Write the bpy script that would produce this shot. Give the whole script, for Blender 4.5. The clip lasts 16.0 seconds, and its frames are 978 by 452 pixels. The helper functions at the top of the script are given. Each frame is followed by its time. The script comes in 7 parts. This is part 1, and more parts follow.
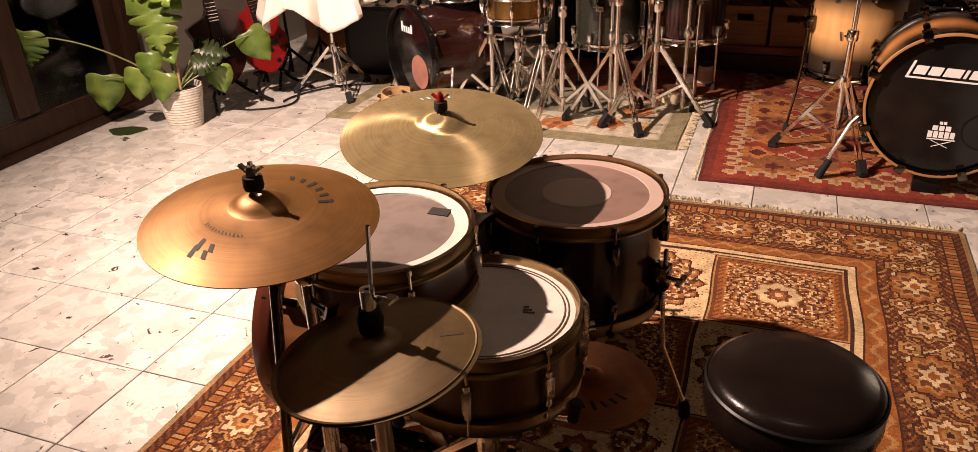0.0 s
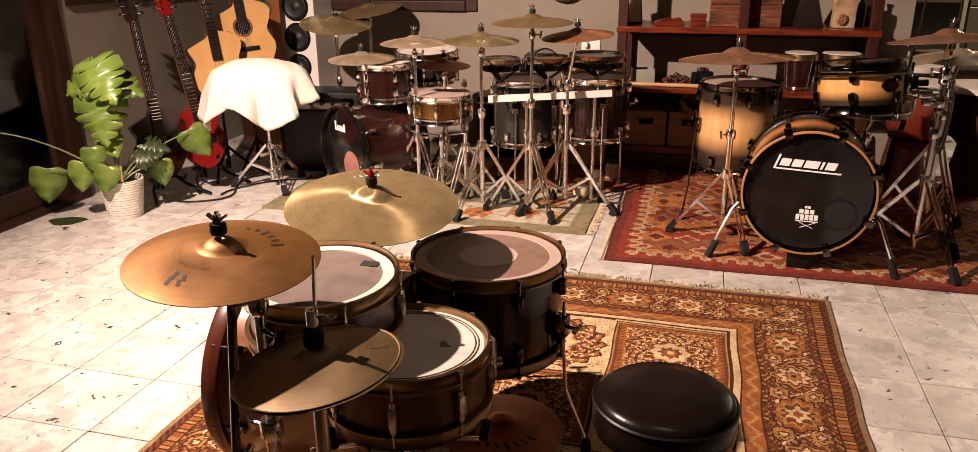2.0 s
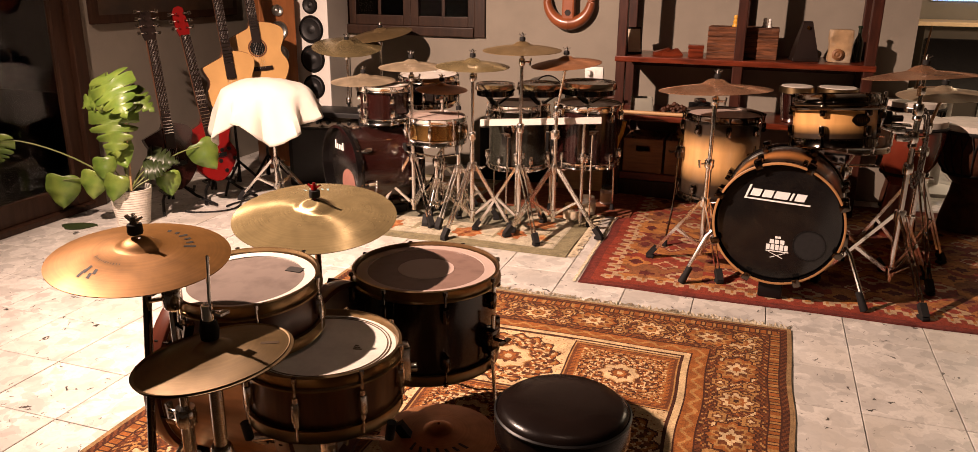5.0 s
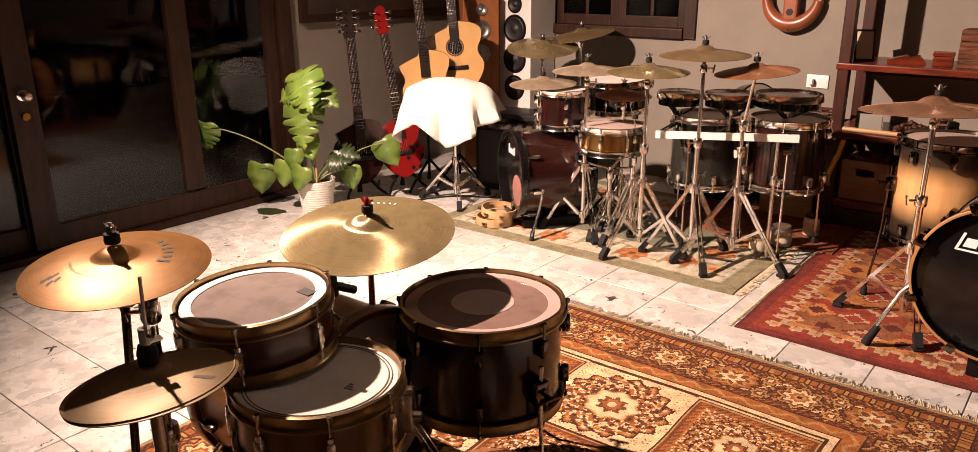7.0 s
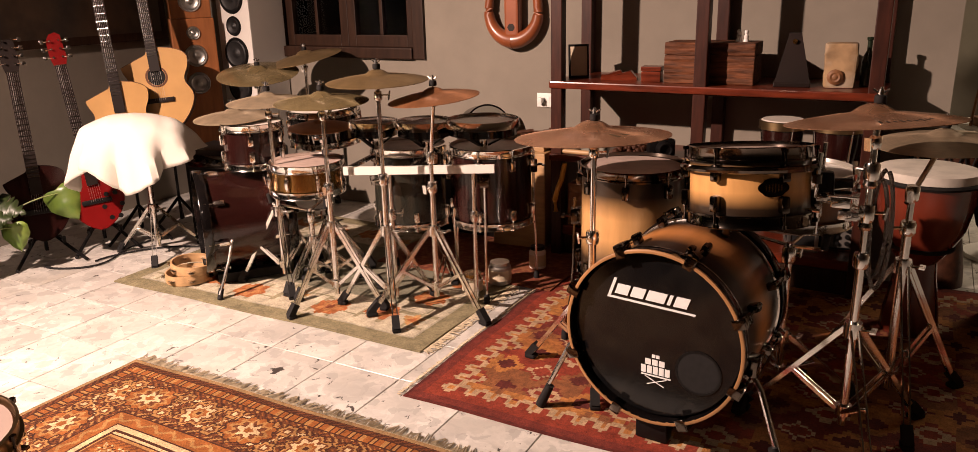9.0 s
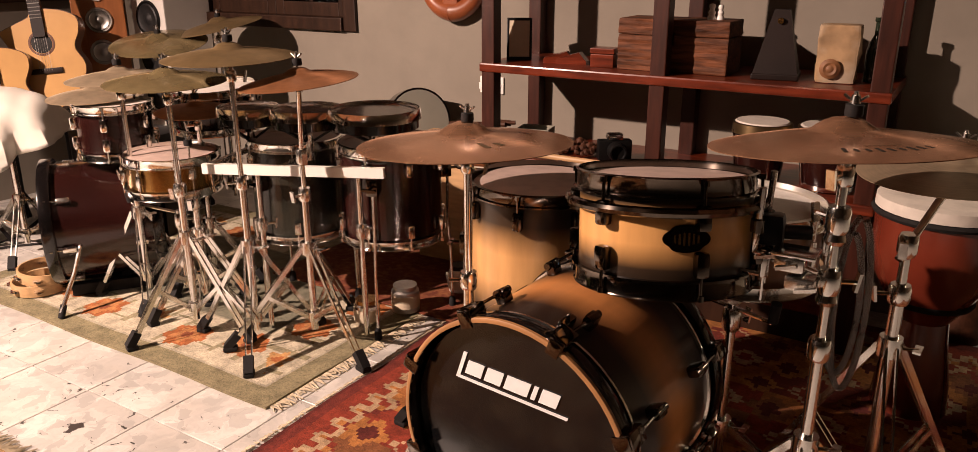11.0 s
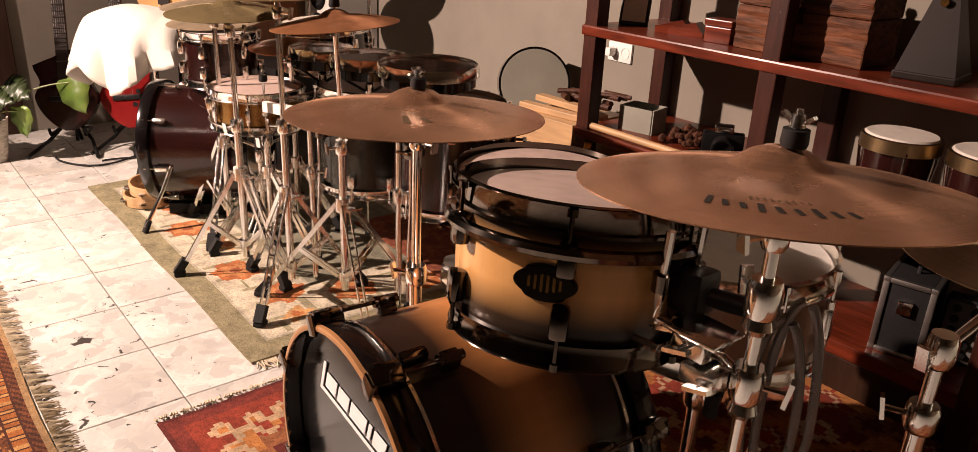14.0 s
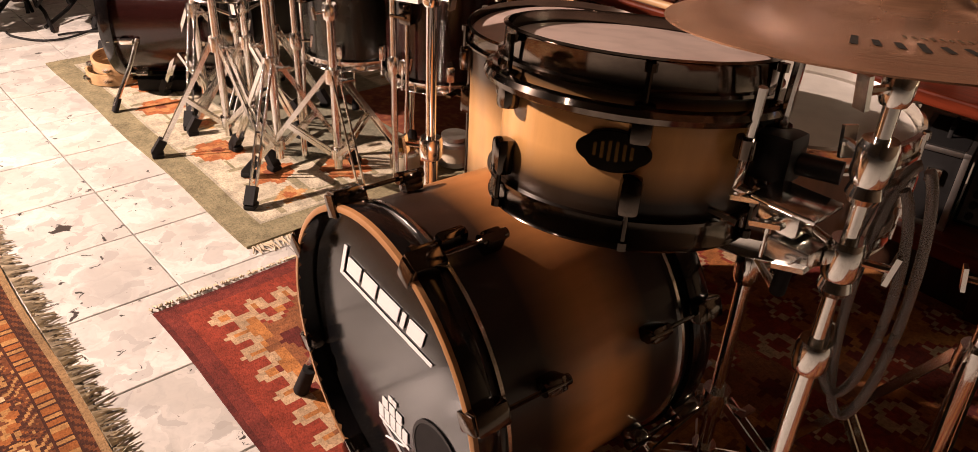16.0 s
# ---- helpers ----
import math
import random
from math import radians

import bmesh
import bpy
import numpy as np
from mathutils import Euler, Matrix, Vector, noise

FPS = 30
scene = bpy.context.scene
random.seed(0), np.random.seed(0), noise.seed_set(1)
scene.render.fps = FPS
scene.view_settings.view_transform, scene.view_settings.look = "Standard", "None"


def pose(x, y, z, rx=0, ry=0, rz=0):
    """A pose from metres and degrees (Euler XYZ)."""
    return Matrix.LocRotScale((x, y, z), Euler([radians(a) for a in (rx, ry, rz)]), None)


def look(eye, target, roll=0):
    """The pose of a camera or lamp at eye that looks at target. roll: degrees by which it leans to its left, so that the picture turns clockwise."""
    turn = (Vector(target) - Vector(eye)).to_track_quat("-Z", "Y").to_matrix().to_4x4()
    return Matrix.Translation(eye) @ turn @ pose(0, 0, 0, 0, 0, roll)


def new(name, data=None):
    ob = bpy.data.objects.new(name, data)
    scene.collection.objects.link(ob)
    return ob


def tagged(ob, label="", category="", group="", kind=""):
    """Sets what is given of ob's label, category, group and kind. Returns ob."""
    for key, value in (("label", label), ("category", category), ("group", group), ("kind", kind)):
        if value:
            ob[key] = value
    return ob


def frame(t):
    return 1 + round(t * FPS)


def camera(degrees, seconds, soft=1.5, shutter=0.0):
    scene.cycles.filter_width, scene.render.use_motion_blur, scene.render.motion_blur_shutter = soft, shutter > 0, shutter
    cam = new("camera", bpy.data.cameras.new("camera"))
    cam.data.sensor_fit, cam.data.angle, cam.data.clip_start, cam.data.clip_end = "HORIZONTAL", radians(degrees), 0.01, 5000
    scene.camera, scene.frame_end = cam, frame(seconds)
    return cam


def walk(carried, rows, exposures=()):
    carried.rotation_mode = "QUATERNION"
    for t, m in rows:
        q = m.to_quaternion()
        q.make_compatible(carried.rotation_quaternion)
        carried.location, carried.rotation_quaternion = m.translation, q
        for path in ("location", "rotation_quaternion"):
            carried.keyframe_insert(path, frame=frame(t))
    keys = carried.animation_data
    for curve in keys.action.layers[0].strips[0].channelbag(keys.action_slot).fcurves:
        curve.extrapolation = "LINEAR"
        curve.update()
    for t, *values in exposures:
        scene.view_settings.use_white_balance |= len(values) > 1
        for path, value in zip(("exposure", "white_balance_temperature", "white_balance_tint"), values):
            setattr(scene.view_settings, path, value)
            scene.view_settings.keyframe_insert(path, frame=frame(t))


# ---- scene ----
cam = camera(63.4, 16.0, 0.5)
PATH = [
    (0, (0.169, 0.059, 1.316), (-0.468, 1.724, 0.41), -2.1),
    (0.5, (0.243, -0.019, 1.32), (-0.394, 1.682, 0.484), -1.9),
    (1, (0.276, -0.071, 1.324), (-0.368, 1.649, 0.532), -1.3),
    (1.5, (0.282, -0.143, 1.328), (-0.347, 1.619, 0.62), -1.8),
    (2, (0.297, -0.24, 1.336), (-0.201, 1.579, 0.672), -0.4),
    (2.5, (0.335, -0.276, 1.343), (-0.111, 1.578, 0.739), -0.5),
    (3, (0.417, -0.269, 1.344), (0.005, 1.604, 0.777), 0.0),
    (5.3, (0.629, -0.259, 1.354), (-0.033, 1.523, 0.733), 1.0),
    (5.5, (0.636, -0.241, 1.356), (-0.069, 1.521, 0.725), 1.2),
    (6, (0.663, -0.127, 1.344), (-0.234, 1.548, 0.718), 0.4),
    (6.5, (0.77, 0.059, 1.352), (-0.267, 1.655, 0.737), 0.2),
    (7, (0.947, 0.251, 1.349), (-0.24, 1.739, 0.736), -0.3),
    (7.5, (1.115, 0.434, 1.351), (0.021, 1.99, 0.735), 0.2),
    (8, (1.184, 0.672, 1.344), (0.194, 2.294, 0.719), 0.4),
    (8.5, (1.233, 0.894, 1.331), (0.324, 2.572, 0.732), -0.1),
    (9, (1.36, 1.132, 1.335), (0.431, 2.805, 0.753), -1.4),
    (9.5, (1.429, 1.338, 1.318), (0.463, 2.984, 0.72), -1.3),
    (10, (1.42, 1.596, 1.297), (0.489, 3.254, 0.677), -1.5),
    (10.2, (1.415, 1.681, 1.29), (0.505, 3.347, 0.661), -1.4),
    (12.3, (1.476, 2.407, 1.233), (0.309, 3.864, 0.514), 1.8),
    (12.5, (1.489, 2.452, 1.229), (0.318, 3.889, 0.476), 1.2),
    (13, (1.565, 2.551, 1.235), (0.255, 3.87, 0.499), 2.1),
    (13.5, (1.649, 2.623, 1.242), (0.233, 3.827, 0.502), 2.2),
    (14, (1.693, 2.669, 1.243), (0.268, 3.855, 0.494), 2.8),
    (14.5, (1.701, 2.695, 1.229), (0.265, 3.856, 0.46), 3.1),
    (15, (1.692, 2.7, 1.21), (0.306, 3.859, 0.352), 4.1),
    (15.5, (1.659, 2.683, 1.184), (0.305, 3.819, 0.248), 4.8),
    (16, (1.536, 2.667, 1.17), (0.273, 3.834, 0.149), 2.9),
]
walk(cam, [(t, look(eye, target, roll)) for t, eye, target, roll in PATH], [(0.0, -0.47, 6500, 10), (1.0, -0.43, 6500, 10), (3.0, -0.31, 6500, 11), (5.5, -0.29, 6900, 12), (6.0, -0.15, 6600, 11), (6.5, -0.10, 6500, 11), (9.5, -0.35, 6500, 11), (10.2, -0.35, 6500, 11), (13.0, -0.09, 6200, 8), (16.0, -0.09, 6200, 8)])

# ---- light ----
world = bpy.data.worlds.new("night")
scene.world = world
world.use_nodes = True
world.node_tree.nodes["Background"].inputs[0].default_value = (0.30, 0.38, 0.55, 1)
world.node_tree.nodes["Background"].inputs[1].default_value = 0.0006
scene.view_settings.exposure = 0.0


def lamp(name, kind, at, watts, colour, **more):
    data = bpy.data.lights.new(name, kind)
    data.energy, data.color = watts, colour
    for key in more:
        if key == "radius":
            data.shadow_soft_size = more[key]
        if key == "size":
            data.shape, data.size, data.size_y = "RECTANGLE", more[key][0], more[key][1]
        if key == "cone":
            data.spot_size, data.spot_blend = radians(more[key][0]), more[key][1]
    ob = new(name, data)
    ob.matrix_world = at
    return ob


WARM = (1.0, 0.715, 0.585)
lamp("wall_lamp_light", "SPOT", look((-1.97, 1.20, 2.60), (-0.58, 3.20, 0.30)), 1980, WARM, radius=0.035, cone=(114, 1.0))
lamp("ceiling_light", "POINT", pose(0.30, 1.05, 2.55), 15.0, WARM, radius=0.06)
lamp("kitchen_light", "AREA", look((3.6, 7.3, 2.4), (3.6, 7.3, 0)), 130, (1.0, 0.78, 0.56), size=(1.2, 0.6))
# added blue lamp: washes the wall, as the LED strip's own glow is too weak
lamp("led_wash_helper", "AREA", look((3.3, 9.50, 1.15), (3.3, 9.62, 1.38)), 3, (0.12, 0.42, 1.0), size=(1.8, 0.03))

# ---- materials ----
def material(name, colour, rough=0.5, metal=0.0, grain=None, stain=None, bump=0.0, bump_scale=60.0, coat=0.0, spread=0.12,
             stretch=(1, 1, 1), aniso=0.0, attribute="", random_shift=0.0, rough_spread=0.0, transmission=0.0):
    """A painted, wooden or metal surface: colour mixed with a darker grain and stains, with fine relief."""
    m = bpy.data.materials.new(name)
    m.use_nodes = True
    n, l = m.node_tree.nodes, m.node_tree.links
    b = n["Principled BSDF"]
    b.inputs["Roughness"].default_value, b.inputs["Metallic"].default_value = rough, metal
    b.inputs["Coat Weight"].default_value = coat
    b.inputs["Coat Roughness"].default_value = 0.12
    b.inputs["Transmission Weight"].default_value = transmission
    co = n.new("ShaderNodeTexCoord")
    mp = n.new("ShaderNodeMapping")
    mp.inputs["Scale"].default_value = stretch
    l.new(co.outputs["Object"], mp.inputs["Vector"])
    c = None
    if attribute:
        a = n.new("ShaderNodeAttribute")
        a.attribute_name = attribute
        c = a.outputs["Color"]
    else:
        a = n.new("ShaderNodeRGB")
        a.outputs[0].default_value = (*colour, 1)
        c = a.outputs[0]

    def layer(c, scale, other, low, high, detail=6.0):
        t = n.new("ShaderNodeTexNoise")
        t.inputs["Scale"].default_value, t.inputs["Detail"].default_value = scale, detail
        l.new(mp.outputs[0], t.inputs["Vector"])
        r = n.new("ShaderNodeMapRange")
        r.inputs["From Min"].default_value, r.inputs["From Max"].default_value = low, high
        l.new(t.outputs[0], r.inputs["Value"])
        x = n.new("ShaderNodeMix")
        x.data_type = "RGBA"
        l.new(r.outputs[0], x.inputs[0])
        l.new(c, x.inputs[6])
        if isinstance(other, tuple):
            x.inputs[7].default_value = (*other, 1)
        else:
            x.blend_type = "MULTIPLY"
            x.inputs[7].default_value = (other, other, other, 1)
        return x.outputs[2]

    if grain:
        c = layer(c, grain[0], grain[1], 0.35, 0.7)
    if stain:
        c = layer(c, stain[0], stain[1], 0.45, 0.75, 8.0)
    if random_shift:
        o = n.new("ShaderNodeObjectInfo")
        h = n.new("ShaderNodeHueSaturation")
        r = n.new("ShaderNodeMapRange")
        r.inputs["To Min"].default_value, r.inputs["To Max"].default_value = 1 - random_shift, 1 + random_shift
        l.new(o.outputs["Random"], r.inputs["Value"])
        l.new(r.outputs[0], h.inputs["Value"])
        l.new(c, h.inputs["Color"])
        c = h.outputs[0]
    l.new(c, b.inputs["Base Color"])
    if rough_spread:
        t = n.new("ShaderNodeTexNoise")
        t.inputs["Scale"].default_value, t.inputs["Detail"].default_value = 9.0, 7.0
        l.new(co.outputs["Object"], t.inputs["Vector"])
        r = n.new("ShaderNodeMapRange")
        r.inputs["From Min"].default_value, r.inputs["From Max"].default_value = 0.3, 0.7
        r.inputs["To Min"].default_value, r.inputs["To Max"].default_value = max(0.02, rough - rough_spread), rough + rough_spread
        l.new(t.outputs[0], r.inputs["Value"])
        l.new(r.outputs[0], b.inputs["Roughness"])
    if bump:
        t = n.new("ShaderNodeTexNoise")
        t.inputs["Scale"].default_value, t.inputs["Detail"].default_value = bump_scale, 5.0
        l.new(mp.outputs[0], t.inputs["Vector"])
        u = n.new("ShaderNodeBump")
        u.inputs["Strength"].default_value, u.inputs["Distance"].default_value = bump, 0.004
        l.new(t.outputs[0], u.inputs["Height"])
        l.new(u.outputs[0], b.inputs["Normal"])
    if aniso:
        b.inputs["Anisotropic"].default_value = aniso
        tg = n.new("ShaderNodeTangent")
        tg.direction_type, tg.axis = "RADIAL", "Z"
        l.new(tg.outputs[0], b.inputs["Tangent"])
    return m


def cymbal_metal(name, colour, tarnish, rough, aniso=0.75, metal=0.65):
    """Lathed bronze: fine rings round the bell, tarnish in clouds."""
    m = material(name, colour, rough, metal, grain=(7.0, tarnish), stain=(30.0, 0.82), aniso=aniso, rough_spread=0.05)
    n, l = m.node_tree.nodes, m.node_tree.links
    b = n["Principled BSDF"]
    co = n.new("ShaderNodeTexCoord")
    flat = n.new("ShaderNodeVectorMath")
    flat.operation = "MULTIPLY"
    flat.inputs[1].default_value = (1, 1, 0)
    l.new(co.outputs["Object"], flat.inputs[0])
    far = n.new("ShaderNodeVectorMath")
    far.operation = "LENGTH"
    l.new(flat.outputs[0], far.inputs[0])

    def rings(scale):
        w = n.new("ShaderNodeTexNoise")
        w.noise_dimensions = "1D"
        w.inputs["Scale"].default_value, w.inputs["Detail"].default_value = scale, 3.0
        l.new(far.outputs["Value"], w.inputs["W"])
        return w.outputs[0]

    tone = n.new("ShaderNodeMapRange")
    tone.inputs["From Min"].default_value, tone.inputs["From Max"].default_value = 0.35, 0.65
    tone.inputs["To Min"].default_value, tone.inputs["To Max"].default_value = 0.92, 1.04
    l.new(rings(170.0), tone.inputs["Value"])
    mul = n.new("ShaderNodeVectorMath")
    mul.operation = "SCALE"
    l.new(b.inputs["Base Color"].links[0].from_socket, mul.inputs[0])
    l.new(tone.outputs[0], mul.inputs["Scale"])
    l.new(mul.outputs[0], b.inputs["Base Color"])
    u = n.new("ShaderNodeBump")
    u.inputs["Strength"].default_value, u.inputs["Distance"].default_value = 0.10, 0.001
    l.new(rings(320.0), u.inputs["Height"])
    l.new(u.outputs[0], b.inputs["Normal"])
    return m


def burst(name, middle, edge, low, high, axis=2, wide=0.0):
    """Lacquered maple, sprayed darker towards both rims of the shell."""
    m = material(name, middle, 0.30, 0, grain=(5.0, 0.8), coat=0.12, stretch=(6, 6, 1.2), bump=0.03)
    n, l = m.node_tree.nodes, m.node_tree.links
    b = n["Principled BSDF"]
    old = b.inputs["Base Color"].links[0].from_socket
    co = n.new("ShaderNodeTexCoord")
    s = n.new("ShaderNodeSeparateXYZ")
    l.new(co.outputs["Object"], s.inputs[0])
    r = n.new("ShaderNodeValToRGB")
    mr = n.new("ShaderNodeMapRange")
    mr.inputs["From Min"].default_value, mr.inputs["From Max"].default_value = low, high
    l.new(s.outputs[axis], mr.inputs["Value"])
    l.new(mr.outputs[0], r.inputs[0])
    e = r.color_ramp.elements
    e[0].position, e[0].color = 0.03, (1, 1, 1, 1)
    e[1].position, e[1].color = 0.97, (1, 1, 1, 1)
    for p, v in ((0.20 + wide, 0.97), (0.42 + wide, 0.0), (0.60 - wide / 2, 0.0), (0.80 - wide / 2, 0.97)):
        k = e.new(p)
        k.color = (v, v, v, 1)
    x = n.new("ShaderNodeMix")
    x.data_type = "RGBA"
    l.new(r.outputs[0], x.inputs[0])
    l.new(old, x.inputs[6])
    x.inputs[7].default_value = (*edge, 1)
    l.new(x.outputs[2], b.inputs["Base Color"])
    return m


PLASTER = material("wall_plaster", (0.245, 0.215, 0.175), 0.9, grain=(2.2, 0.86), stain=(9.0, 0.93), bump=0.25, bump_scale=35)
# for walls out of view: an assumed dark brown that lowers the bounce
UNSEEN_WALL = material("dark_unseen_wall", (0.13, 0.09, 0.06), 0.95, grain=(3.0, 0.8), bump=0.2, bump_scale=30)
HOOP_BROWN = material("brown_stained_hoop", (0.20, 0.10, 0.045), 0.35, grain=(9.0, 0.7), coat=0.3)
# ceiling is out of view; its dark brown only keeps bounced light low
CEILING = material("dark_unseen_ceiling", (0.10, 0.07, 0.045), 0.95, grain=(3.0, 0.9))
GROUT = material("grout", (0.33, 0.28, 0.21), 0.9, grain=(20.0, 0.7))
DARK_WOOD = material("dark_brown_wood", (0.034, 0.015, 0.008), 0.45, grain=(5.0, 0.5), stretch=(8, 8, 1), bump=0.1, bump_scale=20)
SHELF_WOOD = material("red_brown_stained_wood", (0.15, 0.026, 0.010), 0.30, grain=(6.0, 0.45), stain=(3.0, 0.7), stretch=(1.2, 9, 9), bump=0.1, bump_scale=12, coat=0.2)
POST_WOOD = material("red_brown_post_wood", (0.048, 0.013, 0.007), 0.42, grain=(6.0, 0.45), stretch=(9, 9, 1.2), bump=0.1, bump_scale=12)
SHELF_BACK = material("grey_board", (0.30, 0.29, 0.24), 0.85, grain=(4.0, 0.8), stain=(2.0, 0.85))
CHROME = material("chrome", (0.90, 0.88, 0.84), 0.14, 1.0, grain=(40.0, 0.93), rough_spread=0.03)
WORN_CHROME = material("worn_chrome", (0.86, 0.83, 0.78), 0.20, 1.0, grain=(25.0, 0.88), stain=(60.0, 0.86), rough_spread=0.06)
DARK_CHROME = material("black_nickel", (0.15, 0.125, 0.105), 0.11, 1.0, grain=(20.0, 0.7))
RUBBER = material("black_rubber", (0.013, 0.012, 0.012), 0.75, grain=(60.0, 0.7))
BLACK = material("black_plastic", (0.006, 0.0055, 0.0055), 0.4, grain=(30.0, 0.8))
BLACK_GLOSS = material("black_lacquer", (0.005, 0.004, 0.004), 0.14, coat=0.2, grain=(6.0, 0.8))
LEATHERETTE = material("black_vinyl", (0.010, 0.006, 0.005), 0.24, grain=(14.0, 0.7), bump=0.08, bump_scale=180, rough_spread=0.05)
LEATHERETTE.node_tree.nodes["Principled BSDF"].inputs["Specular IOR Level"].default_value = 0.25
HEAD_COATED = material("coated_drum_head", (0.60, 0.56, 0.50), 0.55, grain=(9.0, 0.86), stain=(40.0, 0.88), bump=0.1, bump_scale=150)
HEAD_USED = material("worn_pinkish_head", (0.46, 0.35, 0.30), 0.42, grain=(6.0, 0.82), stain=(25.0, 0.8), bump=0.05)
HEAD_GREY = material("grey_clear_head", (0.20, 0.162, 0.142), 0.16, grain=(5.0, 0.85), stain=(22.0, 0.75))
HEAD_TINT = material("brown_tinted_head", (0.165, 0.105, 0.085), 0.2, grain=(5.0, 0.85), stain=(22.0, 0.75))
RING_CLEAR = material("clear_edge_ring", (0.34, 0.26, 0.225), 0.2, grain=(6.0, 0.85))
HEAD_DOT = material("head_centre_dot", (0.36, 0.27, 0.235), 0.25, grain=(5.0, 0.85))
HEAD_BLACK = material("black_drum_head", (0.005, 0.005, 0.0055), 0.14, grain=(4.0, 0.8), stain=(12.0, (0.010, 0.009, 0.008)))
HOOP_GOLD = material("gold_toned_hoop", (0.36, 0.25, 0.13), 0.32, 1.0, grain=(20.0, 0.7))
MAHOGANY = material("red_mahogany_shell", (0.085, 0.022, 0.012), 0.28, grain=(6.0, 0.5), stretch=(1, 1, 8), coat=0.3, bump=0.03)
OXBLOOD = material("dark_oxblood_lacquer", (0.020, 0.005, 0.004), 0.2, grain=(5.0, 0.55), coat=0.2)
ORANGE_WOOD = material("orange_brown_wood_shell", (0.23, 0.095, 0.035), 0.35, grain=(7.0, 0.6), stretch=(6, 6, 1), coat=0.2)
MAPLE = material("maple_hoop", (0.46, 0.27, 0.11), 0.35, grain=(9.0, 0.7), coat=0.3)
PALE_WOOD = material("pale_pine", (0.50, 0.31, 0.15), 0.5, grain=(7.0, 0.7), stretch=(1, 8, 8), bump=0.08)
GUITAR_TOP = material("natural_spruce", (0.62, 0.36, 0.14), 0.25, grain=(5.0, 0.8), stretch=(1, 14, 1), coat=0.4)
GUITAR_SIDE = material("guitar_mahogany", (0.15, 0.06, 0.03), 0.3, grain=(5.0, 0.6), coat=0.3)
RED_PAINT = material("red_lacquer", (0.20, 0.008, 0.008), 0.2, grain=(5.0, 0.7), coat=0.5)
FRETBOARD = material("fretboard_rosewood", (0.014, 0.007, 0.005), 0.5, grain=(8.0, 0.6))
SPEAKER_WHITE = material("white_speaker_lacquer", (0.74, 0.71, 0.66), 0.35, grain=(3.0, 0.92))
SPEAKER_WOOD = material("orange_cherry_veneer", (0.33, 0.12, 0.042), 0.35, grain=(6.0, 0.7), stretch=(8, 8, 1))
CONE = material("speaker_cone", (0.014, 0.013, 0.013), 0.55, grain=(40.0, 0.7))
CLOTH = material("white_cotton_towel", (0.66, 0.62, 0.55), 0.95, grain=(5.0, 0.92), bump=0.5, bump_scale=320)
POT = material("whitewashed_basket", (0.68, 0.63, 0.55), 0.9, grain=(30.0, 0.75), bump=0.6, bump_scale=60)
SOIL = material("potting_soil", (0.02, 0.014, 0.009), 0.95, grain=(60.0, 0.6), bump=0.8, bump_scale=80)
LEAF = material("monstera_leaf", (0.09, 0.165, 0.024), 0.36, grain=(12.0, (0.20, 0.26, 0.05)), stain=(4.0, (0.06, 0.11, 0.018)), random_shift=0.25, bump=0.1)
LEAF_DARK = material("dark_leaf", (0.030, 0.045, 0.014), 0.4, grain=(12.0, 0.7))
STEM = material("green_stem", (0.17, 0.20, 0.06), 0.5, grain=(20.0, 0.7))
CRATE = material("brown_crate_wood", (0.26, 0.115, 0.045), 0.6, grain=(7.0, 0.6), stretch=(1, 8, 8), bump=0.15)
BARK = material("rough_chest_wood", (0.17, 0.060, 0.025), 0.7, grain=(5.0, 0.25), stain=(14.0, 0.4), stretch=(1.2, 4, 9), bump=0.6, bump_scale=16)
CARVED = material("carved_dark_drum_wood", (0.075, 0.028, 0.014), 0.55, grain=(25.0, 0.45), bump=0.6, bump_scale=45)
RED_WOOD = material("polished_red_djembe_wood", (0.17, 0.030, 0.015), 0.22, grain=(5.0, 0.55), coat=0.4)
SKIN = material("pale_drum_skin", (0.66, 0.60, 0.52), 0.7, grain=(6.0, 0.85), stain=(18.0, 0.8))
ROPE = material("black_rope", (0.016, 0.014, 0.013), 0.85, grain=(90.0, 0.6))
CABINET = material("dark_taupe_cabinet", (0.060, 0.047, 0.036), 0.6, grain=(3.0, 0.88))
WORKTOP = material("light_worktop", (0.66, 0.47, 0.28), 0.5, grain=(12.0, 0.85))
STEEL = material("brushed_steel", (0.50, 0.48, 0.45), 0.42, 1.0, grain=(30.0, 0.8))
WHITE_PAINT = material("white_paint", (0.78, 0.76, 0.72), 0.4, grain=(8.0, 0.94))
PRINT_WHITE = material("white_print", (0.74, 0.74, 0.73), 0.5, grain=(30.0, 0.92))
PRINT_BLACK = material("black_print", (0.02, 0.016, 0.012), 0.6, grain=(30.0, 0.8))
PRINT_BROWN = material("faded_brown_print", (0.09, 0.055, 0.025), 0.6, grain=(30.0, 0.8))
YELLOW = material("yellow_plastic", (0.62, 0.32, 0.04), 0.45, grain=(10.0, 0.8))
HOSE = material("translucent_hose", (0.30, 0.27, 0.25), 0.22, grain=(10.0, 0.9), transmission=0.7)
PAPER = material("cream_paper", (0.62, 0.52, 0.38), 0.8, grain=(10.0, 0.85))
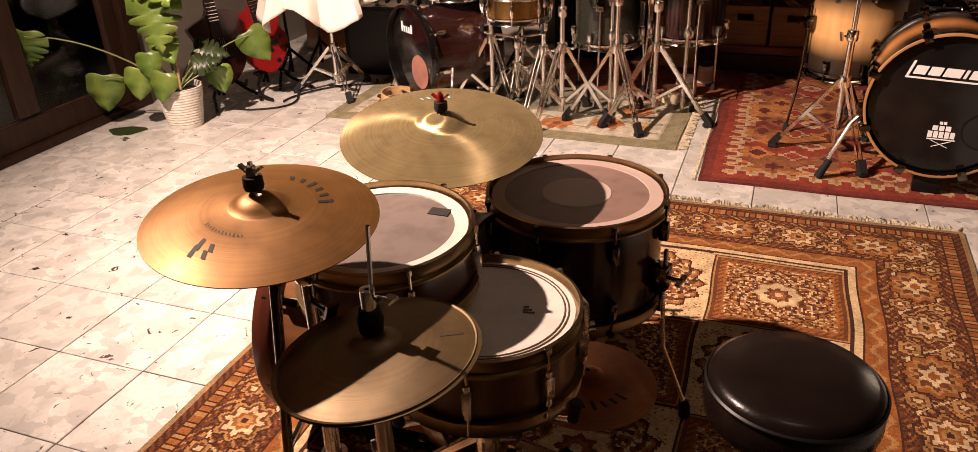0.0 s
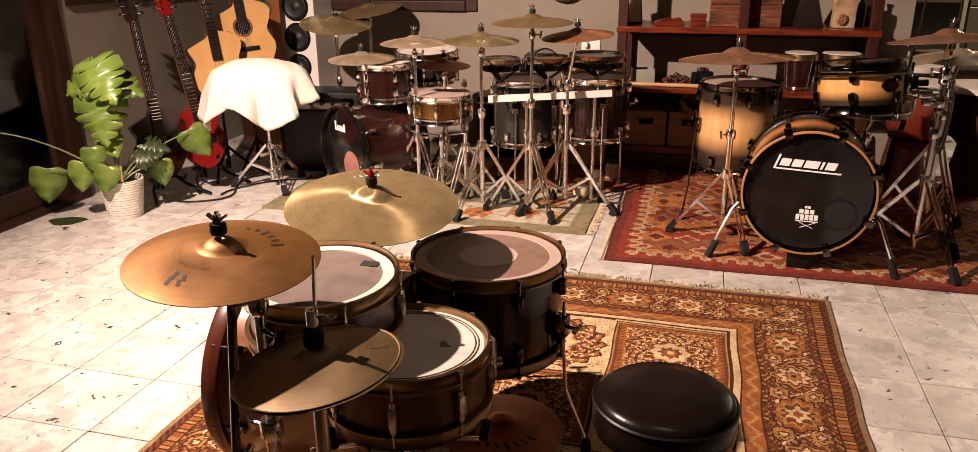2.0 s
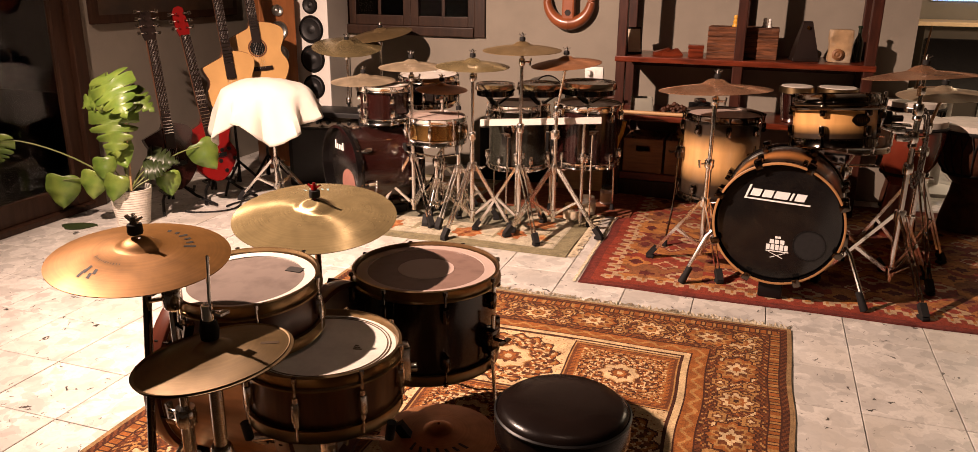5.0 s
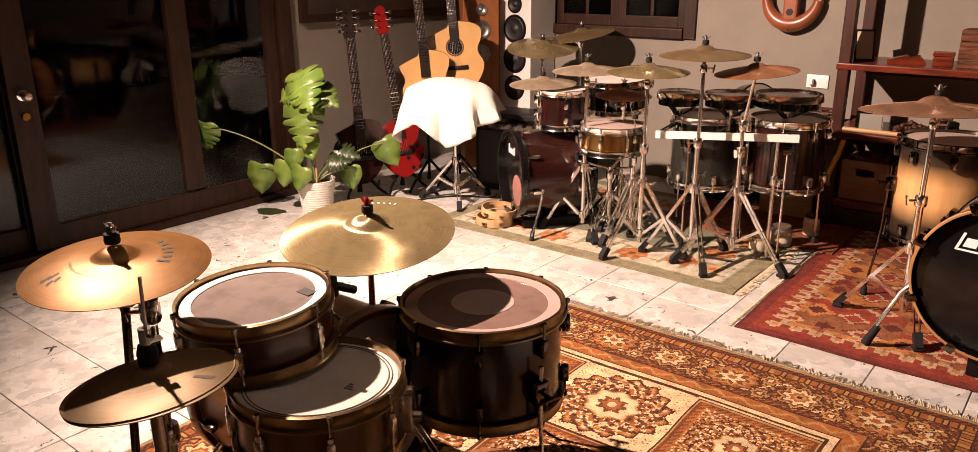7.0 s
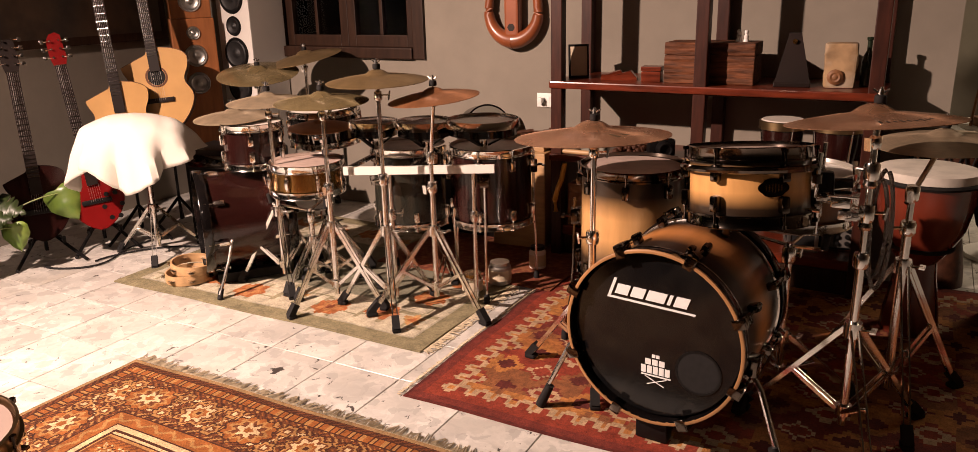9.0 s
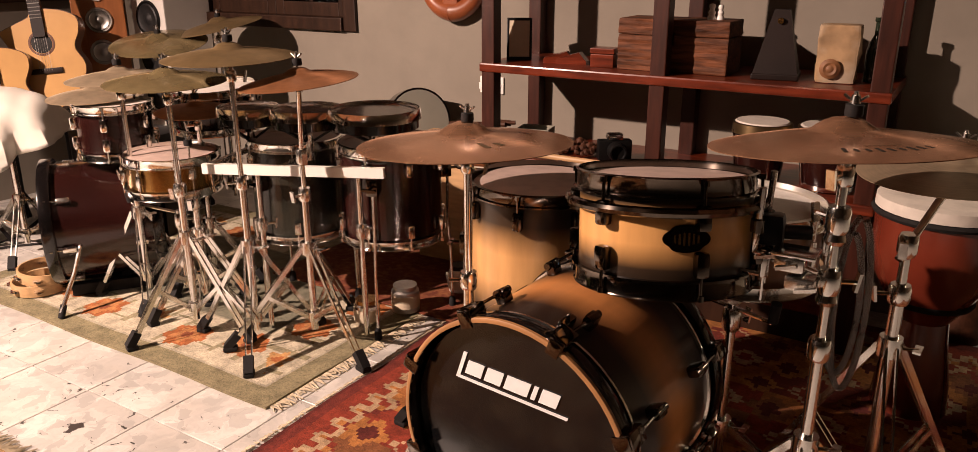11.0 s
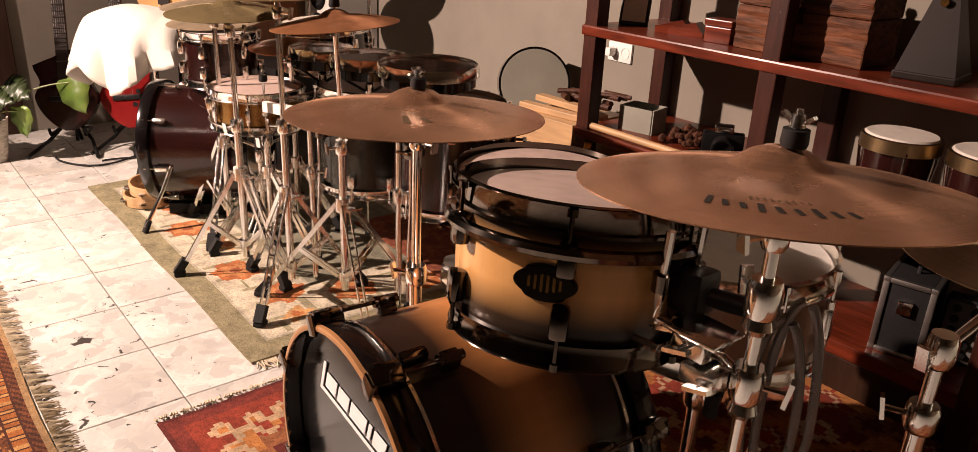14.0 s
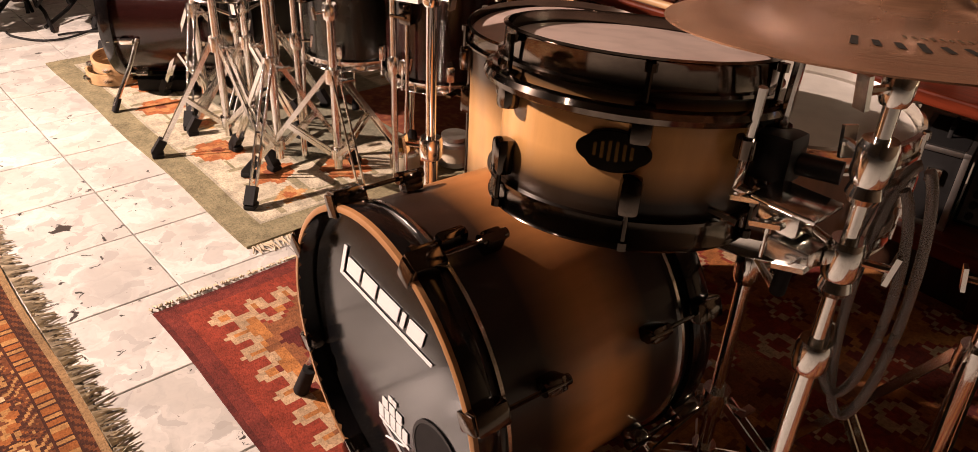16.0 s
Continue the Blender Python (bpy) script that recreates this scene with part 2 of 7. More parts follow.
WEAVE = material("woven_wool", (0.5, 0.4, 0.3), 0.95, attribute="weave", grain=(18.0, 0.62), stain=(170.0, 0.55), bump=0.6, bump_scale=260)
FRINGE = material("cotton_fringe", (0.50, 0.42, 0.29), 0.95, grain=(60.0, 0.6))
RED_RUG = material("red_brown_carpet", (0.16, 0.042, 0.022), 0.95, grain=(9.0, 0.6), stain=(40.0, (0.25, 0.10, 0.04)), bump=0.6, bump_scale=220)
BRASS = material("brass_shell", (0.36, 0.20, 0.065), 0.25, 1.0, grain=(8.0, 0.7))
GREEN_SHELL = material("grey_green_lacquer", (0.020, 0.020, 0.015), 0.25, grain=(5.0, 0.8), coat=0.2)
BANANA = material("yellow_banana_skin", (0.68, 0.50, 0.08), 0.5, grain=(12.0, 0.8))
BLUE_GLOW = bpy.data.materials.new("blue_led_glow")
BLUE_GLOW.use_nodes = True
BLUE_GLOW.node_tree.nodes["Principled BSDF"].inputs["Emission Color"].default_value = (0.07, 0.36, 1.0, 1)
BLUE_GLOW.node_tree.nodes["Principled BSDF"].inputs["Emission Strength"].default_value = 3.0
CYM_GOLD = cymbal_metal("golden_bronze", (0.33, 0.162, 0.050), 0.74, 0.42, 0.4, 0.55)
HOOP_EDGE = material("brown_hoop_edge", (0.36, 0.18, 0.07), 0.4, grain=(9.0, 0.7), coat=0.2)
CYM_OLD = cymbal_metal("aged_bronze", (0.36, 0.275, 0.135), 0.80, 0.25, 0.93)
CYM_DARK = cymbal_metal("dark_bronze", (0.215, 0.145, 0.068), 0.78, 0.46, 0.5, 0.5)
CYM_COPPER = cymbal_metal("coppery_bronze", (0.66, 0.36, 0.21), 0.90, 0.25, 0.88, 0.8)
CYM_RED = cymbal_metal("reddish_bronze", (0.46, 0.20, 0.09), 0.7, 0.38)
CYM_PALE = cymbal_metal("pale_bronze", (0.58, 0.45, 0.30), 0.7, 0.34)
BURST_TOM = burst("sunburst_maple_tom", (0.60, 0.32, 0.11), (0.012, 0.008, 0.006), 0.0, 0.205)
BURST_FLOOR = burst("sunburst_maple_floor_tom", (0.58, 0.33, 0.13), (0.012, 0.008, 0.006), 0.0, 0.42)
BURST_BASS = burst("sunburst_maple_bass", (0.48, 0.20, 0.062), (0.010, 0.007, 0.006), 0.0, 0.40, wide=0.06)


def tile_material():
    """Pale marble-chip tile: grey angular chips in a warm white ground, with small dark pits."""
    m = material("marbled_white_tile", (0.60, 0.575, 0.53), 0.36, bump=0.05, bump_scale=14, rough_spread=0.12)
    n, l = m.node_tree.nodes, m.node_tree.links
    b = n["Principled BSDF"]
    geo = n.new("ShaderNodeNewGeometry")
    c = b.inputs["Base Color"].links[0].from_socket
    o = n.new("ShaderNodeObjectInfo")
    warp = n.new("ShaderNodeTexNoise")
    warp.inputs["Scale"].default_value, warp.inputs["Detail"].default_value = 16.0, 5.0
    l.new(geo.outputs["Position"], warp.inputs["Vector"])
    sc = n.new("ShaderNodeVectorMath")
    sc.operation = "MULTIPLY_ADD"
    sc.inputs[1].default_value = (0.09, 0.09, 0.0)
    l.new(warp.outputs["Color"], sc.inputs[0])
    l.new(geo.outputs["Position"], sc.inputs[2])
    ad = n.new("ShaderNodeVectorMath")
    ad.operation = "MULTIPLY_ADD"
    ad.inputs[1].default_value = (31.0, 17.0, 0.0)
    l.new(o.outputs["Random"], ad.inputs[0])
    l.new(sc.outputs[0], ad.inputs[2])

    def blend(c, fac, tone):
        x = n.new("ShaderNodeMix")
        x.data_type = "RGBA"
        l.new(fac, x.inputs[0])
        l.new(c, x.inputs[6])
        x.inputs[7].default_value = (*tone, 1)
        return x.outputs[2]

    def ramp(sock, low, high, top=1.0):
        r = n.new("ShaderNodeMapRange")
        r.inputs["From Min"].default_value, r.inputs["From Max"].default_value = low, high
        r.inputs["To Max"].default_value = top
        l.new(sock, r.inputs["Value"])
        return r.outputs[0]

    for scale, low, high, top, tone in ((11.0, 0.66, 0.72, 0.42, (0.36, 0.345, 0.32)), (6.0, 0.66, 0.72, 0.40, (0.40, 0.375, 0.335)), (24.0, 0.78, 0.84, 0.45, (0.25, 0.245, 0.23))):
        v = n.new("ShaderNodeTexVoronoi")
        v.inputs["Scale"].default_value = scale
        l.new(ad.outputs[0], v.inputs["Vector"])
        s = n.new("ShaderNodeSeparateColor")
        l.new(v.outputs["Color"], s.inputs[0])
        c = blend(c, ramp(s.outputs[0], low, high, top), tone)
    for scale, low, high, tone in ((2.2, 0.50, 0.85, (0.42, 0.38, 0.32)), (7.0, 0.52, 0.80, (0.36, 0.345, 0.32)), (45.0, 0.45, 0.95, (0.38, 0.365, 0.34)), (30.0, 0.675, 0.695, (0.04, 0.035, 0.03)), (11.0, 0.70, 0.715, (0.05, 0.04, 0.035))):
        t = n.new("ShaderNodeTexNoise")
        t.inputs["Scale"].default_value, t.inputs["Detail"].default_value, t.inputs["Distortion"].default_value = scale, 4.0, 0.8
        l.new(ad.outputs[0], t.inputs["Vector"])
        c = blend(c, ramp(t.outputs[0], low, high), tone)
    h = n.new("ShaderNodeHueSaturation")
    l.new(ramp(o.outputs["Random"], 0.0, 1.0, 1.0), h.inputs["Fac"])
    h.inputs["Value"].default_value = 0.90
    l.new(c, h.inputs["Color"])
    l.new(h.outputs[0], b.inputs["Base Color"])
    return m


TILE = tile_material()
GLASS = bpy.data.materials.new("window_glass")
GLASS.use_nodes = True
g = GLASS.node_tree.nodes["Principled BSDF"]
g.inputs["Base Color"].default_value = (0.75, 0.78, 0.78, 1)
g.inputs["Roughness"].default_value, g.inputs["Transmission Weight"].default_value, g.inputs["IOR"].default_value = 0.02, 1.0, 1.28
for dull in (DARK_WOOD, SHELF_WOOD, POST_WOOD, BARK, FRETBOARD, CABINET, RUBBER, BLACK, ROPE, CARVED, SHELF_BACK, PLASTER, RED_RUG, WEAVE):
    dull.node_tree.nodes["Principled BSDF"].inputs["Specular IOR Level"].default_value = 0.25

# ---- building helpers ----
def part(name, bm, mat, parent=None, label="", smooth=True, at=None):
    """Link a bmesh as one mesh object under a thing or a part."""
    mesh = bpy.data.meshes.new(name)
    bmesh.ops.recalc_face_normals(bm, faces=bm.faces)
    bm.to_mesh(mesh)
    bm.free()
    return piece(name, mesh, mat, parent, label, smooth, at)


def piece(name, mesh, mat, parent=None, label="", smooth=True, at=None):
    """Link a mesh, which may be shared, as one object."""
    if not mesh.materials:
        mesh.materials.append(mat)
        mesh.polygons.foreach_set("use_smooth", [smooth] * len(mesh.polygons))
        if smooth:
            mesh.set_sharp_from_angle(angle=radians(38))
    ob = new(name, mesh)
    ob.parent = parent
    if at is not None:
        ob.matrix_basis = at
    if label:
        ob["label"] = label
    return ob


def thing(name, label, category, m, group="", kind=""):
    ob = new(name)
    ob.empty_display_size = 0.05
    ob.matrix_basis = m
    return tagged(ob, label, category, group, kind)


def solid():
    return bmesh.new()


def box(bm, x0, y0, z0, x1, y1, z1, bevel=0.0):
    made = bmesh.ops.create_cube(bm, size=1.0, matrix=Matrix.Translation(((x0 + x1) / 2, (y0 + y1) / 2, (z0 + z1) / 2)) @ Matrix.Diagonal((abs(x1 - x0), abs(y1 - y0), abs(z1 - z0), 1)))
    if bevel:
        edges = {e for v in made["verts"] for e in v.link_edges}
        bmesh.ops.bevel(bm, geom=list(edges), offset=bevel, segments=2, affect="EDGES", profile=0.6)
    return bm


def rod(bm, a, b, r, r2=None, seg=12):
    a, b = Vector(a), Vector(b)
    d = b - a
    m = Matrix.Translation((a + b) / 2) @ d.to_track_quat("Z", "Y").to_matrix().to_4x4()
    bmesh.ops.create_cone(bm, cap_ends=True, segments=seg, radius1=r, radius2=r if r2 is None else r2, depth=d.length, matrix=m)
    return bm


def bar(bm, a, b, w, t):
    """A flat strip from a to b, w wide and t thick."""
    a, b = Vector(a), Vector(b)
    d = b - a
    m = Matrix.Translation((a + b) / 2) @ d.to_track_quat("Z", "Y").to_matrix().to_4x4() @ Matrix.Diagonal((w, t, d.length, 1))
    bmesh.ops.create_cube(bm, size=1.0, matrix=m)
    return bm


def lathe(bm, profile, seg=48, m=None):
    """Revolve (radius, height) pairs round z."""
    rings = []
    for r, z in profile:
        if r < 1e-5:
            rings.append([bm.verts.new((0, 0, z))])
        else:
            rings.append([bm.verts.new((r * math.cos(2 * math.pi * i / seg), r * math.sin(2 * math.pi * i / seg), z)) for i in range(seg)])
    for a, b in zip(rings, rings[1:]):
        for i in range(seg):
            k = (i + 1) % seg
            if len(a) == 1 and len(b) > 1:
                bm.faces.new((a[0], b[i], b[k]))
            elif len(b) == 1 and len(a) > 1:
                bm.faces.new((a[i], a[k], b[0]))
            elif len(a) > 1:
                bm.faces.new((a[i], a[k], b[k], b[i]))
    if m is not None:
        bmesh.ops.transform(bm, matrix=m, verts=[v for ring in rings for v in ring])
    return bm


def sweep(bm, points, r, seg=8, ends=None):
    """A round tube along points; ends: radius at start and end."""
    pts = [Vector(p) for p in points]
    rings = []
    up = Vector((0.02, 0.03, 1))
    for i, p in enumerate(pts):
        d = (pts[min(i + 1, len(pts) - 1)] - pts[max(i - 1, 0)]).normalized()
        s = d.cross(up)
        if s.length < 1e-3:
            s = d.cross(Vector((1, 0, 0)))
        s.normalize()
        q = s.cross(d)
        k = i / (len(pts) - 1)
        rr = r if ends is None else ends[0] + (ends[1] - ends[0]) * k
        rings.append([bm.verts.new(p + rr * (math.cos(2 * math.pi * j / seg) * s + math.sin(2 * math.pi * j / seg) * q)) for j in range(seg)])
    for a, b in zip(rings, rings[1:]):
        for j in range(seg):
            bm.faces.new((a[j], a[(j + 1) % seg], b[(j + 1) % seg], b[j]))
    bm.faces.new(rings[0])
    bm.faces.new(rings[-1])
    return bm


def curve(a, b, c, n=12):
    """Points on the arc from a over b to c."""
    a, b, c = Vector(a), Vector(b), Vector(c)
    b = 2 * b - (a + c) / 2
    return [(1 - t) ** 2 * a + 2 * t * (1 - t) * b + t * t * c for t in (i / n for i in range(n + 1))]


def outline(bm, pts, z0, z1):
    """A plate with the outline pts between the heights z0 and z1."""
    low = [bm.verts.new((x, y, z0)) for x, y in pts]
    high = [bm.verts.new((x, y, z1)) for x, y in pts]
    bm.faces.new(low[::-1])
    bm.faces.new(high)
    n = len(pts)
    for i in range(n):
        bm.faces.new((low[i], low[(i + 1) % n], high[(i + 1) % n], high[i]))
    return bm


def around(n, start=0.0):
    return [start + 2 * math.pi * i / n for i in range(n)]


# ---- drums, cymbals, stands ----
def drum(name, label, m, d, depth, shell, hoop, head, lugs=8, lug=WORN_CHROME, dot=None, edge=None, wood_hoop=False, group="", low_head=None, category="drum", badge=None, start=0.2, ring=None, rim=0.032, lug_shape="tube", ply=0.016, badge_up=0.5):
    """A drum standing on its lower rim at the pose m: shell, two heads, two hoops, lugs with tension rods."""
    t = thing(name, label, category, m, group)
    r = d / 2
    bm = lathe(solid(), [(r - 0.008, 0.006), (r, 0.006), (r, depth - 0.006), (r - 0.008, depth - 0.006), (r - 0.008, 0.006)], 56)
    part("shell", bm, shell, t)
    for nm, z, s, mt in (("batter_head", depth, 1, head), ("resonant_head", 0.0, -1, low_head or head)):
        bm = lathe(solid(), [(0, z + s * 0.001), (r * 0.5, z + s * 0.001), (r - 0.004, z), (r + 0.004, z - s * 0.008), (r + 0.003, z - s * 0.012), (r - 0.006, z - s * 0.003), (0, z - s * 0.002)], 56)
        h = part(nm, bm, mt, t)
        if s > 0 and dot:
            part("centre_dot", lathe(solid(), [(0, z + 0.0022), (r * 0.4, z + 0.0022), (r * 0.405, z + 0.001), (0, z + 0.0005)], 40), dot, h, "lighter round centre dot")
        if s > 0 and edge:
            part("edge_ring", lathe(solid(), [(r * 0.83, z + 0.0005), (r * 0.835, z + 0.0026), (r * 0.985, z + 0.0022), (r * 0.99, z + 0.0005)], 56), edge, h, "pale ring round the head's edge")
        if s > 0 and ring:
            for k, q in enumerate((0.86, 0.90)):
                part("printed_ring", lathe(solid(), [(r * q, z + 0.0008), (r * q, z + 0.0021), (r * (q + 0.012), z + 0.0021), (r * (q + 0.012), z + 0.0008)], 56), ring, h, "thin grey printed circle")
    for z, s in ((depth, 1), (0.0, -1)):
        if wood_hoop:
            prof = [(r + 0.004, z - s * 0.012), (r + 0.002 + ply, z - s * 0.012), (r + 0.004 + ply, z - s * 0.008), (r + 0.004 + ply, z + s * 0.026), (r + 0.002 + ply, z + s * 0.030), (r + 0.004, z + s * 0.030), (r + 0.004, z - s * 0.012)]
        else:
            a, b2 = rim * 0.62, rim * 0.38
            prof = [(r + 0.004, z - s * a), (r + 0.014, z - s * a), (r + 0.014, z - s * (a - 0.004)), (r + 0.007, z - s * (a - 0.006)), (r + 0.007, z + s * (b2 - 0.004)), (r + 0.010, z + s * b2), (r + 0.004, z + s * (b2 + 0.002)), (r + 0.003, z - s * 0.004), (r + 0.004, z - s * a)]
        part("hoop", lathe(solid(), prof, 56), hoop, t)
    long = depth < 0.2 and lug_shape == "tube"
    zs = ((depth - 0.055, depth - 0.004), (0.055, 0.004))
    lm = None
    for a in around(lugs, start):
        c, s_ = math.cos(a), math.sin(a)
        if long:
            mm = pose(0, 0, 0, 0, 0, math.degrees(a))
            b = solid()
            box(b, r, -0.009, depth * 0.32, r + 0.020, 0.009, depth * 0.68, 0.005)
            rod(b, (r + 0.012, 0, depth * 0.24), (r + 0.012, 0, depth * 0.76), 0.007)
            q = part("lug", b, lug, t, at=mm)
            b = rod(solid(), (r + 0.012, 0, -0.004), (r + 0.012, 0, depth + 0.012), 0.003, seg=8)
            rod(b, (r + 0.012, 0, depth + 0.004), (r + 0.012, 0, depth + 0.014), 0.006, seg=8)
            part("tension_rod", b, lug, q)
        else:
            for zc, ze in zs:
                mm = pose(0, 0, 0, 0, 0, math.degrees(a))
                b = solid()
                w = 0.010 if lug_shape == "tube" else 0.013
                box(b, r, -w, zc - 0.024, r + 0.024, w, zc + 0.024, 0.008)
                q = part("lug", b, lug, t, at=mm)
                k = 1 if ze > zc else -1
                b = rod(solid(), (r + 0.014, 0, zc), (r + 0.014, 0, ze + k * 0.014), 0.0032, seg=8)
                rod(b, (r + 0.014, 0, ze + k * 0.006), (r + 0.014, 0, ze + k * 0.016), 0.007, seg=8)
                part("tension_rod", b, lug, q)
    if badge is not None:
        mm = pose(0, 0, 0, 0, 0, badge)
        pts = [(0.040 * math.cos(x), (0.023 if abs(math.cos(x)) < 0.62 else 0.0185) * math.sin(x)) for x in around(40)]
        b = outline(solid(), [(1.09 * x, 1.12 * y) for x, y in pts], 0, 0.0025)
        outline(b, pts, 0.0025, 0.0042)
        bmesh.ops.transform(b, matrix=Matrix.Translation((r - 0.001, 0, depth * badge_up)) @ Matrix(((0, 0, 1, 0), (1, 0, 0, 0), (0, 1, 0, 0), (0, 0, 0, 1))), verts=b.verts)
        q = part("badge", b, DARK_CHROME, t, "oval dark metal badge", at=mm)
        b = solid()
        for k in range(6):
            h = 0.013 - 0.0022 * abs(k - 2.5)
            box(b, r + 0.002, -0.0235 + k * 0.0085, depth * badge_up - h, r + 0.0040, -0.0195 + k * 0.0085, depth * badge_up + h)
        part("badge_bars", b, BRASS, q)
    return t


def cymbal(label, at, d, metal, lean=(0, 0), prints=(), chip=False, spin=0.0, bell=0.24):
    """A cymbal with bell and thin bow; lean: degrees about x and y."""
    m = pose(*at, lean[0], lean[1], spin)
    t = thing("cymbal", label, "cymbal", m)
    r = d / 2
    b = r * bell
    top = [(0.006, 0.026 * d / 0.4), (b * 0.35, 0.0250 * d / 0.4), (b * 0.62, 0.0205 * d / 0.4), (b * 0.84, 0.0135 * d / 0.4), (b, 0.0078 * d / 0.4), (b * 1.15, 0.0055 * d / 0.4), (r * 0.45, 0.002), (r * 0.7, -0.006), (r * 0.9, -0.014), (r, -0.019)]
    low = [(q, z - 0.0016) for q, z in reversed(top)]
    bm = lathe(solid(), top + low + [top[0]], 72)
    part("bow", bm, metal, t)
    rr, zz = [p[0] for p in top], [p[1] for p in top]
    for kind, q, ang, w, mat in prints:
        # plain strokes, lying on the bow, in place of stamped lettering
        bm = solid()
        step = w * 1.35 / (r * q)
        for k in range(kind):
            a = radians(ang) + (k - (kind - 1) / 2) * step
            h = w * (1.5 if k % 3 == 0 else 1.0)
            for da, r0, r1 in ((-0.25, r * q - h / 2, r * q + h / 2),):
                grid = []
                for m_ in range(4):
                    g = r0 + (r1 - r0) * m_ / 3
                    z = float(np.interp(g, rr, zz)) + 0.0007
                    a0, a1 = a + step * (da + 0.10 * m_), a + step * (da + 0.10 * m_ + 0.36)
                    grid.append((bm.verts.new((g * math.cos(a0), g * math.sin(a0), z)), bm.verts.new((g * math.cos(a1), g * math.sin(a1), z))))
                for u, v in zip(grid, grid[1:]):
                    bm.faces.new((u[0], v[0], v[1], u[1]))
        part("print", bm, mat, t, "dark stamped strokes")
    return t


def cymbal_top(t, z, black=True, wing=WORN_CHROME, at=(0, 0)):
    """Felt, sleeve and wing nut on the tip of a stand."""
    x, y = at
    part("felt", lathe(solid(), [(0, z), (0.014, z), (0.0155, z + 0.005), (0.0145, z + 0.020), (0, z + 0.020)], 20, Matrix.Translation((x, y, 0))), RUBBER if black else FRINGE, t)
    bm = rod(solid(), (x, y, z - 0.065), (x, y, z + 0.042), 0.0040, seg=8)
    rod(bm, (x, y, z + 0.022), (x, y, z + 0.036), 0.009, 0.007, seg=12)
    for s in (-1, 1):
        bar(bm, (x + s * 0.005, y, z + 0.026), (x + s * 0.019, y, z + 0.036), 0.008, 0.004)
    part("wing_nut", bm, wing, t)


def tripod(t, spread, collar, turn=0.0, metal=WORN_CHROME, low=0.10, foot=RUBBER, w=0.014):
    """Three double-braced legs with rubber feet round the z axis of t."""
    for a in around(3, radians(turn)):
        mm = pose(0, 0, 0, 0, 0, math.degrees(a))
        bm = solid()
        for s in (-1, 1):
            bar(bm, (0.020, s * 0.011, collar), (spread * 0.93, s * 0.009, 0.030), 0.004, w)
            bar(bm, (0.020, s * 0.011, low), (spread * 0.52, s * 0.009, collar - (collar - 0.03) * 0.52 + 0.004), 0.004, w * 0.9)
        rod(bm, (spread * 0.5, -0.012, collar * 0.52), (spread * 0.5, 0.012, collar * 0.52), 0.004, seg=8)
        q = part("leg", bm, metal, t, at=mm)
        bm = solid()
        bar(bm, (spread * 0.88, 0, 0.058), (spread * 1.02, 0, 0.012), 0.030, 0.026)
        box(bm, spread * 0.90, -0.017, 0.0, spread * 1.06, 0.017, 0.016, 0.005)
        part("rubber_foot", bm, foot, q)
    bm = lathe(solid(), [(0.0, collar + 0.02), (0.024, collar + 0.02), (0.026, collar), (0.026, collar - 0.024), (0.0, collar - 0.024)], 20)
    rod(bm, (0.02, 0, collar - 0.004), (0.055, 0.012, collar - 0.004), 0.004, seg=8)
    bar(bm, (0.052, -0.008, collar - 0.004), (0.056, 0.032, collar - 0.004), 0.016, 0.005)
    part("leg_collar", bm, metal, t)
    part("lower_collar", lathe(solid(), [(0.0, low + 0.016), (0.022, low + 0.016), (0.022, low - 0.016), (0.0, low - 0.016)], 20), metal, t)


def joint(bm, z, r, s=1.0, turn=0.0):
    """A tube clamp with a wing bolt at height z."""
    c, n = math.cos(turn), math.sin(turn)
    lathe(bm, [(0, z - 0.022 * s), (r + 0.006, z - 0.022 * s), (r + 0.009, z - 0.014 * s), (r + 0.009, z + 0.014 * s), (r + 0.006, z + 0.022 * s), (0, z + 0.022 * s)], 20)
    rod(bm, (c * r, n * r, z), (c * (r + 0.036), n * (r + 0.036), z), 0.005, seg=8)
    bar(bm, (c * (r + 0.034), n * (r + 0.034), z - 0.018), (c * (r + 0.040), n * (r + 0.040), z + 0.018), 0.016, 0.006)
    return bm


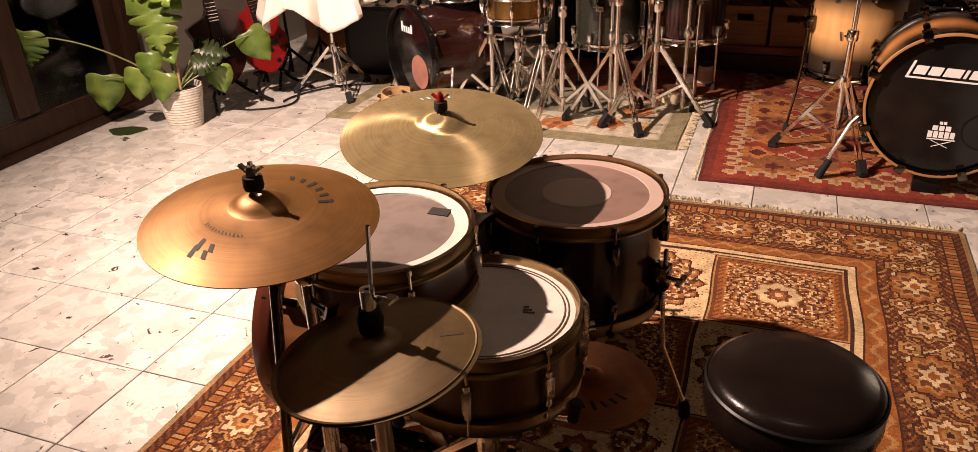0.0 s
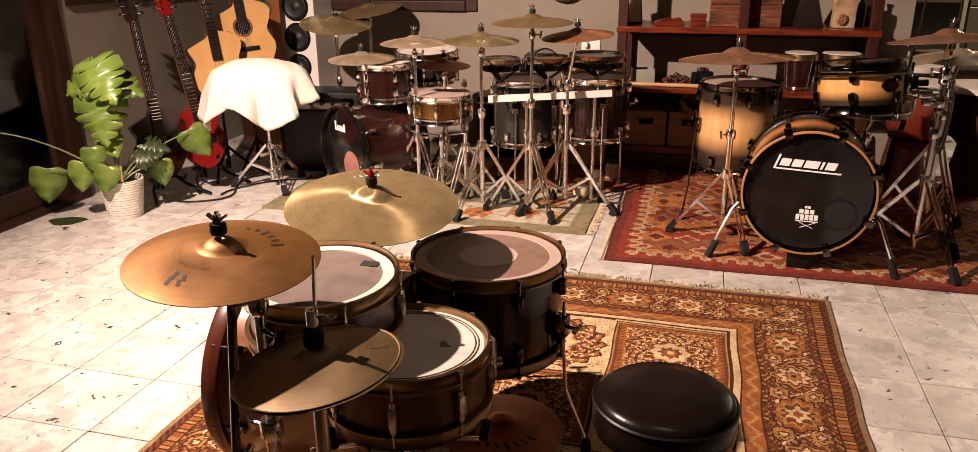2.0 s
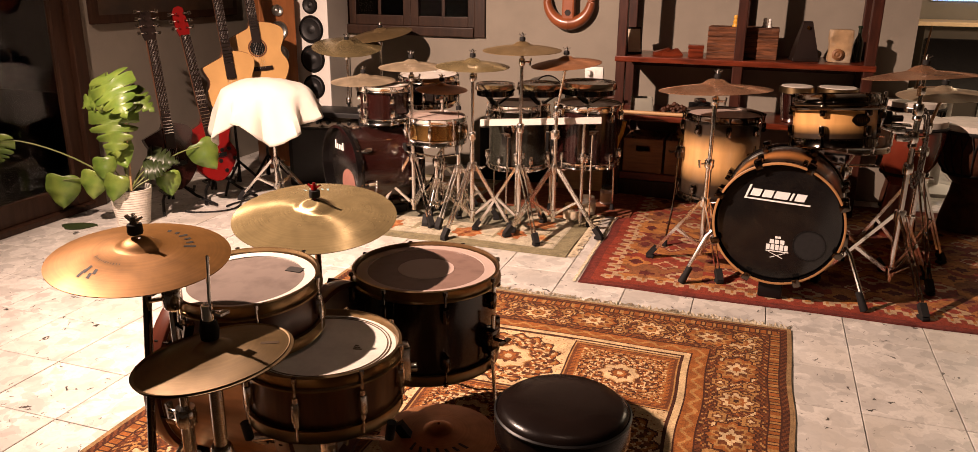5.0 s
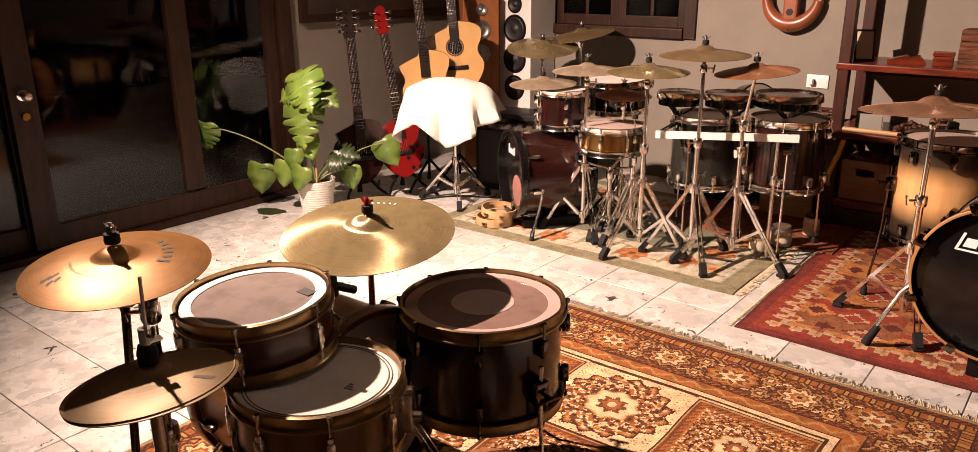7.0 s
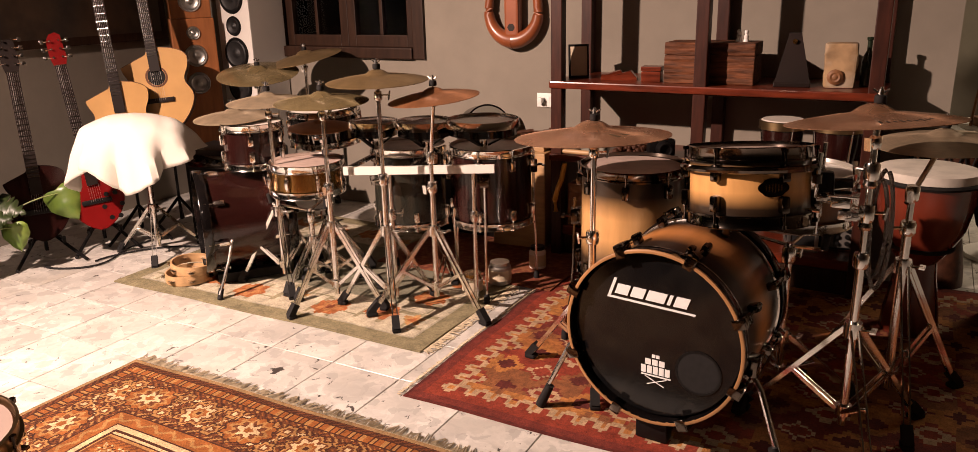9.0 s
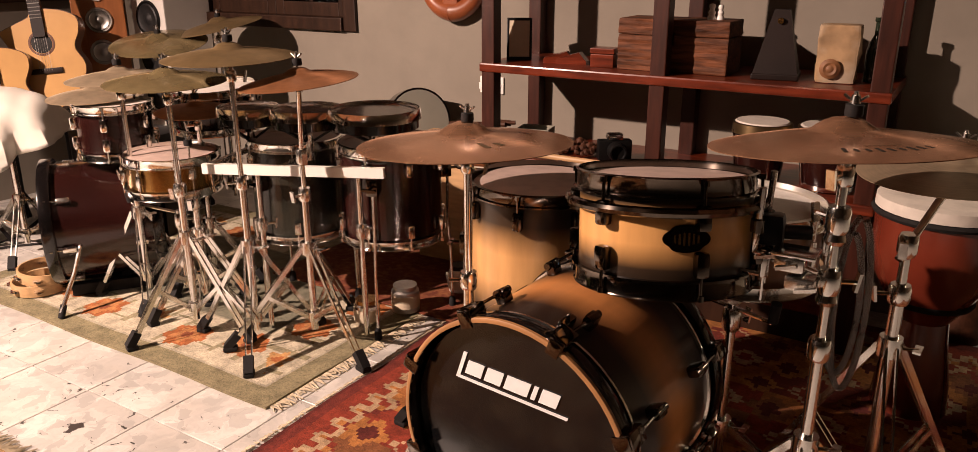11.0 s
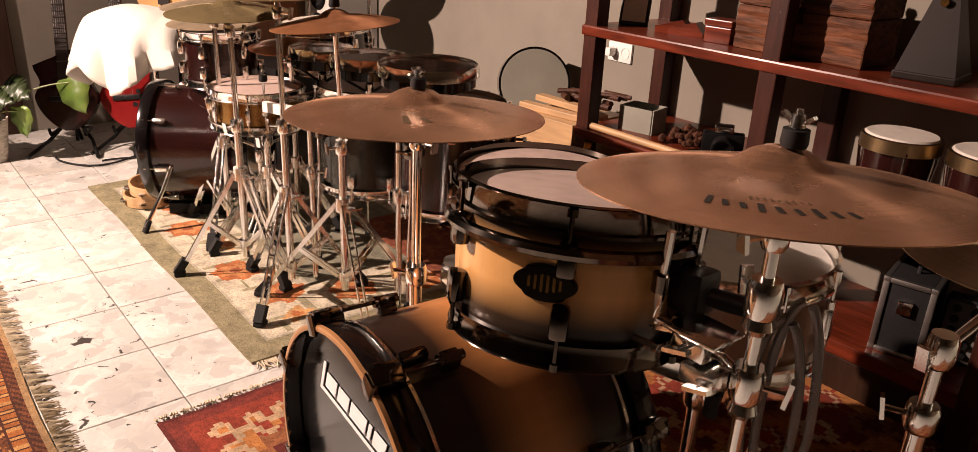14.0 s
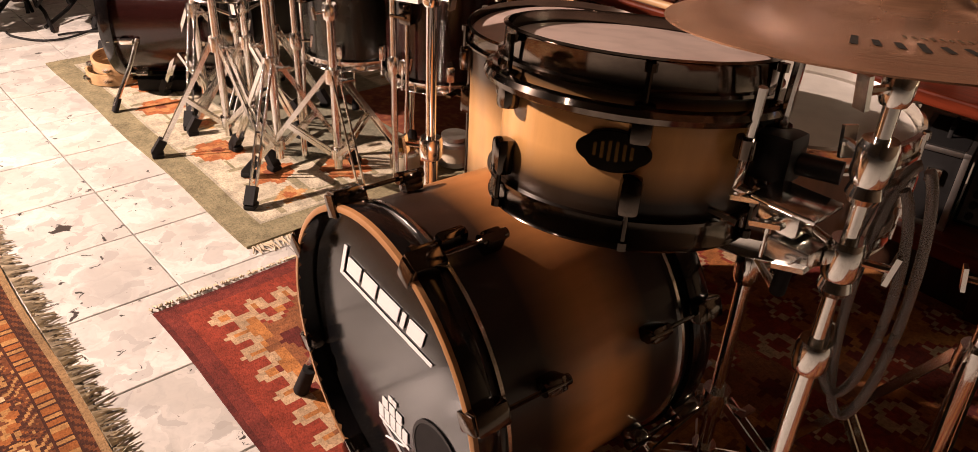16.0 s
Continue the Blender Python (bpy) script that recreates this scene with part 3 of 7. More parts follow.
def cymbal_stand(label, at, height, spread=0.24, collar=0.34, turn=0.0, metal=WORN_CHROME, boom=None, felt=True, group="cymbal stands", wing=WORN_CHROME, fat=0.0125, lean=(0, 0)):
    t = thing("cymbal_stand", label, "cymbal stand", pose(*at, *lean, 0), group)
    tripod(t, spread, collar, turn, metal)
    mid = max(collar + 0.12, height * 0.58)
    tip = height if boom is None else boom[3]
    part("lower_tube", rod(solid(), (0, 0, 0.05), (0, 0, mid), fat), metal, t)
    part("upper_tube", rod(solid(), (0, 0, mid), (0, 0, tip - 0.03), fat * 0.72), metal, t)
    part("height_clamp", joint(solid(), mid, fat, 1.0, radians(turn + 40)), metal, t)
    if boom is None:
        bm = joint(solid(), height - 0.075, fat * 0.6, 0.8, radians(turn + 200))
        part("tilter", bm, metal, t)
        cymbal_top(t, height + 0.030, True, wing)
    else:
        dx, dy, dz, hub = boom
        bm = solid()
        joint(bm, hub, fat * 0.8, 1.1, radians(turn + 100))
        part("boom_hub", bm, metal, t)
        d = Vector((dx, dy, dz - hub))
        part("boom_arm", rod(solid(), Vector((0, 0, hub)) - d * 0.18, (dx, dy, dz - 0.02), 0.008), metal, t)
        bm = solid()
        rod(bm, (dx, dy, dz - 0.05), (dx, dy, dz + 0.002), 0.012)
        part("tilter", bm, metal, t)
        cymbal_top(t, dz + 0.030, felt, wing, (dx, dy))
    return t

# ---- the room ----
LEFT, BACK, TOP, RIGHT, FRONT = -3.08, 5.10, 2.95, 5.2, -3.0


def wall(name, boxes, mat=PLASTER, label="off-white plastered wall"):
    bm = solid()
    for b in boxes:
        box(bm, *b)
    return tagged(part(name, bm, mat, None, smooth=False), label, "wall", kind="structure")


# back wall with its window, left wall with the terrace door, the walls behind the camera
WX0, WX1, WZ0, WZ1 = -2.36, -1.265, 0.972, 1.95
wall("wall_north", [(LEFT - 0.15, BACK, 0, WX0, BACK + 0.16, TOP), (WX1, BACK, 0, 1.46, BACK + 0.16, TOP), (WX0, BACK, 0, WX1, BACK + 0.16, WZ0), (WX0, BACK, WZ1, WX1, BACK + 0.16, TOP)])
wall("wall_west", [(LEFT - 0.16, 3.365, 0, LEFT, BACK, TOP), (LEFT - 0.16, -1.2, 2.12, LEFT, 3.365, TOP), (LEFT - 0.16, FRONT, 0, LEFT, -1.2, TOP)])
# south and east walls are unseen and dark, to keep bounced fill down
wall("wall_south", [(LEFT - 0.16, FRONT - 0.16, 0, RIGHT, FRONT, TOP)], UNSEEN_WALL, "unseen wall behind the camera, dark brown to cut bounced light")
wall("wall_east", [(RIGHT, FRONT - 0.16, 0, RIGHT + 0.16, 9.8, TOP)], UNSEEN_WALL, "unseen side wall, dark brown to cut bounced light")
wall("wall_kitchen", [(1.30, BACK + 0.16, 0, 1.46, 9.62, TOP), (1.30, 9.62, 0, RIGHT, 9.78, TOP)])
# unseen ceiling, dark so that little light bounces back into the shadows
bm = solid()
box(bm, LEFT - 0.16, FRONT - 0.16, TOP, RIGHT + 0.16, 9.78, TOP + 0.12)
tagged(part("ceiling", bm, CEILING, None, smooth=False), "plain unseen ceiling, dark brown to cut bounced light", "ceiling", kind="structure")
bm = solid()
box(bm, LEFT - 0.16, FRONT - 0.2, -0.20, RIGHT + 0.2, 9.8, -0.012)
FLOOR = tagged(part("floor", bm, GROUT, None, smooth=False), "white marbled square tile floor with thin brown joints", "floor", kind="structure")

# terrace door: dark wooden frame, three glazed leaves
door = thing("door_1", "dark brown wooden glazed terrace door, closed, night outside", "door", pose(LEFT, 0, 0), kind="structure")
bm = solid()
for y0, y1 in ((3.28, 3.365), (-1.2, -1.08)):
    box(bm, -0.13, y0, 0, 0.03, y1, 2.12, 0.006)
box(bm, -0.13, -1.08, 2.03, 0.03, 3.28, 2.12, 0.006)
box(bm, -0.13, -1.08, 0, 0.03, 3.28, 0.035, 0.006)
part("door_frame", bm, DARK_WOOD, door, smooth=False)
for k, (y0, y1, xo) in enumerate(((1.74, 3.28, -0.03), (0.30, 1.82, -0.085), (-1.08, 0.36, -0.03))):
    bm = solid()
    for a, b in ((y0, y0 + (0.125 if k == 0 else 0.085)), (y1 - 0.085, y1)):
        box(bm, xo - 0.022, a, 0.036, xo + 0.022, b, 2.03, 0.005)
    box(bm, xo - 0.020, y0 + 0.085, 0.036, xo + 0.020, y1 - 0.085, 0.155, 0.005)
    box(bm, xo - 0.020, y0 + 0.085, 1.94, xo + 0.020, y1 - 0.085, 2.03, 0.005)
    if k == 0:
        box(bm, xo - 0.020, 2.575, 0.17, xo + 0.020, 2.695, 1.94, 0.005)
    leaf = part("door_leaf", bm, DARK_WOOD, door, smooth=False)
    pane = part("pane", box(solid(), xo - 0.003, y0 + 0.07, 0.16, xo + 0.003, y1 - 0.07, 1.95), GLASS, leaf, smooth=False)
    pane.visible_shadow = False
    if k == 0:
        bm = lathe(solid(), [(0, 0.0), (0.026, 0.0), (0.026, 0.006), (0.011, 0.010), (0.011, 0.035), (0.024, 0.045), (0.026, 0.060), (0.016, 0.072), (0, 0.074)], 24, pose(xo + 0.022, 1.800, 0.805, 0, 90, 0))
        part("door_knob", bm, CHROME, leaf, "round steel door knob")
        bm = lathe(solid(), [(0, 0.0), (0.022, 0.0), (0.022, 0.008), (0.017, 0.012), (0, 0.012)], 24, pose(xo + 0.022, 1.800, 0.705, 0, 90, 0))
        part("lock_rosette", bm, BRASS, leaf, "round brass lock rosette")

# window in the back wall
win = thing("window_1", "dark brown wooden casement window, night outside", "window", pose(0, BACK, 0), kind="structure")
bm = solid()
for a, b in ((WX0 - 0.03, WX0 + 0.05), (WX1 - 0.05, WX1 + 0.03)):
    box(bm, a, -0.02, WZ0 - 0.045, b, 0.11, WZ1 + 0.03, 0.005)
box(bm, WX0 + 0.05, -0.02, WZ1 - 0.05, WX1 - 0.05, 0.11, WZ1 + 0.03, 0.005)
part("window_frame", bm, DARK_WOOD, win, smooth=False)
part("window_sill", box(solid(), WX0 + 0.05, -0.035, WZ0 - 0.045, WX1 - 0.05, 0.11, WZ0 + 0.02, 0.006), DARK_WOOD, win, smooth=False)
for x0, x1 in ((WX0 + 0.05, (WX0 + WX1) / 2), ((WX0 + WX1) / 2, WX1 - 0.05)):
    bm = solid()
    box(bm, x0, 0.02, WZ0 + 0.02, x0 + 0.06, 0.07, WZ1 - 0.05, 0.004)
    box(bm, x1 - 0.06, 0.02, WZ0 + 0.02, x1, 0.07, WZ1 - 0.05, 0.004)
    box(bm, x0 + 0.06, 0.02, WZ0 + 0.02, x1 - 0.06, 0.07, WZ0 + 0.09, 0.004)
    box(bm, x0 + 0.06, 0.02, WZ1 - 0.12, x1 - 0.06, 0.07, WZ1 - 0.05, 0.004)
    box(bm, (x0 + x1) / 2 - 0.012, 0.025, WZ0 + 0.09, (x0 + x1) / 2 + 0.012, 0.065, WZ1 - 0.12, 0.003)
    sash = part("sash", bm, DARK_WOOD, win, smooth=False)
    part("pane", box(solid(), x0 + 0.05, 0.042, WZ0 + 0.08, x1 - 0.05, 0.047, WZ1 - 0.11), GLASS, sash, smooth=False)
bm = solid()
box(bm, LEFT - 6.0, FRONT, -0.25, LEFT - 0.16, BACK + 2.0, -0.06)
tagged(part("ground", bm, material("terrace_paving", (0.05, 0.045, 0.038), 0.8, grain=(4.0, 0.6), stain=(1.5, 0.5)), None, smooth=False), "dark stone terrace outside the door", "terrace", kind="structure")
bm = solid()
box(bm, WX0 - 0.4, BACK + 0.75, 0.2, WX1 + 0.6, BACK + 0.79, 2.6)
tagged(part("backdrop", bm, material("night_wall", (0.02, 0.018, 0.016), 0.9, grain=(3.0, 0.7)), None, smooth=False), "dark yard wall outside the window", "yard wall", kind="structure")

# ---- rugs: woven patterns, laid out knot by knot ----
def rug(name, label, x0, y0, x1, y1, cell, paint, thick=0.007, z=0.0):
    nx, ny = int((x1 - x0) / cell), int((y1 - y0) / cell)
    xs, ys = np.linspace(x0, x1, nx + 1), np.linspace(y0, y1, ny + 1)
    gx, gy = np.meshgrid(xs, ys)
    rnd = np.random.RandomState(5)
    gz = z + thick + 0.0022 * np.sin(gx * 7.1 + 1.3 * np.sin(gy * 5.0)) * np.sin(gy * 6.3 + 0.4) + rnd.uniform(-0.0004, 0.0004, gx.shape)
    edge = 0.004 * np.sin(gy * 9.0 + 2.0 * np.sin(gy * 3.1))
    gx = gx + edge
    gy = gy + 0.004 * np.sin(xs * 8.0 + 1.0)[None, :]
    top = np.stack([gx, gy, gz], -1).reshape(-1, 3)
    i = np.arange(ny)[:, None] * (nx + 1) + np.arange(nx)[None, :]
    faces = np.stack([i, i + 1, i + nx + 2, i + nx + 1], -1).reshape(-1, 4)
    ring = np.concatenate([np.arange(nx + 1), (np.arange(1, ny + 1)) * (nx + 1) + nx, ny * (nx + 1) + np.arange(nx - 1, -1, -1), np.arange(ny - 1, 0, -1) * (nx + 1)])
    low = top[ring].copy()
    low[:, 2] = z + 0.0005
    base = len(top)
    k = np.arange(len(ring))
    side = np.stack([ring[k], base + k, base + (k + 1) % len(ring), ring[(k + 1) % len(ring)]], -1)
    mesh = bpy.data.meshes.new(name)
    mesh.from_pydata(np.concatenate([top, low]).tolist(), [], np.concatenate([faces, side]).tolist())
    cx, cy = (xs[:-1] + xs[1:]) / 2, (ys[:-1] + ys[1:]) / 2
    mx, my = np.meshgrid(cx - x0, cy - y0)
    col = paint(mx, my, x1 - x0, y1 - y0).reshape(-1, 3)
    col = np.concatenate([col, np.tile(col[:1], (len(side), 1))])
    rgba = np.concatenate([np.repeat(col, 4, axis=0), np.ones((len(col) * 4, 1))], 1)
    att = mesh.color_attributes.new("weave", "FLOAT_COLOR", "CORNER")
    att.data.foreach_set("color", rgba.astype(np.float32).ravel())
    ob = piece(name, mesh, WEAVE, None, "", True)
    return tagged(ob, label, "rug")


def put(col, mask, tone):
    col[mask] = tone


def rosette(col, dx, dy, r, tones, petals=8):
    """Rings of petals, from the outside in."""
    q, a = np.hypot(dx, dy) / r, np.arctan2(dy, dx)
    for rad, depth, n, tone in tones:
        put(col, q < rad * (1 + depth * np.cos(a * n * petals / 8)), tone)


def persian(x, y, w, h):
    BROWN, DARK, TAN, CREAM, RUST = (0.13, 0.040, 0.013), (0.055, 0.016, 0.007), (0.36, 0.185, 0.062), (0.58, 0.42, 0.23), (0.27, 0.088, 0.020)
    col = np.empty(x.shape + (3,))
    col[:] = CREAM
    e = np.minimum(np.minimum(x, w - x), np.minimum(y, h - y))
    ex = np.minimum(x, w - x)
    along = np.where(np.minimum(y, h - y) < ex, x - w / 2, y - h / 2)
    # field of alternating medallions and panels
    fx, fy = x - w / 2, (h - y) - 0.60
    pitch = 0.415
    ix, iy = np.round(fx / pitch), np.round(fy / pitch)
    dx, dy = fx - ix * pitch, fy - iy * pitch
    sq = (ix + iy) % 2 != 0
    panel = sq & (np.maximum(abs(dx), abs(dy)) < 0.205)
    put(col, panel, DARK)
    put(col, sq & (np.maximum(abs(dx), abs(dy)) < 0.197), TAN)
    put(col, sq & (np.maximum(abs(dx), abs(dy)) < 0.190), BROWN)
    put(col, sq & (np.maximum(abs(dx), abs(dy)) < 0.180) & (np.sin((dx + dy) * 260) > -0.2), RUST)
    put(col, sq & (np.maximum(abs(dx), abs(dy)) < 0.166), RUST)
    inner = sq & (np.maximum(abs(dx), abs(dy)) < 0.160)
    put(col, inner & (np.sin(dx * 190) * np.sin(dy * 190) > 0.25), TAN)
    med = [(0.98, 0.06, 16, DARK), (0.93, 0.06, 16, RUST), (0.86, 0.10, 16, TAN), (0.80, 0.10, 16, BROWN), (0.70, 0.08, 12, CREAM), (0.66, 0.10, 12, RUST), (0.55, 0.10, 12, BROWN), (0.46, 0.08, 8, TAN), (0.42, 0.10, 8, CREAM), (0.24, 0.16, 8, BROWN), (0.16, 0.10, 8, RUST), (0.08, 0, 8, CREAM)]
    r = np.where(sq, 0.150, 0.192)
    q, a = np.hypot(dx, dy) / r, np.arctan2(dy, dx)
    for rad, depth, n, tone in med:
        m = q < rad * (1 + depth * np.cos(a * n))
        put(col, m & (~sq | inner), tone)
    knots = (np.sin(a * 22 + np.sin(q * 30)) * np.sin(q * 34) > 0.42) & (q < 0.93) & (q > 0.46)
    put(col, knots & (~sq | inner), CREAM)
    knots = (np.sin(a * 16) * np.sin(q * 26 + 1.0) > 0.55) & (q < 0.9) & (q > 0.44)
    put(col, knots & (~sq | inner), DARK)
    fill = np.sin(dx * 210 + 2 * np.sin(dy * 120)) * np.sin(dy * 210 + 2 * np.sin(dx * 120))
    put(col, (~sq) & (q > 1.02) & (fill > 0.80), RUST)
    put(col, inner & (q > 0.99) & (fill > 0.45), CREAM)
    put(col, inner & (q > 0.99) & (fill < -0.55), DARK)
    # borders
    put(col, e < 0.385, DARK)
    put(col, e < 0.376, CREAM)
    put(col, e < 0.352, DARK)
    put(col, (e < 0.346), RUST)
    scroll = np.abs(e - 0.318 - 0.012 * np.sin(along * 75)) < 0.007
    put(col, (e < 0.346) & scroll, TAN)
    put(col, e < 0.290, DARK)
    put(col, e < 0.284, BROWN)
    band = (e < 0.284) & (e > 0.085)
    P = 0.232
    u = along / P
    k = np.round(u)
    du, dv = (u - k) * P, e - 0.185
    q, a = np.hypot(du, dv), np.arctan2(dv, du)
    odd = (k % 2) == 0
    # curling tendrils over the ground of the border
    swirl = np.sin(along * 120 + 2.4 * np.sin(e * 95)) * np.sin(e * 105 + 2.2 * np.sin(along * 62))
    put(col, band & (np.abs(swirl) < 0.16), DARK)
    put(col, band & (swirl > 0.62), TAN)
    put(col, band & (swirl < -0.80), RUST)
    put(col, band & (np.abs(dv - 0.058 * np.sin(along * 2 * np.pi / P)) < 0.0055), CREAM)
    put(col, band & (np.abs(dv + 0.058 * np.sin(along * 2 * np.pi / P)) < 0.0045), TAN)
    small = np.hypot(np.abs(du) - P / 2, np.abs(dv) - 0.052)
    for rad, tone in ((0.034, DARK), (0.029, TAN), (0.018, BROWN), (0.009, CREAM)):
        put(col, band & (small < rad * (1 + 0.16 * np.cos(6 * np.arctan2(np.abs(dv) - 0.052, np.abs(du) - P / 2)))), tone)
    for rad, depth, n, tone in ((0.074, 0.10, 8, DARK), (0.068, 0.13, 8, TAN), (0.058, 0.16, 8, BROWN), (0.046, 0.22, 8, CREAM), (0.030, 0.16, 8, RUST), (0.020, 0.10, 8, TAN), (0.010, 0, 8, DARK)):
        put(col, band & odd & (q < rad * (1 + depth * np.cos(a * n))), tone)
    qe = np.hypot(du / 1.25, dv)
    for rad, depth, n, tone in ((0.076, 0.07, 12, DARK), (0.070, 0.08, 12, RUST), (0.056, 0.16, 10, TAN), (0.044, 0.18, 10, BROWN), (0.030, 0.28, 6, CREAM), (0.014, 0.2, 6, RUST)):
        put(col, band & ~odd & (qe < rad * (1 + depth * np.cos(a * n))), tone)
    put(col, e < 0.085, DARK)
    put(col, (e < 0.078) & (np.sin(along * 150) > 0.1), RUST)
    put(col, (e < 0.078) & (np.sin(along * 150) < -0.6), TAN)
    put(col, e < 0.044, DARK)
    put(col, (e < 0.036) & (np.sin(along * 210 + e * 300) > 0), BROWN)
    put(col, e < 0.018, (0.27, 0.165, 0.075))
    noise_ = np.random.RandomState(3).uniform(0.86, 1.1, x.shape)
    return col * noise_[..., None]


def kilim(x, y, w, h):
    RED, DEEP, CREAM, ORANGE, BROWN, MAROON = (0.25, 0.040, 0.020), (0.11, 0.020, 0.015), (0.46, 0.31, 0.18), (0.42, 0.17, 0.048), (0.24, 0.090, 0.035), (0.17, 0.030, 0.020)
    col = np.empty(x.shape + (3,))
    step = 0.016
    X, Y = np.floor(x / step) * step + step / 2, np.floor(y / step) * step + step / 2
    bands = np.floor(Y / 0.17).astype(int) + np.floor(X / 0.55).astype(int)
    for i, tone in enumerate((ORANGE, BROWN, RED, (0.35, 0.13, 0.038), MAROON)):
        put(col, bands % 5 == i, tone)
    # rows of stepped diamonds
    p = 0.144
    r_ = np.floor(Y / p)
    dx, dy = (X + (r_ % 2) * p / 2) % p - p / 2, Y % p - p / 2
    d = np.abs(dx) + np.abs(dy)
    idx = (np.floor((X + (r_ % 2) * p / 2) / p) * 7 + r_ * 5) % 4
    for i, tone in enumerate((RED, ORANGE, MAROON, BROWN)):
        put(col, (d < 0.074) & (idx == i), tone)
    put(col, (d < 0.062) & (d > 0.034) & (idx % 2 == 0), CREAM)
    put(col, (d < 0.038) & (idx % 2 == 0), RED)
    put(col, (d < 0.040) & (idx % 2 == 1), DEEP)
    e = np.minimum(np.minimum(X, w - X), np.minimum(Y, h - Y))
    along = np.where(np.minimum(Y, h - Y) < np.minimum(X, w - X), X, Y)
    tri = np.abs((along % 0.080) - 0.040)
    zig = 0.075 + tri * 1.5
    put(col, e < zig + 0.052, ORANGE)
    put(col, e < zig + 0.040, CREAM)
    put(col, e < zig, RED)
    put(col, e < 0.05, MAROON)
    put(col, e < 0.013, DEEP)
    noise_ = np.random.RandomState(4).uniform(0.82, 1.12, x.shape)
    return col * noise_[..., None]


def pale_rug(x, y, w, h):
    GREY, CREAM, ORANGE, LIGHT, INNER = (0.25, 0.215, 0.125), (0.52, 0.46, 0.34), (0.38, 0.125, 0.040), (0.48, 0.26, 0.10), (0.20, 0.19, 0.135)
    col = np.empty(x.shape + (3,))
    col[:] = INNER
    e = np.minimum(np.minimum(x, w - x), np.minimum(y, h - y))
    along = np.where(np.minimum(y, h - y) < np.minimum(x, w - x), x, y)
    put(col, e < 0.36, (0.36, 0.33, 0.24))
    put(col, e < 0.352, CREAM)
    k = np.round(along / 0.235)
    du, dv = along - k * 0.235, e - 0.225
    dv = dv - 0.03 * np.where(k % 2 == 0, 1, -1)
    a = np.arctan2(dv, du)
    q = np.hypot(du, dv)
    band = (e < 0.35) & (e > 0.10)
    big = (k % 3) != 1
    put(col, band & (np.abs(e - 0.235 - 0.06 * np.sin(along * 13.4)) < 0.005), (0.27, 0.24, 0.14))
    put(col, band & (np.abs(np.sin(along * 27)) > 0.96) & (np.abs(dv) < 0.10), (0.30, 0.26, 0.16))
    put(col, band & big & (q < 0.078 * (1 + 0.12 * np.cos(a * 7))), ORANGE)
    put(col, band & big & (q < 0.052 * (1 + 0.25 * np.cos(a * 5))), (0.46, 0.20, 0.075))
    put(col, band & big & (q < 0.020), (0.24, 0.07, 0.03))
    put(col, band & ~big & (q < 0.048 * (1 + 0.3 * np.cos(a * 6))), LIGHT)
    put(col, band & ~big & (q < 0.020), ORANGE)
    put(col, e < 0.105, CREAM)
    put(col, e < 0.092, (0.40, 0.36, 0.27))
    put(col, e < 0.083, GREY)
    noise_ = np.random.RandomState(6).uniform(0.86, 1.1, x.shape)
    return col * noise_[..., None]


rug("persian_rug", "brown and cream oriental rug with medallions and floral border, on tiles", -1.155, -0.30, 0.835, 2.875, 0.0055, persian)
rug("kilim", "red and orange flat-woven kilim with stepped diamonds, on tiles", -0.085, 3.095, 2.42, 4.95, 0.012, kilim, 0.005)
rug("floral_rug", "cream and grey-green rug with orange flowers, on tiles", -1.985, 3.405, -0.212, 4.74, 0.0095, pale_rug, 0.007)

# ---- the kit in the foreground, on the oriental rug ----
def drum_legs(t, r, drop, angles, metal=WORN_CHROME, knee=0.05, up=0.22):
    """Bent floor-tom legs in brackets on the shell; drop: how far the floor lies below the lower rim."""
    for a in angles:
        mm = pose(0, 0, 0, 0, 0, a)
        q = part("leg", sweep(solid(), [(r + 0.028, 0, up + 0.07), (r + 0.028, 0, 0.03), (r + 0.028 + 0.01, 0, -drop * 0.35), (r + 0.03 + knee, 0, -drop + 0.03)], 0.0055), metal, t, at=mm)
        part("rubber_foot", lathe(solid(), [(0, -drop), (0.014, -drop), (0.013, -drop + 0.03), (0.007, -drop + 0.045), (0, -drop + 0.045)], 14, Matrix.Translation((r + 0.03 + knee, 0, 0))), RUBBER, q)
        bm = box(solid(), r, -0.020, up - 0.03, r + 0.040, 0.020, up + 0.03, 0.006)
        rod(bm, (r + 0.04, 0, up), (r + 0.07, 0, up), 0.005, seg=8)
        bar(bm, (r + 0.068, -0.024, up), (r + 0.068, 0.024, up), 0.012, 0.006)
        part("leg_bracket", bm, DARK_CHROME, t, at=mm)


ft = drum("floor_tom", "dark mahogany floor tom, tinted head with pale dot, on rug", pose(-0.240, 1.712, 0.283, 0, 0, 25), 0.405, 0.254, OXBLOOD, HOOP_GOLD, HEAD_TINT, 8, edge=RING_CLEAR, dot=HEAD_DOT, lug=DARK_CHROME)
drum_legs(ft, 0.2025, 0.276, (-39, 81, 201), WORN_CHROME, knee=0.075, up=0.095)
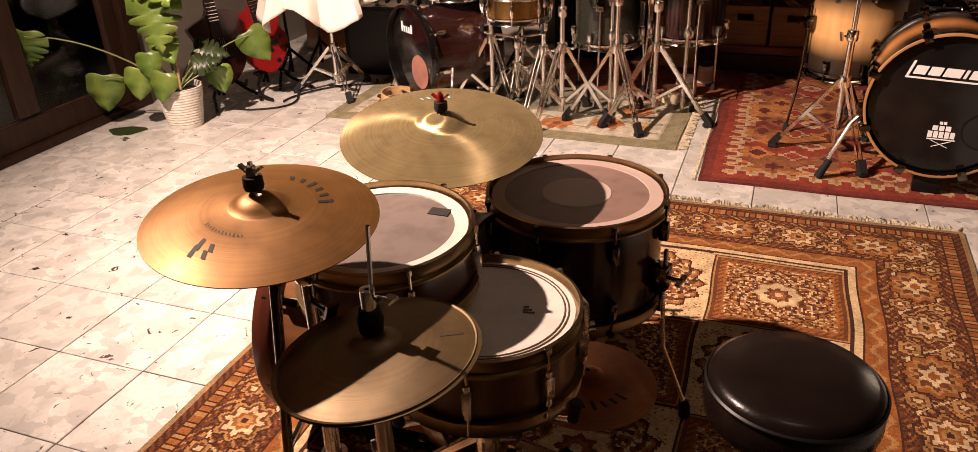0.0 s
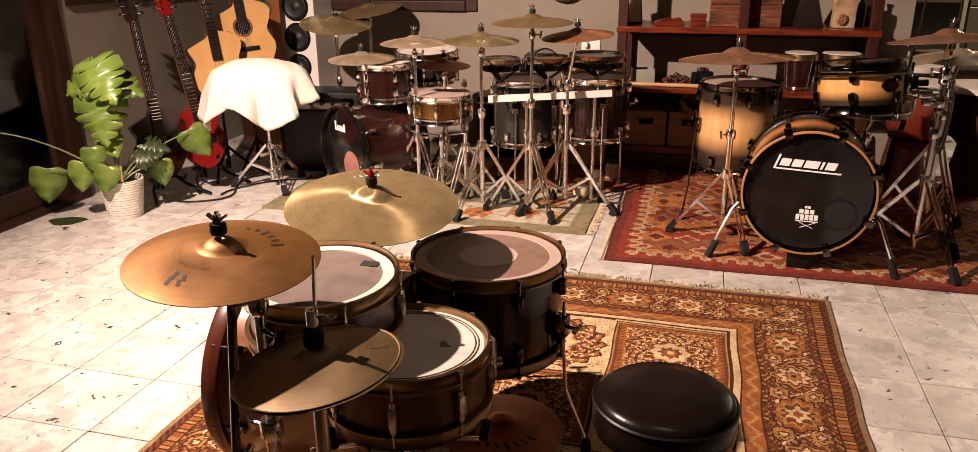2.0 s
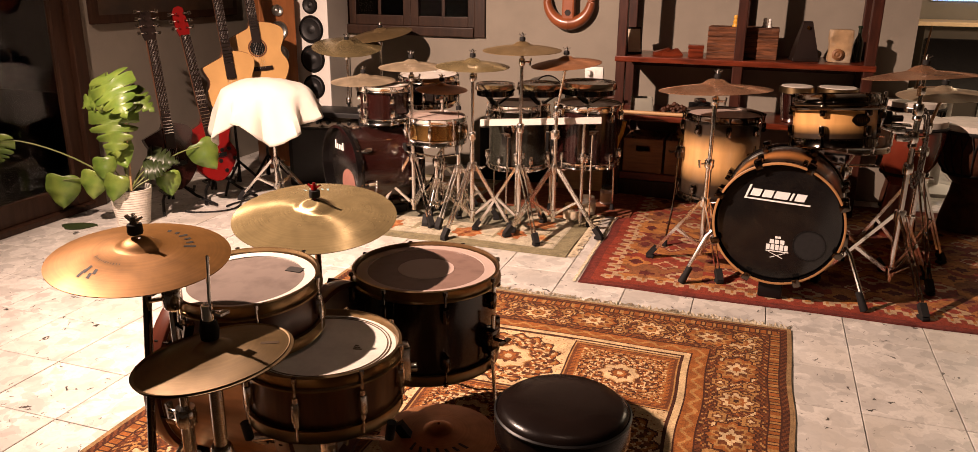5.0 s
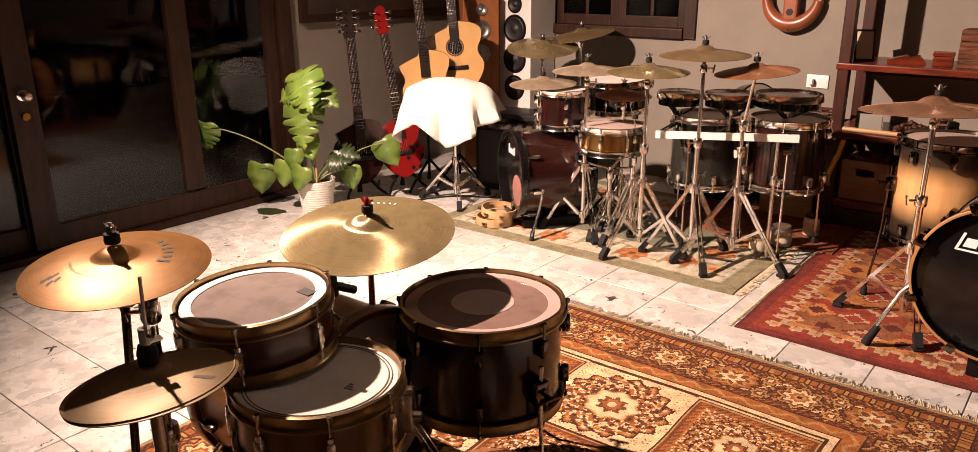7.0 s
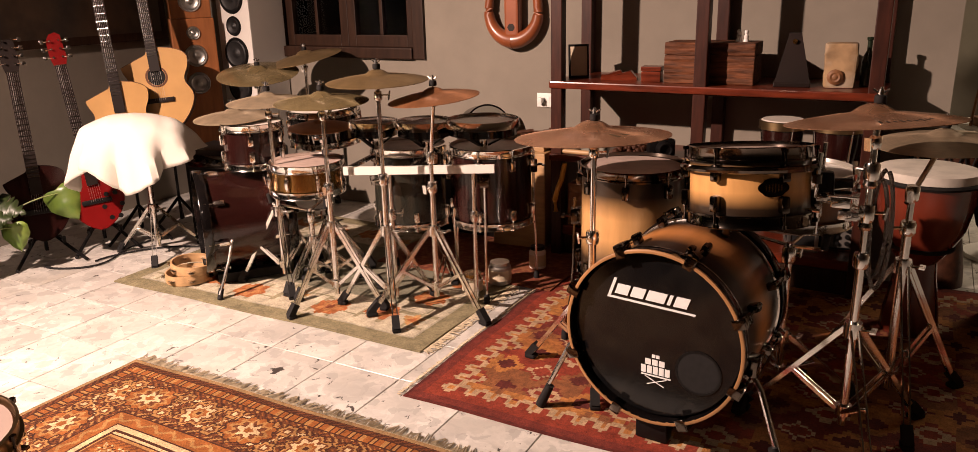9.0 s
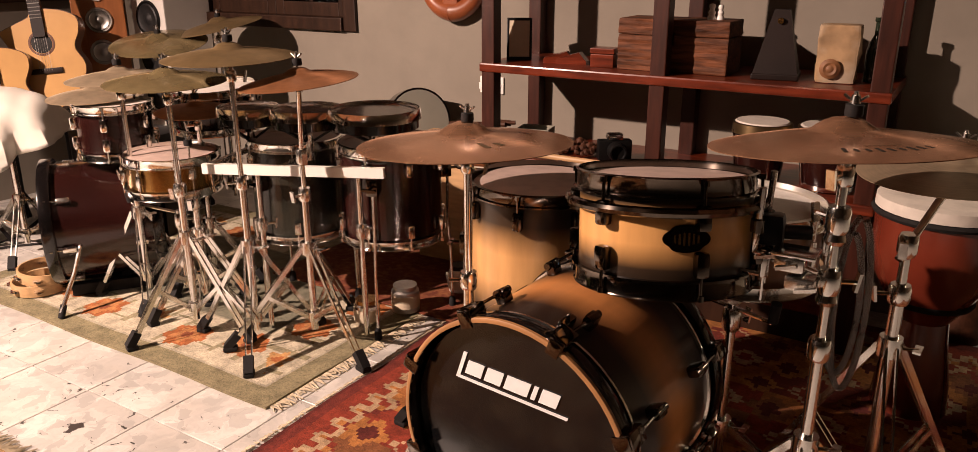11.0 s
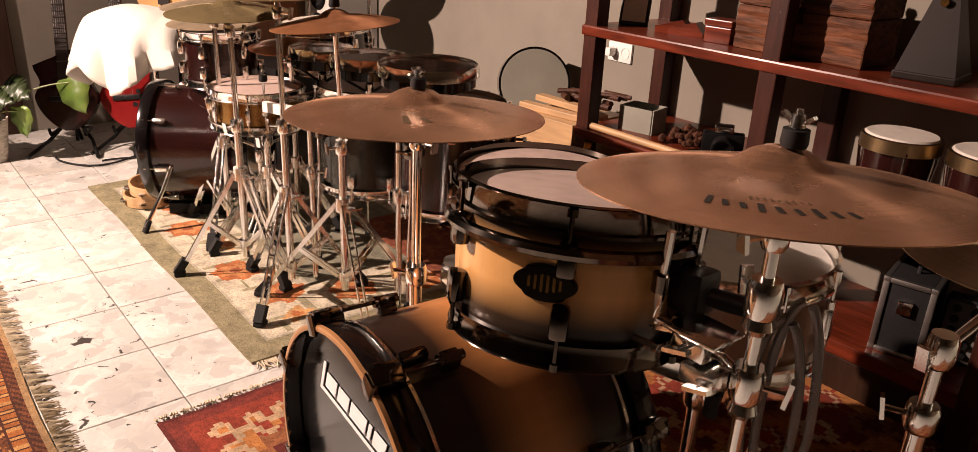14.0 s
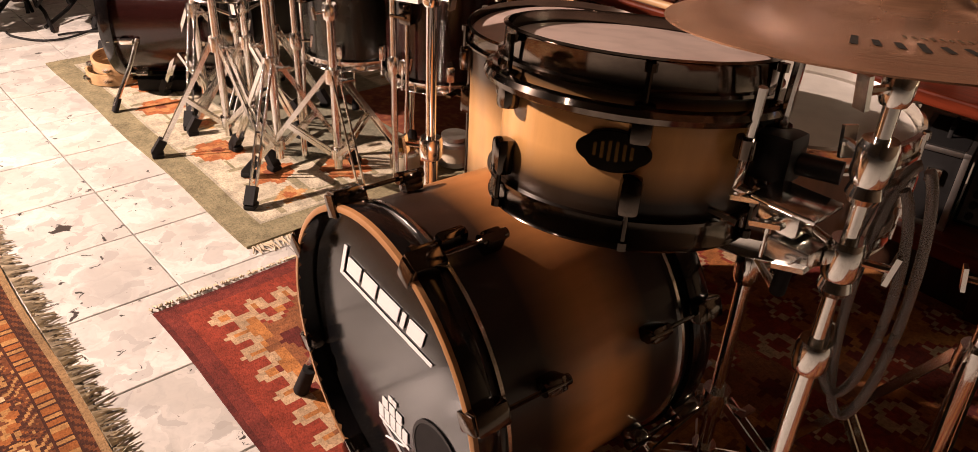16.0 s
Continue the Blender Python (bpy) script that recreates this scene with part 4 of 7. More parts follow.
rt = drum("rack_tom", "mahogany rack tom with grey clear head above bass drum", pose(-0.476, 1.205, 0.545, 4, 0, 0), 0.322, 0.116, MAHOGANY, HOOP_GOLD, HEAD_GREY, 6, edge=HEAD_COATED)
bm = box(solid(), -0.05, 0.150, 0.05, 0.05, 0.200, 0.11, 0.010)
rod(bm, (0, 0.185, 0.08), (0.0, 0.285, 0.02), 0.011)
part("mount", bm, BLACK, rt, "black tom mount with bent arm")
part("label_print", box(solid(), 0.06, 0.07, 0.1172, 0.10, 0.095, 0.1186), PRINT_BLACK, rt, "small dark printed label", at=pose(0, 0, 0, 0, 0, 0))
sn = drum("snare_drum", "brown wooden snare drum with worn white coated head", pose(-0.289, 1.209, 0.382), 0.350, 0.135, ORANGE_WOOD, HOOP_GOLD, HEAD_COATED, 8, ring=PRINT_BROWN, lug=WORN_CHROME)
bm = solid()
for k, (w, y) in enumerate(((0.022, -0.009), (0.016, 0.0), (0.010, 0.009))):
    box(bm, 0.075, y - 0.0028, 0.1362, 0.075 + w, y + 0.0028, 0.1366)
part("head_print", bm, PRINT_BROWN, sn, "small brown printed mark", at=pose(0, 0, 0, 0, 0, 12))
bm = solid()
box(bm, 0.168, -0.022, 0.02, 0.205, 0.022, 0.115, 0.006)
rod(bm, (0.205, 0, 0.05), (0.222, 0, 0.05), 0.012)
part("throw_off", bm, WORN_CHROME, sn, at=pose(0, 0, 0, 0, 0, 35))


def snare_stand(label, at, height, r, metal=WORN_CHROME, turn=20, spread=0.22):
    t = thing("snare_stand", label, "snare stand", pose(*at), "snare stands")
    tripod(t, spread, 0.20, turn, metal, low=0.07)
    part("tube", rod(solid(), (0, 0, 0.04), (0, 0, height - 0.06), 0.0125), metal, t)
    part("clamp", joint(solid(), height - 0.10, 0.0125, 1.2, 1.0), metal, t)
    for a in around(3, radians(turn + 60)):
        c, s = math.cos(a), math.sin(a)
        q = part("basket_arm", sweep(solid(), [(0, 0, height - 0.07), (c * r * 0.5, s * r * 0.5, height - 0.05), (c * (r + 0.004), s * (r + 0.004), height - 0.028), (c * (r + 0.014), s * (r + 0.014), height + 0.012)], 0.006), metal, t)
        part("grip", rod(solid(), (c * (r + 0.012), s * (r + 0.012), height - 0.024), (c * (r + 0.020), s * (r + 0.020), height + 0.020), 0.011), RUBBER, q)
    return t


snare_stand("worn chrome snare stand holding the brown snare drum", (-0.289, 1.209, 0.007), 0.344, 0.173, turn=50)
bd = drum("bass_drum", "mahogany bass drum with coated batter head, on rug", pose(-0.79, 1.455, 0.285, 0, 90, 0), 0.50, 0.37, ORANGE_WOOD, MAHOGANY, HEAD_COATED, 8, wood_hoop=True, lug=DARK_CHROME)
for s in (-1, 1):
    q = part("spur", rod(solid(), (0.10, s * 0.245, 0.08), (0.268, s * 0.36, 0.02), 0.008), WORN_CHROME, bd)
    part("rubber_foot", rod(solid(), (0.255, s * 0.352, 0.024), (0.2775, s * 0.366, 0.016), 0.013), RUBBER, q)
    part("riser", box(solid(), 0.262, s * 0.10 - 0.03, 0.02, 0.2775, s * 0.10 + 0.03, 0.35, 0.004), RUBBER, bd)

cs_ = cymbal_stand("chrome boom cymbal stand under the golden crash cymbal", (-0.489, 0.965, 0.007), 0.68, 0.30, 0.30, 130, CHROME, boom=(-0.042, -0.033, 0.813, 0.70), fat=0.0145)
part("hub_disc", lathe(solid(), [(0, -0.016), (0.026, -0.016), (0.030, -0.008), (0.030, 0.008), (0.026, 0.016), (0, 0.016)], 28, Matrix.Translation((-0.030, -0.028, 0.740)) @ pose(0, 0, 0, 90, 0, 25)), CHROME, cs_, "round chrome tilter disc")
q = part("boom_tail", rod(solid(), (-0.034, -0.030, 0.73), (-0.075, -0.060, 0.10), 0.009), DARK_CHROME, cs_, "dark tail end of the boom")
part("rubber_tip", rod(solid(), (-0.074, -0.059, 0.135), (-0.0765, -0.061, 0.075), 0.0125), RUBBER, q)
part("wing_bolt", bar(rod(solid(), (0, 0, 0.64), (0.045, -0.02, 0.64), 0.006), (0.045, -0.02, 0.625), (0.062, -0.03, 0.660), 0.020, 0.006), DARK_CHROME, cs_)
cymbal("golden bronze crash cymbal with dark stamped letters, on stand", (-0.527, 0.932, 0.820), 0.350, CYM_GOLD, (4, 4), [(6, 0.55, 62, 0.015, PRINT_BLACK), (2, 0.64, -98, 0.015, PRINT_BLACK), (2, 0.72, -98, 0.015, PRINT_BLACK), (12, 0.46, -98, 0.0045, PRINT_BROWN)])
cymbal_stand("chrome straight cymbal stand with a red wing nut", (-0.518, 1.585, 0.007), 0.720, 0.25, 0.28, 10, WORN_CHROME, wing=RED_PAINT)
cymbal("aged greenish bronze ride cymbal, on stand behind rack tom", (-0.518, 1.582, 0.722), 0.452, CYM_OLD, (8, 4), [(5, 0.66, 118, 0.012, material("faded_blue_print", (0.16, 0.27, 0.29), 0.6))])
hh = thing("hi_hat_stand", "chrome hi-hat stand with pull rod and clutch", "hi-hat stand", pose(-0.322, 0.866, 0.007))
tripod(hh, 0.24, 0.30, 75, WORN_CHROME)
part("tube", rod(solid(), (0, 0, 0.05), (0, 0, 0.616), 0.0135), WORN_CHROME, hh)
part("height_clamp", joint(solid(), 0.42, 0.0135, 1.1, 2.4), WORN_CHROME, hh)
part("cup", lathe(solid(), [(0, 0.611), (0.020, 0.611), (0.030, 0.627), (0.028, 0.637), (0, 0.637)], 24), BLACK, hh)
part("pull_rod", rod(solid(), (0, 0, 0.61), (0.012, 0.0, 0.846), 0.0035, seg=8), WORN_CHROME, hh)
bm = lathe(solid(), [(0.004, 0.679), (0.017, 0.679), (0.019, 0.699), (0.015, 0.715), (0.004, 0.715)], 20)
part("felt", bm, RUBBER, hh)
bm = lathe(solid(), [(0.004, 0.715), (0.011, 0.715), (0.011, 0.747), (0.004, 0.747)], 16)
rod(bm, (0.010, 0, 0.735), (0.030, 0, 0.735), 0.004, seg=8)
bar(bm, (0.030, -0.010, 0.735), (0.034, 0.012, 0.735), 0.016, 0.005)
part("clutch", bm, WORN_CHROME, hh)
cymbal("dark aged top hi-hat cymbal on the hi-hat stand", (-0.317, 0.863, 0.665), 0.300, CYM_DARK, (2, -8), [(1, 0.72, 24, 0.022, PRINT_BROWN)])
low = cymbal("dark aged lower hi-hat cymbal, upside down under the other", (-0.317, 0.863, 0.629), 0.297, CYM_DARK, (182, -8))
cymbal("hammered coppery cymbal with black lettering, on the rug", (-0.195, 1.684, 0.030), 0.36, CYM_RED, (1, 1), [(7, 0.60, -70, 0.020, PRINT_BLACK)])
th = thing("drum_throne", "round black vinyl drum throne with a chrome foot", "stool", pose(0.268, 1.312, 0.007))
part("seat", lathe(solid(), [(0, 0.318), (0.145, 0.318), (0.153, 0.326), (0.157, 0.345), (0.156, 0.385), (0.150, 0.402), (0.135, 0.413), (0.08, 0.418), (0, 0.419)], 64), LEATHERETTE, th)
part("piping", lathe(solid(), [(0.154, 0.388), (0.158, 0.391), (0.158, 0.395), (0.154, 0.398), (0.151, 0.393), (0.154, 0.388)], 64), BLACK, th)
part("post", rod(solid(), (0, 0, 0.05), (0, 0, 0.318), 0.014), WORN_CHROME, th)
tripod(th, 0.23, 0.20, 35, WORN_CHROME, low=0.07)

# ---- the kit with the sunburst shells, on the kilim ----
BX, BY, BZ, TURN_B = 0.752, 3.200, 0.350, -4.6
b2 = drum("bass_drum", "sunburst maple bass drum with black front head, on kilim", pose(BX, BY, BZ, -90, 0, TURN_B), 0.512, 0.40, BURST_BASS, BLACK_GLOSS, HEAD_BLACK, 1, lug=DARK_CHROME, wood_hoop=True, start=5.0, ply=0.009)
for z in (0.030, 0.370):
    part("head_flange", lathe(solid(), [(0.256, z - 0.004), (0.262, z - 0.003), (0.262, z + 0.003), (0.256, z + 0.004), (0.255, z)], 64), WORN_CHROME, b2, "bright metal ring round the shell")
for zz, s in ((0.0, 1), (0.40, -1)):
    for a in around(8, math.pi / 8):
        mm = pose(0, 0, 0, 0, 0, math.degrees(a))
        bm = solid()
        box(bm, 0.258, -0.017, zz - s * 0.033, 0.290, 0.017, zz + s * 0.020, 0.006)
        box(bm, 0.250, -0.014, zz - s * 0.036, 0.285, 0.014, zz - s * 0.030, 0.002)
        q = part("claw", bm, DARK_CHROME, b2, at=mm)
        bm = rod(solid(), (0.280, 0, zz + s * 0.01), (0.280, 0, zz + s * 0.095), 0.0035, seg=8)
        rod(bm, (0.280, 0, zz + s * 0.08), (0.280, 0, zz + s * 0.125), 0.010, 0.008, seg=12)
        box(bm, 0.256, -0.012, zz + s * 0.085, 0.288, 0.012, zz + s * 0.118, 0.006)
        part("tension_rod", bm, DARK_CHROME, q)
# plain shapes in place of the maker's mark and the shop's mark on the front head
bm = solid()
for x, w, y, h in ((-0.140, 0.009, -0.024, 0.058), (-0.122, 0.040, -0.014, 0.032), (-0.074, 0.040, -0.014, 0.032), (-0.026, 0.056, -0.014, 0.032), (0.038, 0.010, -0.014, 0.032), (0.057, 0.040, -0.014, 0.032)):
    box(bm, x, y, 0, x + w, y + h, 0.0016)
box(bm, -0.140, -0.030, 0, 0.128, -0.0235, 0.0016)
for v in bm.verts:
    v.co.x += v.co.y * 0.30
FRONT_HEAD = Matrix(((1, 0, 0, 0), (0, -1, 0, 0), (0, 0, -1, 0), (0, 0, 0, 1)))
part("front_mark", bm, PRINT_WHITE, b2, "white block mark on the black head", smooth=False, at=Matrix.Translation((0.0, -0.120, -0.0022)) @ FRONT_HEAD @ pose(0, 0, 0, 0, 0, -2))
bm = solid()
for x0, y0, x1, y1 in ((-0.014, 0.036, 0.012, 0.046), (-0.034, 0.012, 0.030, 0.030), (-0.046, -0.016, 0.046, 0.008), (-0.046, -0.024, 0.046, -0.020)):
    n_ = max(2, int((x1 - x0) / 0.017))
    for k in range(n_ if y1 - y0 > 0.005 else 1):
        w = (x1 - x0) / (n_ if y1 - y0 > 0.005 else 1)
        box(bm, x0 + k * w, y0, 0, x0 + (k + (0.8 if y1 - y0 > 0.005 else 1)) * w, y1, 0.0016)
for s in (-1, 1):
    bar(bm, (-s * 0.034, -0.026, 0.001), (s * 0.026, -0.052, 0.001), 0.0016, 0.003)
part("shop_mark", bm, PRINT_WHITE, b2, "small white mark on the black head", smooth=False, at=Matrix.Translation((0.01, 0.105, -0.0022)) @ FRONT_HEAD)
part("port_ring", lathe(solid(), [(0.062, -0.0018), (0.062, -0.0035), (0.068, -0.0035), (0.068, -0.0018)], 40, Matrix.Translation((0.135, 0.085, 0))), BLACK, b2, "black ring round the sound hole")
part("port_hole", lathe(solid(), [(0, -0.0016), (0.062, -0.0016), (0.062, -0.0024), (0, -0.0024)], 40, Matrix.Translation((0.135, 0.085, 0))), RUBBER, b2, "dark sound hole")
part("hoop_inlay", lathe(solid(), [(0.2602, -0.0250), (0.2598, -0.0322), (0.2655, -0.0330), (0.2694, -0.0310), (0.2696, -0.0240)], 64), HOOP_EDGE, b2, "brown wooden edge of the front hoop")
for s in (-1, 1):
    bm = sweep(solid(), [(s * 0.252, 0.06, 0.07), (s * 0.30, 0.12, 0.05), (s * 0.375, 0.30, 0.005 if s < 0 else 0.01)], 0.009)
    q = part("spur", bm, WORN_CHROME, b2)
    part("rubber_foot", rod(solid(), (s * 0.352, 0.262, 0.012), (s * 0.384, 0.338, 0.003), 0.014, 0.017), RUBBER, q)
    bm = box(solid(), s * 0.242, 0.03, 0.045, s * 0.285, 0.085, 0.105, 0.008)
    part("spur_bracket", bm, DARK_CHROME, b2)
part("lifter", box(solid(), -0.05, 0.268, 0.0, 0.05, 0.346, 0.05, 0.008), BLACK, b2, "black stand under the front hoop")

f2 = drum("floor_tom", "sunburst maple floor tom with worn pinkish head, on kilim", pose(0.462, 3.835, 0.287), 0.368, 0.41, BURST_FLOOR, DARK_CHROME, HEAD_USED, 8, lug=DARK_CHROME, lug_shape="oval")
drum_legs(f2, 0.184, 0.282, (200, 320, 80), DARK_CHROME, 0.03)
t2 = drum("rack_tom", "sunburst maple rack tom with oval metal badge", pose(0.945, 3.450, 0.668, -7, -4, 0), 0.336, 0.195, BURST_TOM, DARK_CHROME, HEAD_USED, 6, lug=DARK_CHROME, badge=-57, badge_up=0.52, lug_shape="oval", rim=0.038)
bm = sweep(solid(), [(0.188 * math.cos(a), 0.188 * math.sin(a), 0.150) for a in np.linspace(-2.8, 0.2, 32)], 0.010, 8)
part("suspension_ring", bm, DARK_CHROME, t2, "dark metal suspension bracket")
bm = box(solid(), 0.178, -0.030, 0.075, 0.228, 0.030, 0.135, 0.012)
rod(bm, (0.205, 0, 0.10), (0.275, 0.01, 0.10), 0.014)
part("mount", bm, BLACK, t2, "black tom mount", at=pose(0, 0, 0, 0, 0, 8))

s2 = drum("snare_drum", "chestnut snare drum with chrome hoops and white head", pose(1.035, 3.700, 0.615), 0.335, 0.145, ORANGE_WOOD, CHROME, HEAD_COATED, 10, lug=CHROME)
snare_stand("chrome snare stand on the kilim", (1.035, 3.700, 0.006), 0.578, 0.166, CHROME, 10, 0.24)
cymbal("coppery crash cymbal above the sunburst floor tom", (0.423, 3.525, 0.876), 0.508, CYM_COPPER, (-2, -3), [(2, 0.58, -35, 0.026, PRINT_BROWN)])
cymbal_stand("chrome cymbal stand beside the sunburst floor tom", (0.430, 3.525, 0.006), 0.874, 0.25, 0.32, 175, CHROME, fat=0.014)
cymbal("coppery ride cymbal with dark lettering, on chrome stand", (1.243, 3.462, 0.982), 0.450, CYM_COPPER, (-4, -5), [(9, 0.74, -58, 0.0125, PRINT_BLACK), (9, 0.64, -58, 0.005, PRINT_BROWN)])
ci = cymbal_stand("heavy chrome cymbal stand with clamps and a hung hose", (1.256, 3.460, 0.006), 0.978, 0.31, 0.36, 50, CHROME, fat=0.0125)
for z, a in ((0.823, 2.6), (0.705, 0.4)):
    part("clamp", joint(solid(), z, 0.0125, 1.1, a), CHROME, ci)
    part("clamp_collar", lathe(solid(), [(0, z - 0.048), (0.016, z - 0.046), (0.020, z - 0.038), (0.017, z - 0.026), (0, z - 0.026)], 20), CHROME, ci)
arm = part("tom_arm", rod(solid(), (0, 0, 0.705), (-0.125, 0.012, 0.735), 0.010), CHROME, ci)
part("arm_block", box(solid(), -0.092, -0.042, 0.722, -0.040, 0.008, 0.752, 0.004), CHROME, arm)
part("arm_jaw", box(solid(), -0.070, -0.046, 0.690, -0.018, 0.004, 0.716, 0.004), WORN_CHROME, arm)
part("arm_plate", box(solid(), -0.098, -0.052, 0.7535, -0.020, 0.012, 0.760, 0.002), CHROME, arm)
for x, y, z1 in ((-0.130, 0.045, 0.885), (-0.132, -0.022, 0.868)):
    q = part("arm_rod", sweep(solid(), [(-0.105, y * 0.4, 0.735), (x, y, 0.745), (x, y, 0.77), (x + 0.004, y, z1)], 0.0065), CHROME, arm)
    part("memory_lock", lathe(solid(), [(0.0065, -0.012), (0.013, -0.012), (0.013, 0.012), (0.0065, 0.012)], 16, Matrix.Translation((x, y, 0.795))), DARK_CHROME, q)
part("hex_arm", sweep(solid(), [(-0.118, -0.03, 0.705), (-0.165, -0.045, 0.712), (-0.180, -0.045, 0.735), (-0.172, -0.040, 0.800)], 0.0055, 6), CHROME, arm)
for x, y, z in ((-0.066, -0.062, 0.738), (-0.030, -0.060, 0.700), (-0.110, -0.035, 0.742)):
    part("wing_bolt", bar(rod(solid(), (x, y + 0.022, z), (x, y, z), 0.005, seg=8), (x - 0.018, y, z - 0.004), (x + 0.018, y, z + 0.006), 0.012, 0.006), CHROME, arm)
cymbal("pale bronze crash cymbal below the ride cymbal", (1.425, 3.900, 0.858), 0.40, CYM_PALE, (2, -3))
cymbal_stand("chrome cymbal stand with folded legs, on kilim", (1.360, 3.765, 0.006), 0.850, 0.29, 0.47, 165, CHROME, boom=(0.065, 0.135, 0.852, 0.70), fat=0.014)
hose = thing("hose_coil", "coil of clear plastic hose hung on the stand", "hose", pose(0, 0, 0))
for k in range(2):
    pts = [(1.294 + 0.026 * math.sin(a) - 0.012 * k, 3.497 + 0.017 * math.sin(a) - 0.016 * k, 0.655 + 0.008 * k + (0.172 - 0.03 * k) * math.cos(a) - 0.02 * math.sin(a)) for a in np.linspace(0.15, 6.15, 44)]
    part("loop", sweep(solid(), pts, 0.0062, 10), HOSE, hose)
pd = thing("bass_pedal", "chrome bass drum pedal on the kilim", "pedal", pose(0.80, 3.74, 0.006, 0, 0, TURN_B))
part("base_plate", box(solid(), -0.045, -0.05, 0, 0.045, 0.26, 0.008, 0.002), STEEL, pd)
part("footboard", bar(solid(), (0, 0.0, 0.075), (0, 0.25, 0.022), 0.075, 0.008), WORN_CHROME, pd)
bm = solid()
for s in (-1, 1):
    rod(bm, (s * 0.055, -0.02, 0.0), (s * 0.055, -0.02, 0.20), 0.009)
rod(bm, (-0.075, -0.02, 0.195), (0.075, -0.02, 0.195), 0.008)
part("uprights", bm, CHROME, pd)
bm = rod(solid(), (0, -0.02, 0.195), (0, 0.06, 0.36), 0.004)
part("beater", rod(bm, (0, 0.025, 0.36), (0, 0.085, 0.36), 0.022), FRINGE, pd)


# ---- hand drums beside the shelf ----
def djembe(label, at, h, d, wood, ropes=20, band=ROPE, scale_foot=0.62):
    t = thing("djembe", label, "djembe", pose(*at))
    r = d / 2
    f = r * scale_foot
    prof = [(f * 0.86, 0.0), (f, 0.0), (f * 0.94, h * 0.12), (f * 0.72, h * 0.34), (f * 0.66, h * 0.44), (r * 0.62, h * 0.52), (r * 0.86, h * 0.64), (r * 0.97, h * 0.80), (r * 0.99, h - 0.004), (r * 0.92, h - 0.004)]
    part("body", lathe(solid(), prof, 48), wood, t)
    part("head", lathe(solid(), [(0, h + 0.004), (r * 0.9, h + 0.004), (r, h), (r * 1.01, h - 0.030), (r * 0.98, h - 0.032), (r * 0.95, h - 0.006), (0, h - 0.002)], 48), SKIN, t, "pale stretched skin head")
    for z in (h - 0.040, h * 0.54):
        q = r * 1.035 if z > h * 0.7 else r * 0.70
        part("ring", lathe(solid(), [(q - 0.014, z - 0.008), (q, z - 0.008), (q + 0.004, z), (q, z + 0.008), (q - 0.014, z + 0.008), (q - 0.014, z - 0.008)], 48), band, t)
    if ropes:
        bm = solid()
        for k, a in enumerate(around(ropes)):
            for s in (-1, 1):
                c = a + s * math.pi / ropes * 0.8
                pts = [(r * 1.03 * math.cos(c), r * 1.03 * math.sin(c), h - 0.042), (r * 0.995 * math.cos(a), r * 0.995 * math.sin(a), h * 0.78), (r * 0.885 * math.cos(a), r * 0.885 * math.sin(a), h * 0.64), (r * 0.69 * math.cos(a), r * 0.69 * math.sin(a), h * 0.545)]
                sweep(bm, pts, 0.0035, 5)
        part("ropes", bm, band, t)
    return t


djembe("polished red djembe with pale head, beside the kit", (1.405, 4.43, 0.006), 0.64, 0.34, RED_WOOD, 0)
djembe("carved dark djembe with black ropes and white head", (1.782, 4.665, 0.006), 0.60, 0.42, CARVED, 24)
djembe("carved brown djembe with roped head, behind the kit", (1.50, 5.05, 0.0), 0.66, 0.34, CARVED, 20)


# ---- shelf unit on the back wall ----
sh = thing("shelf_unit", "red-brown wooden shelf unit with open boards, half full", "shelf", pose(0, 0, 0))
for x in (-0.207, 0.480, 1.182):
    for y in (4.680, 5.060):
        part("post", box(solid(), x - 0.028, y - 0.028, 0, x + 0.028, y + 0.028, 2.2, 0.004), POST_WOOD, sh, smooth=False)
for z, th_ in ((0.852, 0.034), (0.497, 0.034), (0.115, 0.045), (1.42, 0.034), (1.92, 0.034)):
    part("board", box(solid(), -0.242, 4.645 if z > 0.2 else 4.675, z, 1.218, 5.095, z + th_, 0.006), SHELF_WOOD, sh, smooth=False)
part("apron", box(solid(), -0.177, 4.685, 0.0, 1.152, 4.710, 0.11, 0.003), DARK_WOOD, sh, smooth=False)
for z in (0.826, 0.471):
    part("rail", box(solid(), -0.177, 5.02, z - 0.03, 1.152, 5.045, z + 0.024, 0.003), POST_WOOD, sh, smooth=False)


